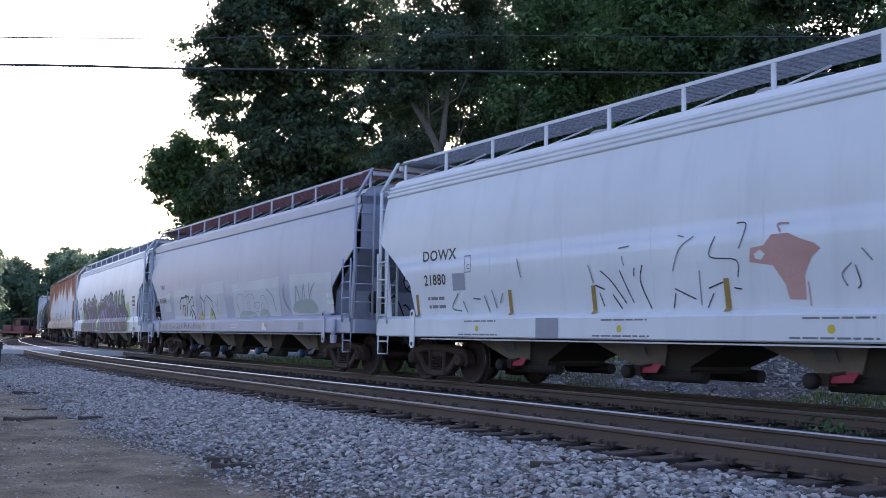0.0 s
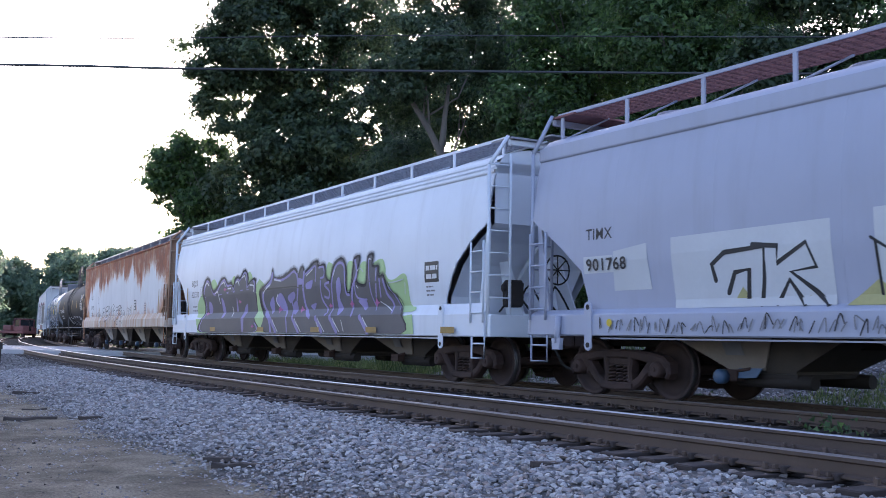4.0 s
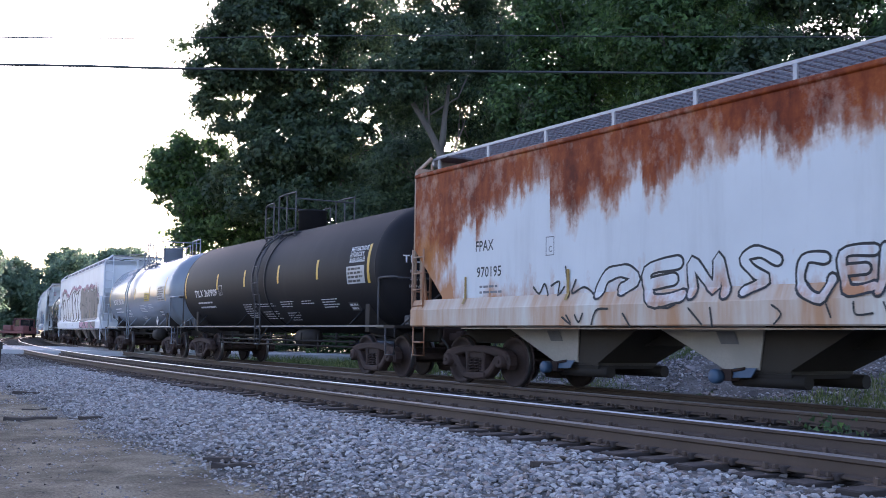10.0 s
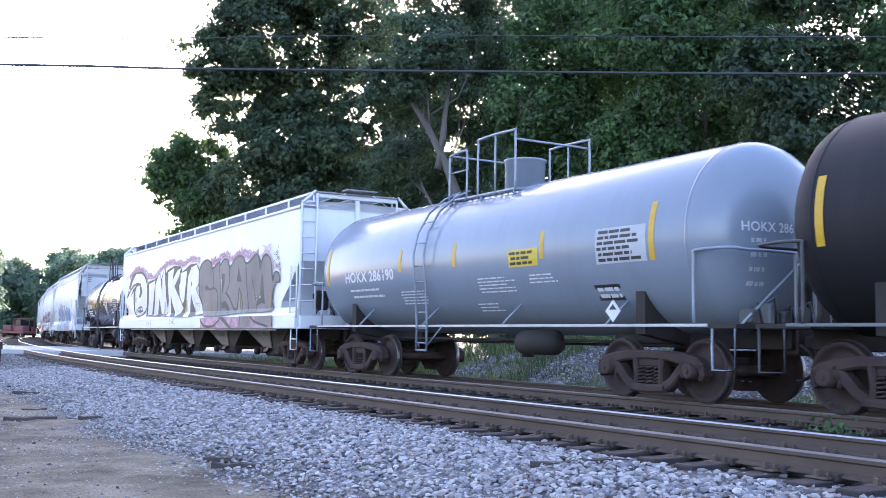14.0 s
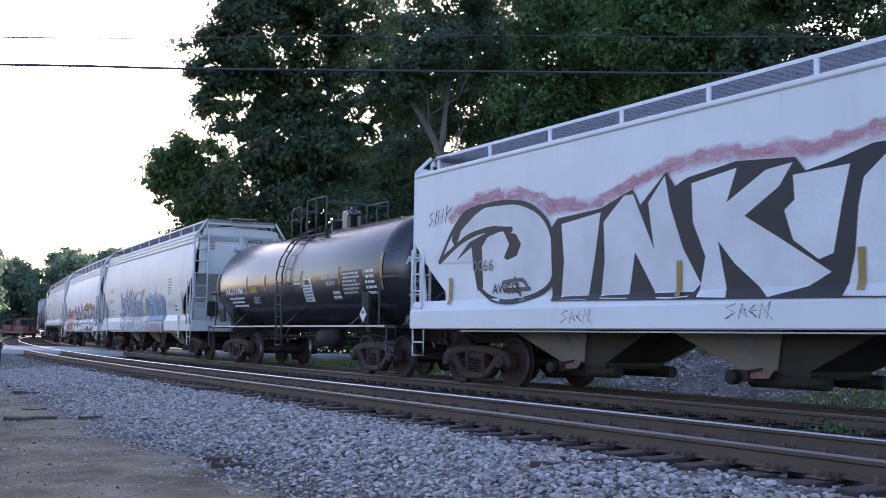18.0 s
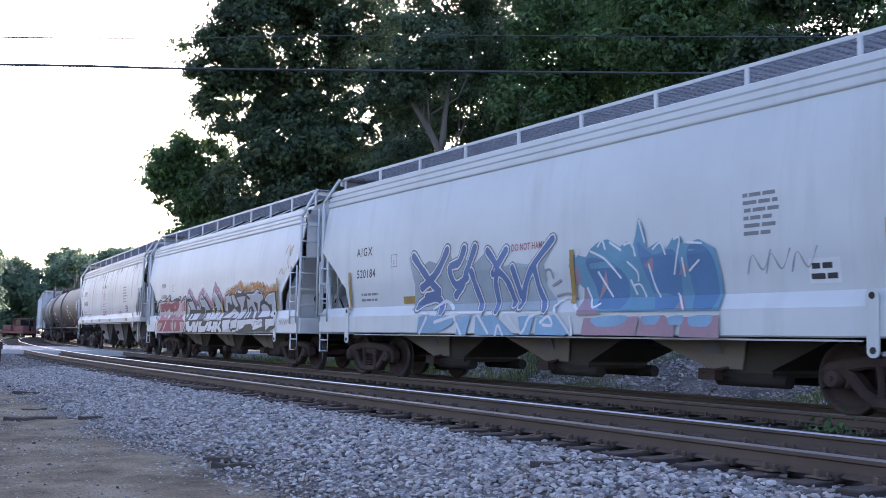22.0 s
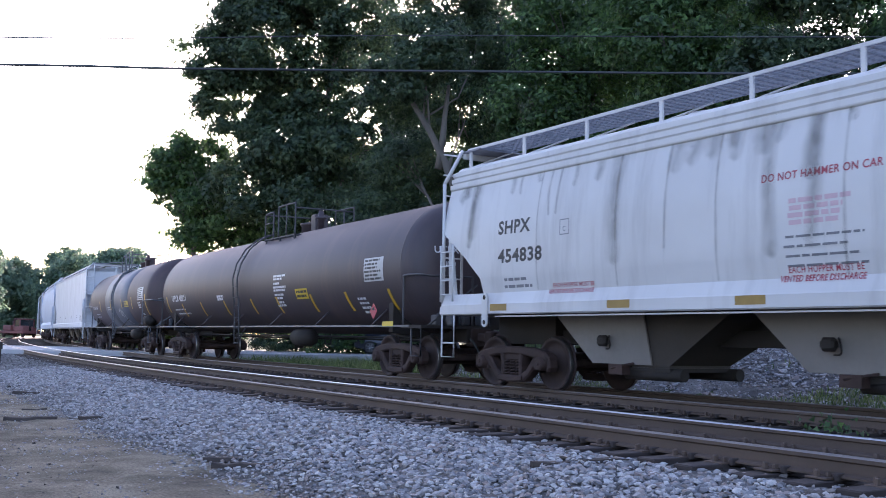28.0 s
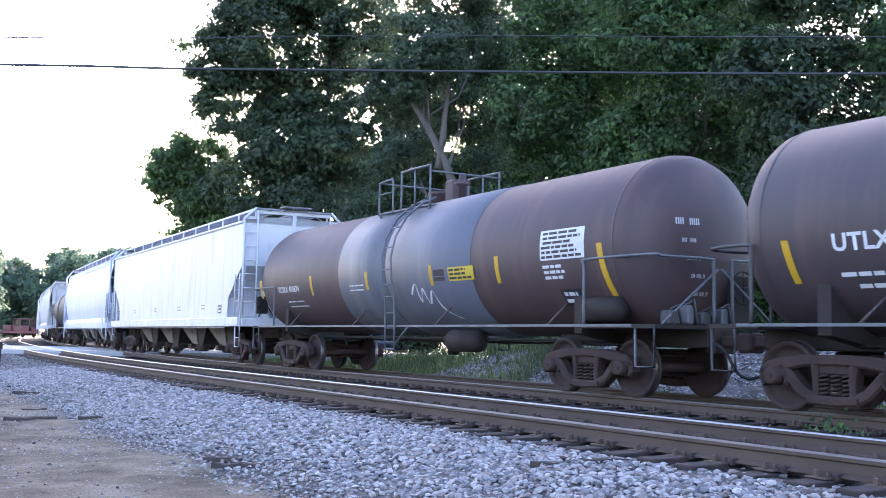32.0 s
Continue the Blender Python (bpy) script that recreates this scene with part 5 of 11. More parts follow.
def tank_car(label, L, paint, R=1.40, zc=2.35, inset=1.5, head_mat=None, frame_mat=None, rail_mat=None, platform=0.0, dome="housing", bands=(), jacket=(), marks=None, walk_mat=None,
             ladder_x=0.0, head=0.70, loops=True, rail_h=1.0, loop_in=0.55):
    car = tagged(new("tank_car"), label, "railway car", "cars of the freight train")
    frame_mat, rail_mat, walk_mat = frame_mat or M["steel_dark"], rail_mat or paint, walk_mat or M["galv"]
    side = tank_side(R, zc)
    hx = L / 2
    prof = [(0.05, -hx)]
    for k in range(1, 9):
        t = k / 8 * math.pi / 2
        prof.append((R * math.sin(t) ** 0.9, -hx + head * (1 - math.cos(t) ** 0.9)))
    body = [(r, y) for r, y in prof]
    turn = Matrix.Translation((0, 0, zc)) @ Matrix.Rotation(radians(-90), 4, "Z")
    full = body + [(R, -hx * 0.4), (R, 0), (R, hx * 0.4)] + [(r, -y) for r, y in reversed(body)]
    tank = part("tank", Geo().lathe(full, 56, turn), paint, car, "welded cylindrical tank")
    for s in (-1, 1):
        if head_mat:
            hp = [(r + 0.003, y - 0.003) for r, y in body]
            part("tank_head", Geo().lathe([(r, -y) for r, y in hp] if s > 0 else hp, 56, turn), head_mat, car)
        g = Geo().ring([(R + 0.001, s * (hx - head) - 0.02), (R + 0.004, s * (hx - head) - 0.012), (R + 0.004, s * (hx - head) + 0.012), (R + 0.001, s * (hx - head) + 0.02)], 56, turn)
        part("head_seam", g, paint, tank)
    for x in bands:
        part("band", Geo().ring([(R + 0.001, x - 0.07), (R + 0.018, x - 0.06), (R + 0.018, x + 0.06), (R + 0.001, x + 0.07)], 56, turn), paint, tank)
    for x0, x1, mt in jacket:
        part("jacket_panel", Geo().ring([(R + 0.001, x0), (R + 0.012, x0 + 0.01), (R + 0.012, x1 - 0.01), (R + 0.001, x1)], 56, turn), mt, tank, "newer painted ring of the tank")
    # stub sills, bolsters and cradle
    for s in (-1, 1):
        g = Geo()
        xa, xb = sorted((s * (hx - inset - 1.6), s * (hx + 0.18)))
        g.bevel_box(xa, xb, -0.33, 0.33, 0.78, 1.08, 0.02)
        part("stub_sill", g, frame_mat, car)
        xt = s * (hx - inset)
        g = Geo()
        for sy in (-1, 1):
            g.loft([[(xt - 0.13, sy * 0.25, 0.80), (xt + 0.13, sy * 0.25, 0.80), (xt + 0.13, sy * 0.25, 1.15), (xt - 0.13, sy * 0.25, 1.15)],
                    [(xt - 0.10, sy * 1.22, 0.98), (xt + 0.10, sy * 1.22, 0.98), (xt + 0.10, sy * 1.22, 1.62), (xt - 0.10, sy * 1.22, 1.62)]], caps=True)
        part("cradle", g, frame_mat, car)
        g = Geo().box(min(s * (hx - loop_in - 0.1), s * (hx + 0.2)), max(s * (hx - loop_in - 0.1), s * (hx + 0.2)), -1.42, 1.42, 1.06, 1.12)
        part("end_platform", g, frame_mat, car)
        if loops:
            for sy in (-1, 1):
                x1, x2 = s * (hx + 0.16), s * (hx - loop_in)
                g = Geo().tube(smooth_path([(x2, sy * 1.43, 1.12), (x2, sy * 1.43, 2.02), (x2 + s * 0.06, sy * 1.43, 2.14), (x1 - s * 0.05, sy * 1.40, 2.14), (x1, sy * 1.2, 2.12), (x1, sy * 0.3, 2.12), (x1, sy * 0.2, 2.02), (x1, sy * 0.2, 1.12)], 4), 0.025, 6)
                part("end_handrail", g, rail_mat, car, "bent pipe handrail round the end platform")
                g = Geo().tube([(x1, sy * 1.40, 1.08), (x1, sy * 1.40, 0.5), (x1 - s * 0.4, sy * 1.40, 0.5), (x1 - s * 0.4, sy * 1.40, 1.08)], 0.02, 5)
                part("step", g, rail_mat, car)
        truck(car, xt)
        coupler(car, s * (hx + 0.1), s)
    # side walkway bars and struts
    for sy in (-1, 1):
        part("side_bar", Geo().box(-hx + 0.3, hx - 0.3, min(sy * 1.38, sy * 1.44), max(sy * 1.38, sy * 1.44), 1.085, 1.125), walk_mat, car, "long side bar below the tank")
        n = max(3, int(L / 3.2))
        for i in range(n):
            x = -hx + inset + 0.6 + (L - 2 * inset - 1.2) * i / (n - 1)
            zt = zc - R * 0.62
            part("strut", Geo().tube([(x, sy * 1.40, 1.10), (x + 0.22, sy * (side(zt) - 0.02), zt)], 0.022, 5), paint, car)
    # ladder up the side, curving over the tank
    for sy in (-1, 1):
        rr = R + 0.13
        ang = [radians(a) for a in (-12, 5, 22, 40, 58, 72)]
        pts = [(1.46, 0.62), (1.46, 1.2), (1.50, zc - 0.5)] + [(rr * math.cos(a), zc + rr * math.sin(a)) for a in ang]
        g = Geo()
        for x in (ladder_x - 0.2, ladder_x + 0.2):
            g.tube([(x, sy * y, z) for y, z in pts], 0.024, 6)
        ld = part("side_ladder", g, rail_mat, car, "steel ladder curving up to the top platform")
        dist = 0
        for (ya, za), (yb, zb) in zip(pts, pts[1:]):
            seg = math.hypot(yb - ya, zb - za)
            k = max(1, round(seg / 0.36))
            for i in range(k):
                t = (i + 0.5) / k
                y, z = ya + (yb - ya) * t, za + (zb - za) * t
                part("rung", Geo().tube([(ladder_x - 0.2, sy * y, z), (ladder_x + 0.2, sy * y, z)], 0.015, 5), rail_mat, ld)
        g = Geo().tube([(ladder_x - 0.2, sy * 1.46, 0.62), (ladder_x + 0.2, sy * 1.46, 0.62)], 0.024, 5).tube([(ladder_x + 0.2, sy * 1.46, 0.7), (ladder_x + 0.75, sy * 1.43, 1.1)], 0.018, 5)
        part("ladder_brace", g, rail_mat, car)
    # top platform with railings, and fittings
    zt = zc + R
    px = platform
    g = Geo()
    for sy in (-1, 1):
        zp = zc + math.sqrt(R * R - 0.86 ** 2)
        for k in range(7):
            y = sy * (0.40 + 0.08 * k)
            g.box(px - 1.15, px + 1.15, y - 0.012, y + 0.012, zp + 0.09, zp + 0.125)
        for k in range(12):
            x = px - 1.14 + 0.205 * k
            g.box(x, x + 0.025, min(sy * 0.39, sy * 0.89), max(sy * 0.39, sy * 0.89), zp + 0.095, zp + 0.12)
        for x in (px - 1.1, px, px + 1.1):
            g.tube([(x, sy * 0.86, zp + 0.10), (x, sy * 0.86, zp - 0.03)], 0.03, 5)
    pl = part("platform", g, rail_mat, car, "grating platform round the fittings")
    for sy in (-1, 1):
        y = sy * 0.88
        g = Geo().tube(smooth_path([(px - 1.15, y, zt - 0.22), (px - 1.15, y, zt + 0.62 * rail_h), (px - 1.05, y, zt + 0.75 * rail_h), (px - 0.62, y, zt + 0.78 * rail_h), (px - 0.5, y, zt + 0.68 * rail_h), (px - 0.5, y, zt - 0.22)], 4), 0.024, 6)
        g.tube(smooth_path([(px - 0.1, y, zt - 0.22), (px - 0.1, y, zt + 0.80 * rail_h), (px, y, zt + 0.92 * rail_h), (px + 1.05, y, zt + 0.92 * rail_h), (px + 1.15, y, zt + 0.82 * rail_h), (px + 1.15, y, zt - 0.22)], 4), 0.024, 6)
        g.tube([(px - 1.15, y, zt + 0.38 * rail_h), (px - 0.5, y, zt + 0.38 * rail_h)], 0.018, 5)
        g.tube([(px + 0.5, y, zt - 0.22), (px + 0.5, y, zt + 0.92 * rail_h)], 0.02, 5)
        part("railing", g, rail_mat, pl, "pipe safety railing")
    for sx in (-1.15, 1.15):
        part("railing", Geo().tube([(px + sx, -0.88, zt + 0.75 * rail_h), (px + sx, 0.88, zt + 0.75 * rail_h)], 0.022, 5), rail_mat, pl)
    up = Matrix.Translation((px + 0.25, 0, zt)) @ Matrix.Rotation(radians(-90), 4, "X")
    if dome == "housing":
        part("valve_housing", Geo().lathe([(0.40, 0.15), (0.40, -0.50), (0.43, -0.51), (0.43, -0.55), (0.1, -0.58)], 24, up), paint, car, "round valve housing on top")
    else:
        part("manway", Geo().lathe([(0.3, 0.15), (0.3, -0.16), (0.34, -0.18), (0.34, -0.24), (0.1, -0.28)], 20, up), paint, car, "bolted manway cover")
        part("valve_box", Geo().bevel_box(px + 0.62, px + 0.95, -0.2, 0.2, zt - 0.05, zt + 0.45, 0.03), paint, car)
        part("vent_pipe", Geo().lathe([(0.09, 0.1), (0.09, -0.25), (0.17, -0.27), (0.17, -0.32), (0.09, -0.34), (0.07, -0.5)], 12, Matrix.Translation((px + 1.35, -0.2, zt)) @ Matrix.Rotation(radians(-90), 4, "X")), paint, car)
    # brake gear, bottom outlet, pipes
    g = Geo().lathe([(0.05, -0.55), (0.22, -0.46), (0.22, 0.46), (0.05, 0.55)], 16, Matrix.Translation((hx * 0.25, -0.75, 0.82)) @ Matrix.Rotation(radians(-90), 4, "Z"))
    part("air_reservoir", g, frame_mat, car, "dark cylindrical air reservoir below the tank")
    part("bottom_outlet", Geo().lathe([(0.2, 0.0), (0.2, 0.3), (0.12, 0.32), (0.12, 0.5)], 14, Matrix.Translation((0.3, 0, zc - R + 0.08)) @ Matrix.Rotation(radians(-90), 4, "X")), frame_mat, car)
    g = Geo()
    for y, z in ((-0.55, 0.86), (0.4, 0.8)):
        g.tube([(-hx + inset, y, z), (hx - inset, y, z)], 0.025, 5)
    part("brake_pipe", g, frame_mat, car)
    for k, (y, w, h) in enumerate(((-0.95, 0.16, 0.22), (-0.62, 0.12, 0.3), (-0.3, 0.18, 0.2), (0.1, 0.14, 0.26))):
        part("brake_valve", Geo().bevel_box(hx - 0.12, hx + 0.12, y - w / 2, y + w / 2, 1.12, 1.12 + h, 0.03).tube([(hx, y, 1.12 + h), (hx + 0.05, y + 0.12, 1.2 + h), (hx + 0.05, y + 0.2, 1.12)], 0.02, 5), M["rail_grey"] if k % 2 else M["rail_dark"], car)
    for sy in (-1, 1):
        part("end_brace", Geo().tube([(hx + 0.1, sy * 1.2, 1.12), (hx + 0.1, sy * 0.04, 1.98)], 0.022, 5), rail_mat, car)
    part("brake_stand", Geo().box(hx - 0.1, hx - 0.02, 0.35, 0.75, 1.1, 1.9), frame_mat, car)
    g = Geo().tube([(hx + 0.06, 0.55 + 0.25 * math.cos(t), 1.72 + 0.25 * math.sin(t)) for t in np.linspace(0, 6.283, 19)], 0.016, 5)
    g.tube([(hx + 0.06, 0.3, 1.72), (hx + 0.06, 0.8, 1.72)], 0.013, 4).tube([(hx + 0.06, 0.55, 1.47), (hx + 0.06, 0.55, 1.97)], 0.013, 4)
    part("brake_wheel", g, frame_mat, car, "spoked hand brake wheel")
    return car, side


def reflectors(car, side, xs, z0, z1, mat, w=0.09):
    for x in xs:
        patch(car, "reflector_strip", rect(x - w / 2, x + w / 2, z0, z1), side, mat, 0.006 + 0.0003 * PAINT["coats"], "yellow reflective strip")


# ---- the train ----
M["rail_dark"] = plain("dark_brown_handrail", (0.085, 0.082, 0.088), 0.6, 0.2, 0.35, 10)
M["rail_grey"] = plain("worn_grey_handrail", (0.16, 0.17, 0.19), 0.5, 0.2, 0.35, 10)
WHITE, GREY = (0.74, 0.75, 0.78), (0.36, 0.39, 0.46)
# Bay steel is coloured dark to carry the shade on its sloping faces.
M["hopper_grey"] = plain("shaded_hopper_steel", (0.07, 0.058, 0.05), 0.8, 0, 0.4, 4)
M["hopper_pale"] = plain("dusty_pale_hopper", (0.30, 0.27, 0.255), 0.8, 0, 0.4, 2)
M["hopper_tan"] = plain("dusty_hopper_plate", (0.27, 0.23, 0.20), 0.8, 0, 0.35, 4)
P_DOW = car_paint("white_car_paint", WHITE, amount=0.18, seed=1)
P_GRAY = car_paint("blue_grey_car_paint", (0.40, 0.42, 0.52), amount=0.22, seed=2)
P_EQ = car_paint("chalky_white_car_paint", (0.73, 0.765, 0.83), amount=0.2, seed=3)
P_RUST = car_paint("rusted_white_car_paint", (0.73, 0.73, 0.74), amount=0.25, rough=0.6, rust=1.0, seed=4, gloss=0.2)
P_RUSTED = car_paint("rust_stained_end", (0.54, 0.42, 0.32), dirt=(0.30, 0.10, 0.036), amount=0.95, rough=0.8, seed=21, spread=0.32, gloss=0.2)
M["dull_red"] = plain("worn_red_and_white_paint", (0.32, 0.17, 0.16), 0.7, 0, 0.6, 30, 0.1)
M["hopper_white"] = plain("rust_dusted_hopper_plate", (0.50, 0.46, 0.42), 0.8, 0, 0.35, 4)
P_BLACK = car_paint("black_tank_paint", (0.017, 0.016, 0.019), dirt=(0.045, 0.04, 0.04), amount=0.3, rough=0.6, seed=5, gloss=0.2)
P_SILVER = car_paint("grey_tank_paint", (0.25, 0.285, 0.34), amount=0.25, rough=0.22, seed=6, gloss=0.6)
P_PINK = car_paint("bright_white_car_paint", (0.76, 0.77, 0.80), amount=0.12, seed=7)
P_GLOSS = car_paint("semi_gloss_black_paint", (0.022, 0.022, 0.028), dirt=(0.06, 0.055, 0.055), amount=0.3, rough=0.24, seed=8, gloss=0.8)
P_AIG = car_paint("pale_grey_car_paint", (0.60, 0.615, 0.625), amount=0.26, seed=9)
P_FUR = car_paint("light_grey_car_paint", (0.68, 0.67, 0.675), amount=0.22, seed=10)
P_SHP = car_paint("dirty_white_car_paint", (0.63, 0.61, 0.60), dirt=(0.14, 0.12, 0.12), amount=0.42, seed=11)
P_BROWN = car_paint("brown_black_tank_paint", (0.064, 0.048, 0.054), dirt=(0.13, 0.08, 0.07), amount=0.6, rough=0.52, seed=12)
P_BROWN2 = car_paint("worn_brown_tank_paint", (0.080, 0.052, 0.054), dirt=(0.17, 0.09, 0.075), amount=0.7, rough=0.55, seed=13)
P_CHALK = car_paint("chalk_white_car_paint", (0.68, 0.69, 0.72), dirt=(0.18, 0.16, 0.16), amount=0.6, streak=1.6, seed=14)
P_BLUEW = car_paint("pale_blue_car_paint", (0.58, 0.63, 0.74), amount=0.25, seed=15)
P_RING = car_paint("grey_primer_ring", (0.125, 0.13, 0.15), dirt=(0.24, 0.235, 0.24), amount=0.7, rough=0.5, seed=16)
P_RING2 = car_paint("blue_grey_primer_ring", (0.14, 0.147, 0.18), dirt=(0.24, 0.22, 0.22), amount=0.7, rough=0.5, seed=17)

P_SILL = car_paint("rust_stained_white_sill", (0.70, 0.65, 0.58), dirt=(0.46, 0.19, 0.055), amount=0.8, rough=0.65, streak=1.1, seed=22, spread=0.31, gloss=0.2)

TRAIN = []  # car, place of its middle along the train, half the distance between its trucks


def couple(car, rear, front, inset):
    TRAIN.append((car, 0.5 * (rear + front), 0.5 * (front - rear) - inset))
    return car


FL = dict(style="flat", W=1.53, sill_out=0.095, ribs=1, ze=4.08, zr=4.30, walk_z=4.55)


def car_a():
    car, side = covered_hopper("long white covered hopper with faded scribbles", 18.5, P_DOW, ledge=0.06, zs=0.885, zt=1.24, ze=3.83, walk_z=4.64, cap_mat=M["red_cap"], sill_mat=P_DOW)
    couple(car, 62.5, 81.0, 1.55)
    return car, side


def car_b():
    car, side = covered_hopper("long blue-grey covered hopper with pale overpainted patches", 18.0, P_GRAY, ledge=0.07, zs=0.94, zt=1.28, walk_z=4.70, zr=4.40, rib_h=0.24, walk_mat=M["brown_grating"], cap_mat=M["blue_cap"], ribs=1, ze=3.86)
    couple(car, 43.3, 61.3, 1.55)
    return car, side


def car_c():
    car, side = covered_hopper("long pale covered hopper with dark purple graffiti lettering", 19.7, P_EQ, zs=0.90, zt=1.33, ze=3.87, walk_z=4.57, cut=((0.0, 2.95), (0.55, 2.65), (1.05, 2.26), (1.47, 1.66), (1.52, 1.36)))
    couple(car, 22.3, 42.0, 1.55)
    return car, side


def car_d():
    car, side = covered_hopper("rust-streaked white covered hopper with flat sides", 19.8, P_RUST, zs=1.09, zt=1.43, sill_mat=P_SILL, ladder_mat=P_RUSTED, cap_mat=M["blue_cap"], end_mat=P_RUSTED, bracket=M["galv"], gusset_mat=M["hopper_white"], lugs=False, cut=((0.0, 2.62), (0.55, 2.12), (1.05, 1.66), (1.10, 1.36)), **FL)
    couple(car, 1.45, 21.25, 1.6)
    return car, side


def car_e():
    car, side = tank_car("long black tank car with yellow reflector strips", 15.85, P_BLACK, R=1.46, zc=2.40, inset=1.5, bands=(-0.55, 0.45), rail_mat=M["rail_dark"], walk_mat=M["rail_grey"])
    couple(car, -15.55, 0.3, 1.5)
    return car, side


def car_f():
    car, side = tank_car("shiny blue-grey tank car with a white placard", 13.3, P_SILVER, R=1.44, zc=2.39, inset=1.85, rail_mat=P_SILVER, ladder_x=-1.3, platform=-0.1)
    couple(car, -29.55, -16.25, 1.85)
    return car, side


def car_g():
    car, side = covered_hopper("flat-sided white covered hopper with huge outlined graffiti", 20.55, P_PINK, zs=1.04, zt=1.40, lugs=False, cap_mat=M["dull_red"], cut=((0.0, 2.75), (0.6, 2.2), (1.2, 1.75), (1.25, 1.36)), **FL)
    couple(car, -50.65, -30.1, 1.6)
    return car, side


def car_h():
    car, side = tank_car("glossy black tank car with white placards", 12.2, P_GLOSS, R=1.36, zc=2.33, inset=1.5, rail_mat=M["rail_dark"], rail_h=0.8, dome="manway", ladder_x=-0.2, platform=0.25)
    couple(car, -63.95, -51.75, 1.4)
    return car, side


def car_i():
    car, side = covered_hopper("pale grey covered hopper with blue graffiti", 16.35, P_AIG, zs=0.95, zt=1.33, ze=3.92, zr=4.42, rib_h=0.13, walk_z=4.66, bays=3, brackets=10)
    couple(car, -81.75, -65.4, 1.55)
    return car, side


def car_j():
    car, side = covered_hopper("light grey covered hopper with red and silver graffiti", 15.25, P_FUR, zs=0.92, zt=1.33, ze=3.72, rib_h=0.11, zr=4.30, walk_z=4.58, bays=3, brackets=10)
    couple(car, -98.3, -83.05, 1.55)
    return car, side


def car_k():
    car, side = covered_hopper("dirty white covered hopper with red warning lettering", 17.7, P_SHP, zs=1.30, zt=1.50, ze=3.70, rib_h=0.12, zr=4.28, walk_z=4.53, bays=3, brackets=11, sill_mat=P_SHP, gusset_mat=M["hopper_pale"], bay_style="port")
    couple(car, -117.2, -99.5, 1.4)
    return car, side


def car_l():
    car, side = tank_car("long dark brown tank car with slanted yellow strips", 19.9, P_BROWN, R=1.44, zc=2.37, inset=1.5, dome="manway", rail_mat=M["rail_dark"], walk_mat=M["rail_grey"], rail_h=0.75, ladder_x=-0.95, platform=0.8)
    couple(car, -138.3, -118.4, 1.6)
    return car, side


def car_m():
    car, side = tank_car("brown tank car with grey repainted middle rings", 15.8, P_BROWN2, R=1.46, zc=2.39, inset=1.8, rail_mat=M["rail_grey"], walk_mat=M["rail_grey"], rail_h=0.72, loop_in=1.4, dome="manway", ladder_x=0.1, platform=-0.45, jacket=((-2.5, -0.2, P_RING), (-0.16, 3.2, P_RING2)))
    couple(car, -155.5, -139.7, 1.7)
    return car, side


def car_n():
    car, side = covered_hopper("chalky white covered hopper with dark run marks", 18.4, P_CHALK, ledge=0.02, zs=1.10, zt=1.36, lugs=False, seams=3, **FL)
    couple(car, -174.7, -156.3, 1.6)
    return car, side


def car_o():
    car, side = covered_hopper("plain pale-blue covered hopper", 18.2, P_BLUEW)
    couple(car, -194.0, -175.8, 1.6)
    return car, side


def car_p():
    car, side = tank_car("dull brown tank car", 12.3, P_BROWN, inset=1.6, R=1.36)
    couple(car, -207.5, -195.2, 1.6)
    return car, side


def car_q():
    car, side = covered_hopper("light grey covered hopper far back in the train", 17.0, P_FUR)
    couple(car, -226.0, -209.0, 1.55)
    return car, side


def car_r():
    car, side = covered_hopper("white covered hopper far back in the train", 17.2, P_DOW)
    couple(car, -244.5, -227.3, 1.55)
    return car, side


# ---- paint, lettering and graffiti on the cars ----
def stroke(car, pts, w, side, mat, lift=0.005, name="paint_stroke", label="", rounded=True, even=False):
    """A painted line through the points, in x and z, of width w."""
    p = [Vector((x, 0, z)) for x, z in pts]
    if rounded and len(p) > 2:
        p = smooth_path(p, 5)
    g = Geo()
    rings = []
    for i, q in enumerate(p):
        d = (p[min(i + 1, len(p) - 1)] - p[max(i - 1, 0)]).normalized()
        nrm = Vector((-d.z, 0, d.x)) * w * 0.5 * (1.0 if even else 0.75 + 0.4 * math.sin(i * 0.9))
        rings.append([q - nrm, q + nrm])
    g.loft(rings, closed=False)
    return part(name, wrap(g.mesh(name, mat), side, lift), None, car, label)


def head_text(car, words, y, z, h, R, zc, hx, head=0.70, width=1.0):
    """A line of words on the curved leading head of a tank."""
    me = text_mesh(words, M["white_ink"], 0.018, 0, 1.05)
    for v in me.vertices:
        yy, zz = y + v.co.x * h * width, z + v.co.z * h
        k = min(0.999, math.hypot(yy, zz - zc) / R)
        v.co = (hx - head * (1 - (1 - k ** 2.22) ** 0.45) + 0.015, yy, zz)
    me.update()
    part("lettering", me, None, car)


def marks_box(car, x, z, side, mat, w=0.22, h=0.3):
    """A small lined box with a letter."""
    for a in (rect(x, x + w, z, z + 0.015), rect(x, x + w, z + h, z + h + 0.015), rect(x, x + 0.015, z, z + h), rect(x + w - 0.015, x + w, z, z + h)):
        patch(car, "stencil_box", a, side, mat, 0.004)
    letters(car, "C", x + w * 0.32, z + 0.06, h * 0.32, side, mat)


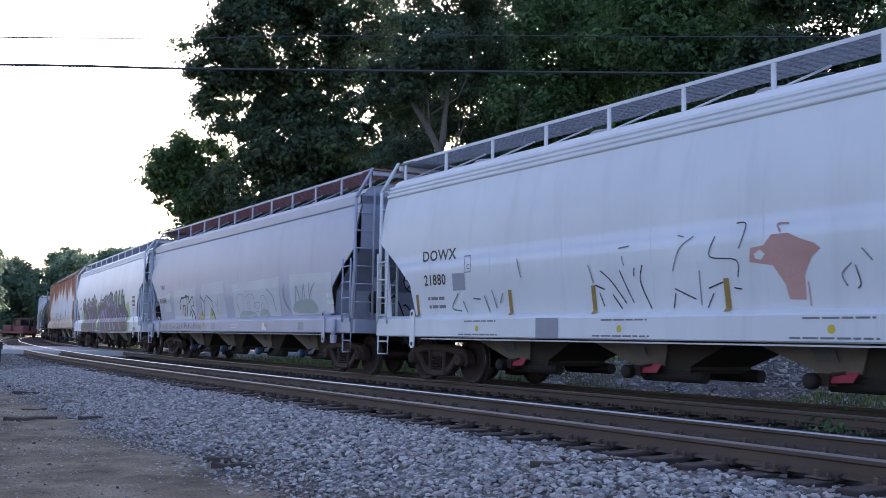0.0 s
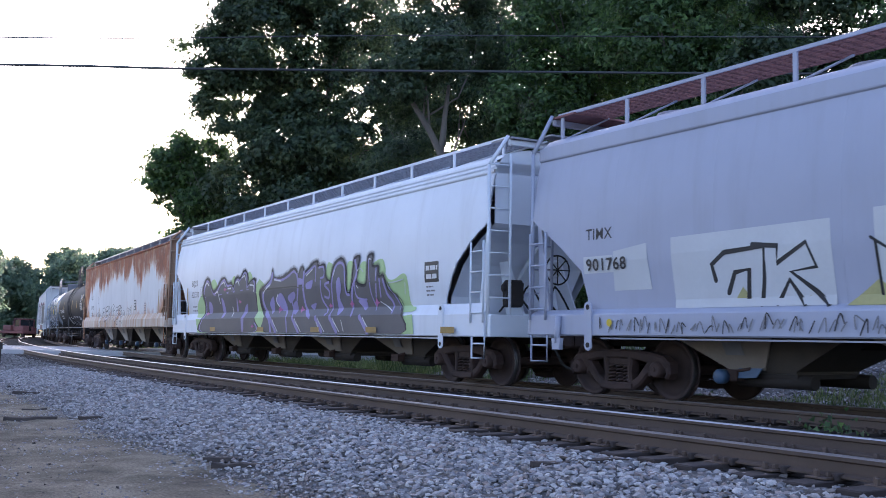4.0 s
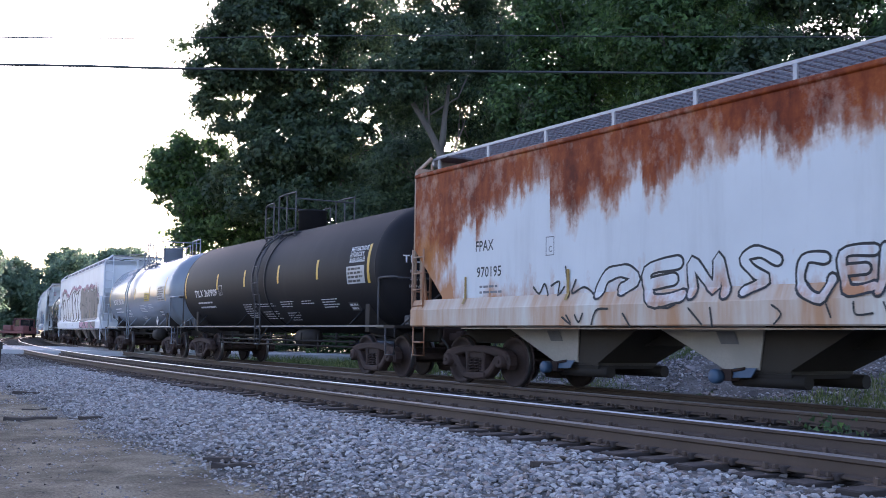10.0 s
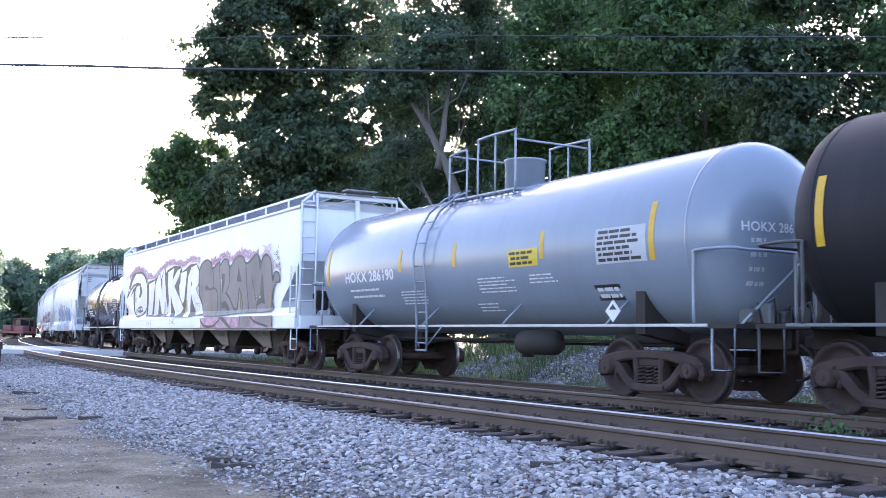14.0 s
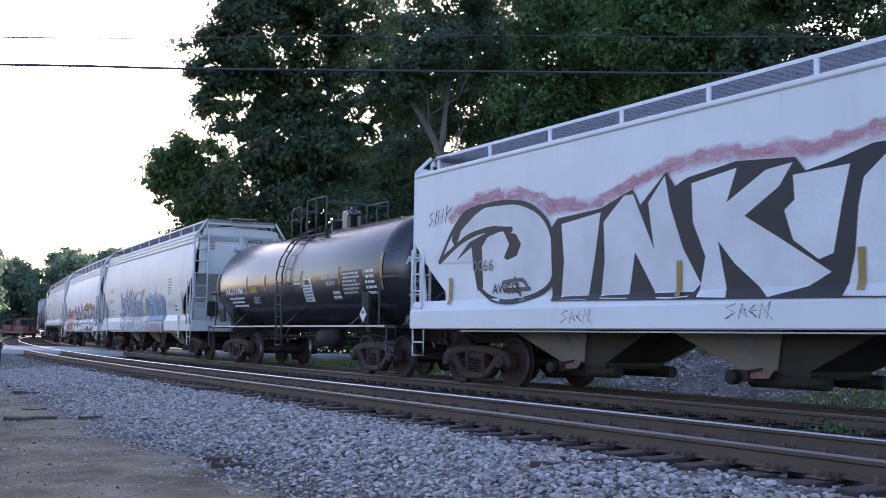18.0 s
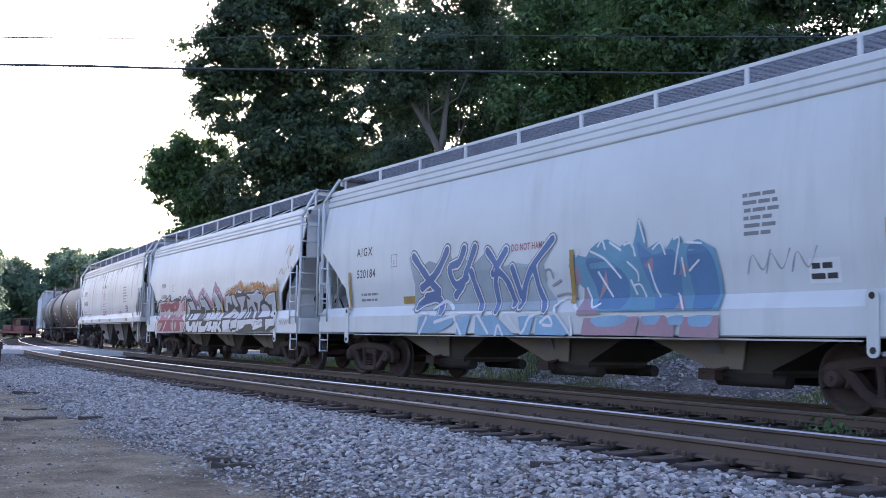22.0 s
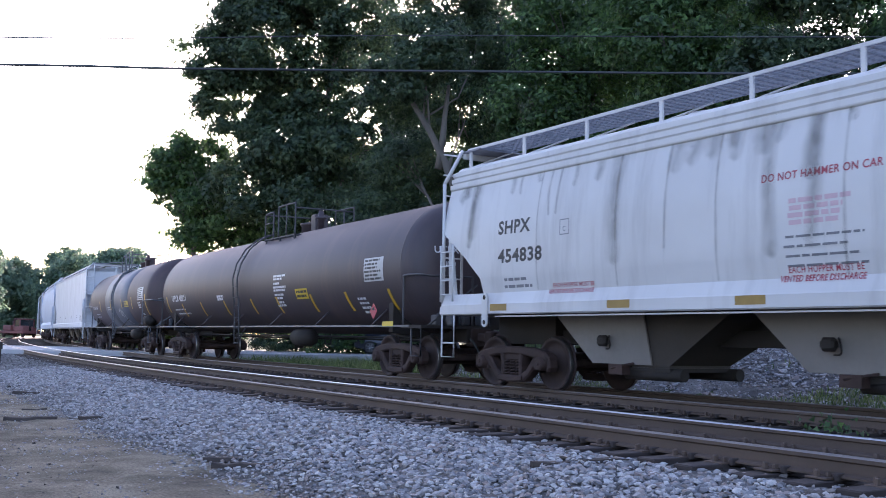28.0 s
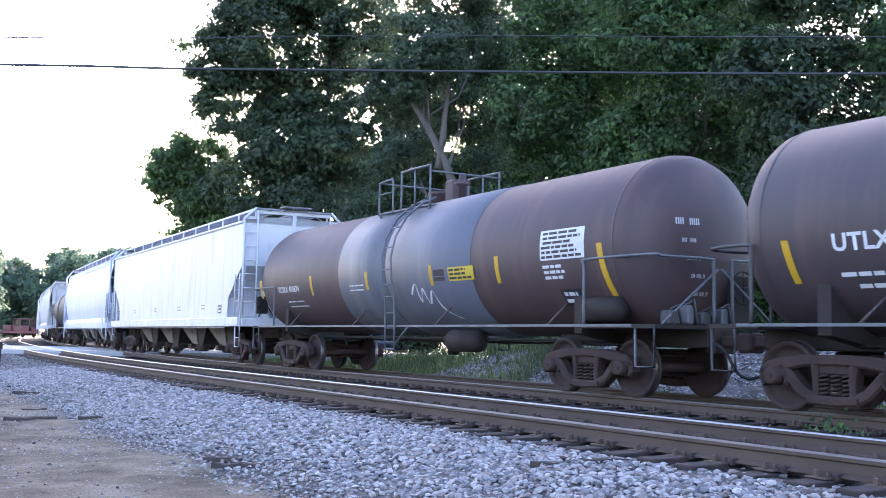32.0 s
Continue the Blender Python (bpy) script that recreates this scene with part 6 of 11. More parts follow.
def panel(car, x0, x1, z0, z1, side, ground_mat, ink, rows, seed, name="data_panel", lift=0.004):
    """A printed panel with rows of unreadable small print."""
    patch(car, name, rect(x0, x1, z0, z1), side, ground_mat, lift)
    step = (z1 - z0) / (rows + 0.4)
    bars(car, x0 + 0.03, z1 - step, (x1 - x0) * 0.93, rows, side, ink, step * 0.55, step, lift + 0.004, seed)


def diamond(car, x, y, z, r, mat):
    part("placard", Geo().prism([(x - r, z), (x, z - r), (x + r, z), (x, z + r)], y, y + 0.012), mat, car, "white diamond hazard placard")
    part("placard_symbol", Geo().prism([(x - r * 0.5, z + 0.02), (x + r * 0.5, z + 0.02), (x, z + r * 0.6)], y - 0.004, y), M["ink"], car)


G_BLACK = plain("black_spray_paint", (0.018, 0.018, 0.022), 0.55, 0, 0.3, 8, 0)
G_DARK = plain("charcoal_spray_paint", (0.095, 0.095, 0.11), 0.55, 0, 0.35, 5, 0)
G_VIOLET = plain("violet_spray_paint", (0.30, 0.26, 0.53), 0.55, 0, 0.35, 5, 0)
G_LIME = plain("lime_spray_paint", (0.46, 0.66, 0.30), 0.55, 0, 0.3, 4, 0)
G_PINKS = plain("pink_spray_paint", (0.50, 0.13, 0.32), 0.55, 0, 0.3, 6, 0)
G_ROSE = plain("rose_mist", (0.66, 0.46, 0.50), 0.6, 0, 0.25, 3, 0)
G_TAUPE = plain("taupe_spray_paint", (0.25, 0.215, 0.20), 0.6, 0, 0.55, 4, 0)
G_SILVER = plain("silver_spray_paint", (0.44, 0.45, 0.50), 0.45, 0, 0.35, 4, 0)
G_CHROME = plain("white_silver_spray_paint", (0.72, 0.73, 0.77), 0.45, 0, 0.32, 4, 0)
G_LITE = plain("light_silver_spray_paint", (0.64, 0.65, 0.69), 0.45, 0, 0.35, 4, 0)
G_BLUE = plain("blue_spray_paint", (0.10, 0.17, 0.36), 0.55, 0, 0.4, 4, 0)
G_SKY = plain("sky_blue_spray_paint", (0.24, 0.42, 0.60), 0.55, 0, 0.4, 4, 0)
G_TEAL = plain("teal_spray_paint", (0.13, 0.32, 0.46), 0.55, 0, 0.4, 4, 0)
G_RED = plain("red_spray_paint", (0.38, 0.05, 0.08), 0.55, 0, 0.4, 4, 0)
G_MAROON = plain("maroon_spray_paint", (0.36, 0.24, 0.30), 0.55, 0, 0.4, 4, 0)
G_ORANGE = plain("faded_orange_spray_paint", (0.64, 0.42, 0.27), 0.6, 0, 0.4, 3, 0)
G_SALMON = plain("faded_red_spray_paint", (0.60, 0.33, 0.29), 0.6, 0, 0.35, 3, 0)
G_GREYF = plain("faded_grey_spray_paint", (0.36, 0.37, 0.42), 0.6, 0, 0.35, 5, 0)
G_PALE = plain("pale_cover_paint", (0.60, 0.61, 0.63), 0.6, 0, 0.18, 3, 0)
SILVER_PRINT = plain("silver_panel", (0.48, 0.49, 0.52), 0.45, 0, 0.25, 10, 0)
YEL_PANEL = plain("yellow_label", (0.66, 0.47, 0.03), 0.45, 0, 0.15, 10, 0)


def mist_paint(name, col, cover=0.8):
    """Thin overspray that lets the paint below show through between its droplets."""
    m, n, l, b = material(name)
    b.inputs["Base Color"].default_value = (*col, 1)
    b.inputs["Roughness"].default_value = 0.6
    cloud, drops = noise_node(n, l, 3.5, 4, 0.65), noise_node(n, l, 55, 4, 0.7)
    k = n.new("ShaderNodeMath")
    k.operation = "MULTIPLY_ADD"
    l.new(drops.outputs[0], k.inputs[0])
    k.inputs[1].default_value = 0.6
    l.new(cloud.outputs[0], k.inputs[2])
    r = ramp_node(n, [(0.50, (0.15 * cover,) * 3), (0.95, (cover,) * 3)])
    l.new(k.outputs[0], r.inputs[0])
    thin = n.new("ShaderNodeAttribute")
    thin.attribute_name = "cover"
    f = n.new("ShaderNodeMath")
    f.operation = "MULTIPLY"
    l.new(r.outputs[0], f.inputs[0])
    l.new(thin.outputs["Fac"], f.inputs[1])
    l.new(f.outputs[0], b.inputs["Alpha"])
    return m


G_ROSEM = mist_paint("rose_overspray", (0.62, 0.32, 0.39), 0.95)
G_ORANGEM = mist_paint("orange_overspray", (0.62, 0.27, 0.08), 0.95)
G_HAZE = mist_paint("black_overspray", (0.04, 0.04, 0.055), 0.9)
G_DIRTM = mist_paint("grey_overspray", (0.12, 0.11, 0.10), 0.36)
G_ICE = plain("grey_blue_spray_paint", (0.36, 0.42, 0.47), 0.6, 0, 0.45, 4, 0)
AIRY = (G_ROSEM, G_ORANGEM, G_HAZE, G_DIRTM)
G_ROSEW = plain("pale_pink_spray_paint", (0.68, 0.52, 0.56), 0.55, 0, 0.25, 5, 0)
G_CREAM = plain("cream_spray_paint", (0.62, 0.57, 0.42), 0.55, 0, 0.2, 5, 0)
G_BLUET = plain("deep_teal_spray_paint", (0.085, 0.20, 0.38), 0.55, 0, 0.4, 3, 0)
G_MAROONL = plain("dusty_maroon_spray_paint", (0.42, 0.25, 0.30), 0.6, 0, 0.4, 3, 0)
G_FAINTY = plain("faded_yellow_spray_paint", (0.50, 0.46, 0.20), 0.6, 0, 0.4, 3, 0)
G_FAINTG = plain("faded_green_spray_paint", (0.40, 0.46, 0.44), 0.6, 0, 0.35, 3, 0)
PAINT = {"coats": 0, "step": 1.33}  # coats of paint so far on the car in hand, and the height of its sill's top


def coat():
    PAINT["coats"] += 1
    return 0.004 + 0.0003 * PAINT["coats"]


def fill(car, side, mat, pts, soft=False, label=""):
    """A sprayed area over all that was painted before it."""
    if soft:
        k = len(pts)
        ring = smooth_path([(x, 0, z) for x, z in pts[-2:] + pts + pts[:2]], 4)
        low = min(z for _, z in pts)
        pts = [(p.x, max(p.z, low)) for p in ring[8:8 + 4 * k]]
    me = bpy.data.meshes.new("graffiti")
    me.from_pydata([(x, 0, z) for x, z in pts], [], [tuple(range(len(pts)))])
    me.materials.append(mat)
    if mat in AIRY:
        me.attributes.new("cover", "FLOAT", "POINT").data.foreach_set("value", [1.0] * len(pts))
    zs = [p[1] for p in pts]
    cut_levels(me, list(np.arange(min(zs) + 0.12, max(zs) - 0.02, 0.16)) + [PAINT["step"] + 0.005, PAINT["step"] + 0.008, PAINT["step"] + 0.18])
    return part("graffiti", wrap(me, side, coat()), None, car, label)


def line(car, side, mat, w, pts, sharp=False):
    """A sprayed line with rounded ends over all that was painted before it."""
    p = [Vector((x, 0, z)) for x, z in pts]
    if len(p) > 2 and not sharp:
        p = smooth_path(p, 5)
    elif len(p) == 2:
        p = [p[0], p[0].lerp(p[1], 0.33), p[0].lerp(p[1], 0.67), p[1]]
    rings = []
    for i, q in enumerate(p):
        d = (p[min(i + 1, len(p) - 1)] - p[max(i - 1, 0)]).normalized()
        if i in (0, len(p) - 1):
            o = d * w * (-0.5 if i == 0 else 0.5)
            nrm = Vector((-d.z, 0, d.x)) * w * 0.5
            ends = [[q + o - nrm * 0.35, q + o + nrm * 0.35], [q + o * 0.6 - nrm * 0.8, q + o * 0.6 + nrm * 0.8], [q - nrm, q + nrm]]
            rings += ends if i == 0 else ends[::-1]
        else:
            nrm = Vector((-d.z, 0, d.x)) * w * 0.5 * (0.94 + 0.08 * math.sin(i * 1.3))
            rings.append([q - nrm, q + nrm])
    if mat in AIRY:
        # overspray fades out from the middle of the line
        rings = [[a, a.lerp(b, 0.5), b] for a, b in rings]
        fade = [v for i in range(len(rings)) for v in (0.0, 0.0 if i in (0, len(rings) - 1) else 1.0, 0.0)]
    me = Geo().loft(rings, closed=False).mesh("graffiti_line", mat)
    if mat in AIRY:
        me.attributes.new("cover", "FLOAT", "POINT").data.foreach_set("value", fade)
    cut_levels(me, [PAINT["step"] + 0.005, PAINT["step"] + 0.008, PAINT["step"] + 0.18])
    wrap(me, side, coat())
    for k, v in enumerate(me.vertices):
        v.co.y -= 0.0000015 * k
    return part("graffiti_line", me, None, car)


def mist(car, side, mat, w, pts, seed):
    """A soft sprayed band along the points, with a few looser dabs over it."""
    r = random.Random(seed)
    line(car, side, mat, w * 1.3, pts)
    path = smooth_path([(x, 0, z) for x, z in pts], 6)
    for a, b in zip(path[:-1:3], path[3::3]):
        o = r.uniform(-0.3, 0.6) * w
        line(car, side, mat, w * r.uniform(0.5, 1.0), [(a.x, a.z + o), ((a.x + b.x) / 2, (a.z + b.z) / 2 + o + r.uniform(-0.3, 0.3) * w), (b.x, b.z + o)])


def over(side, zt):
    """The side and the sill below it as one surface to paint on."""
    return lambda z: 1.626 if z < zt + 0.006 else side(z)


def sill(W=1.62):
    return lambda z: W


def dress_a(car, side):
    letters(car, "DOWX", -7.47, 2.36, 0.20, side, M["ink"], 0.02, 1.25)
    letters(car, "21880", -7.41, 1.89, 0.20, side, M["ink"], 0.02, 1.05)
    marks_box(car, -5.95, 2.08, side, M["ink_grey"])
    patch(car, "grey_patch", rect(-6.38, -5.95, 1.76, 2.08), side, G_GREYF, 0.004, "grey painted-out patch")
    bars(car, -7.35, 1.60, 0.95, 2, side, M["ink_grey"], 0.06, 0.16, seed=3)
    reflectors(car, side, (-7.73, -4.56, -2.34, 0.36, 3.1, 5.8), 1.28, 1.72, M["gold"], 0.10)
    fill(car, side, G_SALMON, [(0.78, 1.91), (0.81, 2.09), (1.02, 2.11), (1.15, 2.24), (1.41, 2.24), (1.58, 2.16), (1.79, 2.09), (1.88, 2.02), (1.74, 1.92), (1.62, 1.72), (1.61, 1.41), (1.36, 1.42), (1.32, 1.6), (1.15, 1.85)], label="faded red spray-painted figure")
    fill(car, side, P_DOW, [(0.86, 2.01), (0.97, 2.06), (1.04, 2), (0.97, 1.93), (0.88, 1.95)])
    line(car, side, G_SALMON, 0.031, [(1.29, 2.27), (1.26, 2.36), (1.42, 2.36)])
    line(car, side, G_SALMON, 0.024, [(1.11, 2.07), (1.16, 1.89)])
    line(car, side, G_SALMON, 0.023, [(1.66, 1.62), (1.67, 1.34)])
    line(car, side, M["ink"], 0.024, [(-2.13, 1.93), (-1.89, 1.75), (-1.62, 1.44)])
    line(car, side, M["ink"], 0.023, [(-1.7, 1.91), (-1.57, 1.65), (-1.45, 1.44)])
    line(car, side, M["ink"], 0.023, [(-1.21, 1.97), (-1.27, 1.73), (-1.09, 1.35)])
    line(car, side, M["ink"], 0.024, [(-2.28, 1.72), (-2.08, 1.65)])
    line(car, side, M["ink"], 0.024, [(-2.19, 1.59), (-2.11, 1.4)])
    line(car, side, M["ink"], 0.023, [(-1.89, 1.56), (-1.72, 1.36)])
    line(car, side, M["ink"], 0.02, [(-0.58, 1.61), (-0.21, 1.46)])
    line(car, side, M["ink"], 0.02, [(0.12, 1.52), (-0, 1.34)])
    line(car, side, M["ink"], 0.019, [(0.21, 2.28), (0.11, 2.02), (0.56, 1.95), (0.57, 1.73)])
    line(car, side, M["ink"], 0.018, [(0.6, 2.43), (0.75, 2.4), (0.62, 2.1)])
    line(car, side, M["ink"], 0.019, [(0.05, 1.6), (0.3, 1.67)])
    line(car, side, M["ink"], 0.019, [(0.5, 1.59), (0.61, 1.57)])
    line(car, side, M["ink"], 0.02, [(-0.58, 1.54), (-0.64, 1.35)])
    line(car, side, M["ink"], 0.022, [(-1.38, 1.94), (-1.4, 1.83)])
    line(car, side, M["ink"], 0.018, [(2.34, 1.79), (2.39, 1.59), (2.35, 1.53)])
    line(car, side, M["ink_grey"], 0.019, [(-0.18, 2.31), (-0.44, 2.17), (-0.6, 1.86)])
    line(car, side, M["ink_grey"], 0.019, [(-0.47, 2.35), (-0.36, 2.32)])
    line(car, side, M["ink_grey"], 0.018, [(-0.1, 1.84), (-0.11, 1.38)])
    line(car, side, M["ink_grey"], 0.02, [(-1.7, 2.25), (-1.47, 2.27)])
    line(car, side, M["ink_grey"], 0.021, [(-1.63, 2.12), (-1.6, 1.99)])
    line(car, side, M["ink_grey"], 0.018, [(2.21, 1.56), (2.15, 1.7), (2.29, 1.82)])
    line(car, side, M["ink_grey"], 0.03, [(-6.21, 1.7), (-6.44, 1.44), (-6.14, 1.38)])
    line(car, side, M["ink_grey"], 0.03, [(-6.05, 1.54), (-5.94, 1.36)])
    line(car, side, M["ink_grey"], 0.029, [(-5.7, 1.6), (-5.48, 1.58)])
    line(car, side, M["ink_grey"], 0.028, [(-5.34, 1.63), (-5.21, 1.35)])
    line(car, side, M["ink_grey"], 0.028, [(-5.09, 1.72), (-4.98, 1.42)])
    line(car, side, M["ink_grey"], 0.027, [(-4.86, 1.51), (-4.77, 1.66)])
    line(car, side, M["ink_grey"], 0.022, [(-2.41, 2.03), (-2.32, 1.77)])
    line(car, side, M["ink_grey"], 0.018, [(2.45, 1.98), (2.57, 1.84)])
    line(car, side, M["ink_grey"], 0.026, [(-4.28, 2.23), (-4.19, 1.93)])
    sl = sill()
    patch(car, "grey_patch", rect(-3.70, -3.10, 0.895, 1.225), sl, G_GREYF, 0.004)
    for x in (-5.9, -2.1, 1.6, 5.4):
        bars(car, x, 1.17, 1.1, 1, sl, M["ink_grey"], 0.025, seed=2)
        bars(car, x - 0.2, 0.93, 1.3, 1, sl, M["ink_grey"], 0.025, seed=4)
        patch(car, "yellow_dot", [(x + 0.45 + 0.055 * math.cos(t), 1.05 + 0.055 * math.sin(t)) for t in np.linspace(0, 5.9, 14)], sl, YEL_PANEL, 0.004, levels=False)


def dress_b(car, side):
    letters(car, "TIMX", -7.62, 2.42, 0.17, side, M["ink"], 0.01, 1.0)
    patch(car, "cover_patch", rect(-7.68, -6.75, 1.90, 2.16), side, G_PALE, 0.003)
    fill(car, side, G_PALE, [(-5.79, 2.33), (-3.16, 2.37), (-3.13, 1.34), (-5.76, 1.34)], label="pale grey patch painted over graffiti")
    fill(car, side, G_PALE, [(-2.58, 2.44), (-0.28, 2.48), (-0.05, 1.35), (-2.54, 1.34)], label="pale grey patch painted over graffiti")
    for p in ([(0.70, 1.36), (4.45, 1.37), (4.37, 2.40), (0.58, 2.34)], [(5.20, 1.37), (7.85, 1.40), (7.76, 2.36), (5.10, 2.42)]):
        fill(car, side, G_PALE, p, label="pale grey patch painted over graffiti")
    fill(car, side, G_PALE, [(-6.99, 2.21), (-6.28, 2.29), (-6.21, 1.62), (-7.01, 1.62)], label="pale grey patch painted over graffiti")
    fill(car, side, G_FAINTY, [(-4.74, 1.36), (-4.54, 1.6), (-4.31, 1.35)], label="faded yellow spray")
    fill(car, side, G_FAINTY, [(-4.06, 1.35), (-3.5, 1.46), (-3.18, 1.35)], label="faded yellow spray")
    fill(car, side, G_FAINTY, [(-2.99, 1.33), (-2.55, 1.63), (-2.22, 1.33)], label="faded yellow spray")
    fill(car, side, G_FAINTY, [(-1.76, 1.33), (-1.59, 1.73), (-1.24, 1.5), (-1.16, 1.34)], label="faded yellow spray")
    fill(car, side, G_FAINTG, [(1.18, 1.45), (1.52, 1.55), (2.43, 1.5), (2.43, 1.35), (1.18, 1.33)], soft=True, label="faded green spray")
    fill(car, side, G_FAINTG, [(2.88, 1.51), (3.16, 1.57), (3.5, 1.52), (3.57, 1.34), (2.88, 1.34)], soft=True, label="faded green spray")
    line(car, side, G_BLACK, 0.07, [(-4.99, 1.7), (-5.04, 1.91), (-4.81, 2.06), (-4.15, 2.1), (-4.18, 1.67), (-4.24, 1.37)], sharp=True)
    line(car, side, G_BLACK, 0.073, [(-4.46, 1.39), (-4.41, 1.82), (-4.65, 1.79), (-4.78, 1.53)], sharp=True)
    line(car, side, G_BLACK, 0.067, [(-4.33, 2.13), (-3.94, 2.09), (-3.97, 1.87), (-3.51, 2.11), (-3.38, 1.8), (-3.76, 1.76), (-3.41, 1.51), (-3.23, 1.35)], sharp=True)
    line(car, side, G_BLACK, 0.068, [(-3.58, 1.36), (-3.79, 1.66), (-3.99, 1.37)], sharp=True)
    line(car, side, G_BLACK, 0.036, [(-2.62, 2.1), (-2.24, 1.85), (-2.31, 1.33)], sharp=True)
    line(car, side, G_BLACK, 0.037, [(-2.56, 2.05), (-2.52, 1.37)], sharp=True)
    line(car, side, G_BLACK, 0.034, [(-2.24, 1.89), (-1.95, 2.08), (-1.38, 1.88), (-1.38, 1.59), (-1.13, 1.33)], sharp=True)
    line(car, side, G_BLACK, 0.033, [(-1.59, 1.73), (-1.32, 1.51), (-1.51, 1.47)], sharp=True)
    line(car, side, G_GREYF, 0.026, [(0.92, 1.88), (1.15, 2.02), (1.53, 1.96), (1.42, 1.48)])
    line(car, side, G_GREYF, 0.027, [(0.98, 1.76), (1.15, 1.51)])
    line(car, side, G_GREYF, 0.023, [(1.72, 1.93), (2.18, 2.01), (2.45, 1.84), (2.38, 1.35)])
    line(car, side, G_GREYF, 0.024, [(1.85, 1.71), (1.97, 1.8), (2.08, 1.7), (1.99, 1.57), (1.86, 1.66)])
    line(car, side, G_GREYF, 0.023, [(2.77, 1.76), (2.53, 1.75), (2.53, 1.62), (2.76, 1.58)])
    line(car, side, G_GREYF, 0.022, [(2.83, 1.61), (2.98, 1.9), (3.25, 1.93), (3.47, 1.72), (3.53, 1.34)])
    line(car, side, G_GREYF, 0.021, [(2.97, 1.64), (3.09, 1.75), (3.21, 1.65), (3.08, 1.55), (2.97, 1.62)])
    line(car, side, G_GREYF, 0.022, [(2.53, 1.52), (2.76, 1.51), (2.72, 1.38), (2.53, 1.42)])
    line(car, side, G_GREYF, 0.032, [(-1.06, 1.84), (-0.93, 1.71), (-0.8, 1.92)])
    line(car, side, G_GREYF, 0.033, [(-0.99, 1.5), (-0.9, 1.65), (-0.77, 1.49)])
    letters(car, "901768", -7.60, 1.94, 0.18, side, M["ink"], 0.02, 1.1, lift=0.02)
    line(car, side, G_GREYF, 0.05, [(4.75, 2.2), (4.7, 1.8), (5.1, 1.5)])
    line(car, side, G_GREYF, 0.05, [(5.5, 1.5), (5.6, 2.1), (5.9, 1.7), (6.1, 2.15), (6.15, 1.5)])
    line(car, side, G_GREYF, 0.05, [(6.4, 1.5), (6.45, 2.15)])
    line(car, side, G_GREYF, 0.05, [(6.8, 2.15), (6.45, 1.8), (6.9, 1.5)])
    line(car, side, G_GREYF, 0.05, [(3.5, 2.1), (3.9, 1.9), (4.1, 1.5)])
    fill(car, side, G_FAINTG, [(5.3, 1.5), (6.0, 1.42), (6.9, 1.45), (6.6, 1.75), (5.6, 1.72)], soft=True, label="faded green spray")
    panel(car, 7.43, 7.85, 1.55, 1.95, side, M["ink"], M["white_ink"], 2, 3)
    sl = sill()
    for x, mt in ((-1.2, G_GREYF), (3.3, M["white_ink"]), (5.9, G_GREYF)):
        patch(car, "grey_patch", rect(x, x + 0.35, 1.0, 1.2), sl, mt, 0.004)
    bars(car, 0.6, 1.14, 0.7, 2, sl, G_PALE, 0.03, seed=6)
    r = random.Random(8)
    for k in range(46):
        x, z = -7.2 + 0.115 * k + r.uniform(-0.05, 0.05), r.uniform(0.98, 1.06)
        line(car, sl, M["ink_grey"] if k % 3 else G_BLACK, 0.02, [(x, z), (x + r.uniform(-0.02, 0.1), z + r.uniform(0.08, 0.2)), (x + r.uniform(0.02, 0.14), z + r.uniform(-0.02, 0.12))])
    for x in (-7.0, -1.9, 3.6):
        patch(car, "yellow_dot", [(x + 0.06 * math.cos(t), 1.14 + 0.06 * math.sin(t)) for t in np.linspace(0, 5.9, 14)], sl, YEL_PANEL, 0.03, levels=False)
    for x in (-8.2, 8.2):
        part("jack_bracket", Geo().tube([(x, -1.66, 1.25), (x, -1.68, 0.82)], 0.05, 6).prism([(x - 0.09, 0.72), (x + 0.09, 0.72), (x + 0.11, 0.9), (x - 0.11, 0.9)], -1.71, -1.64), P_GRAY, car, "hanging towing bracket")


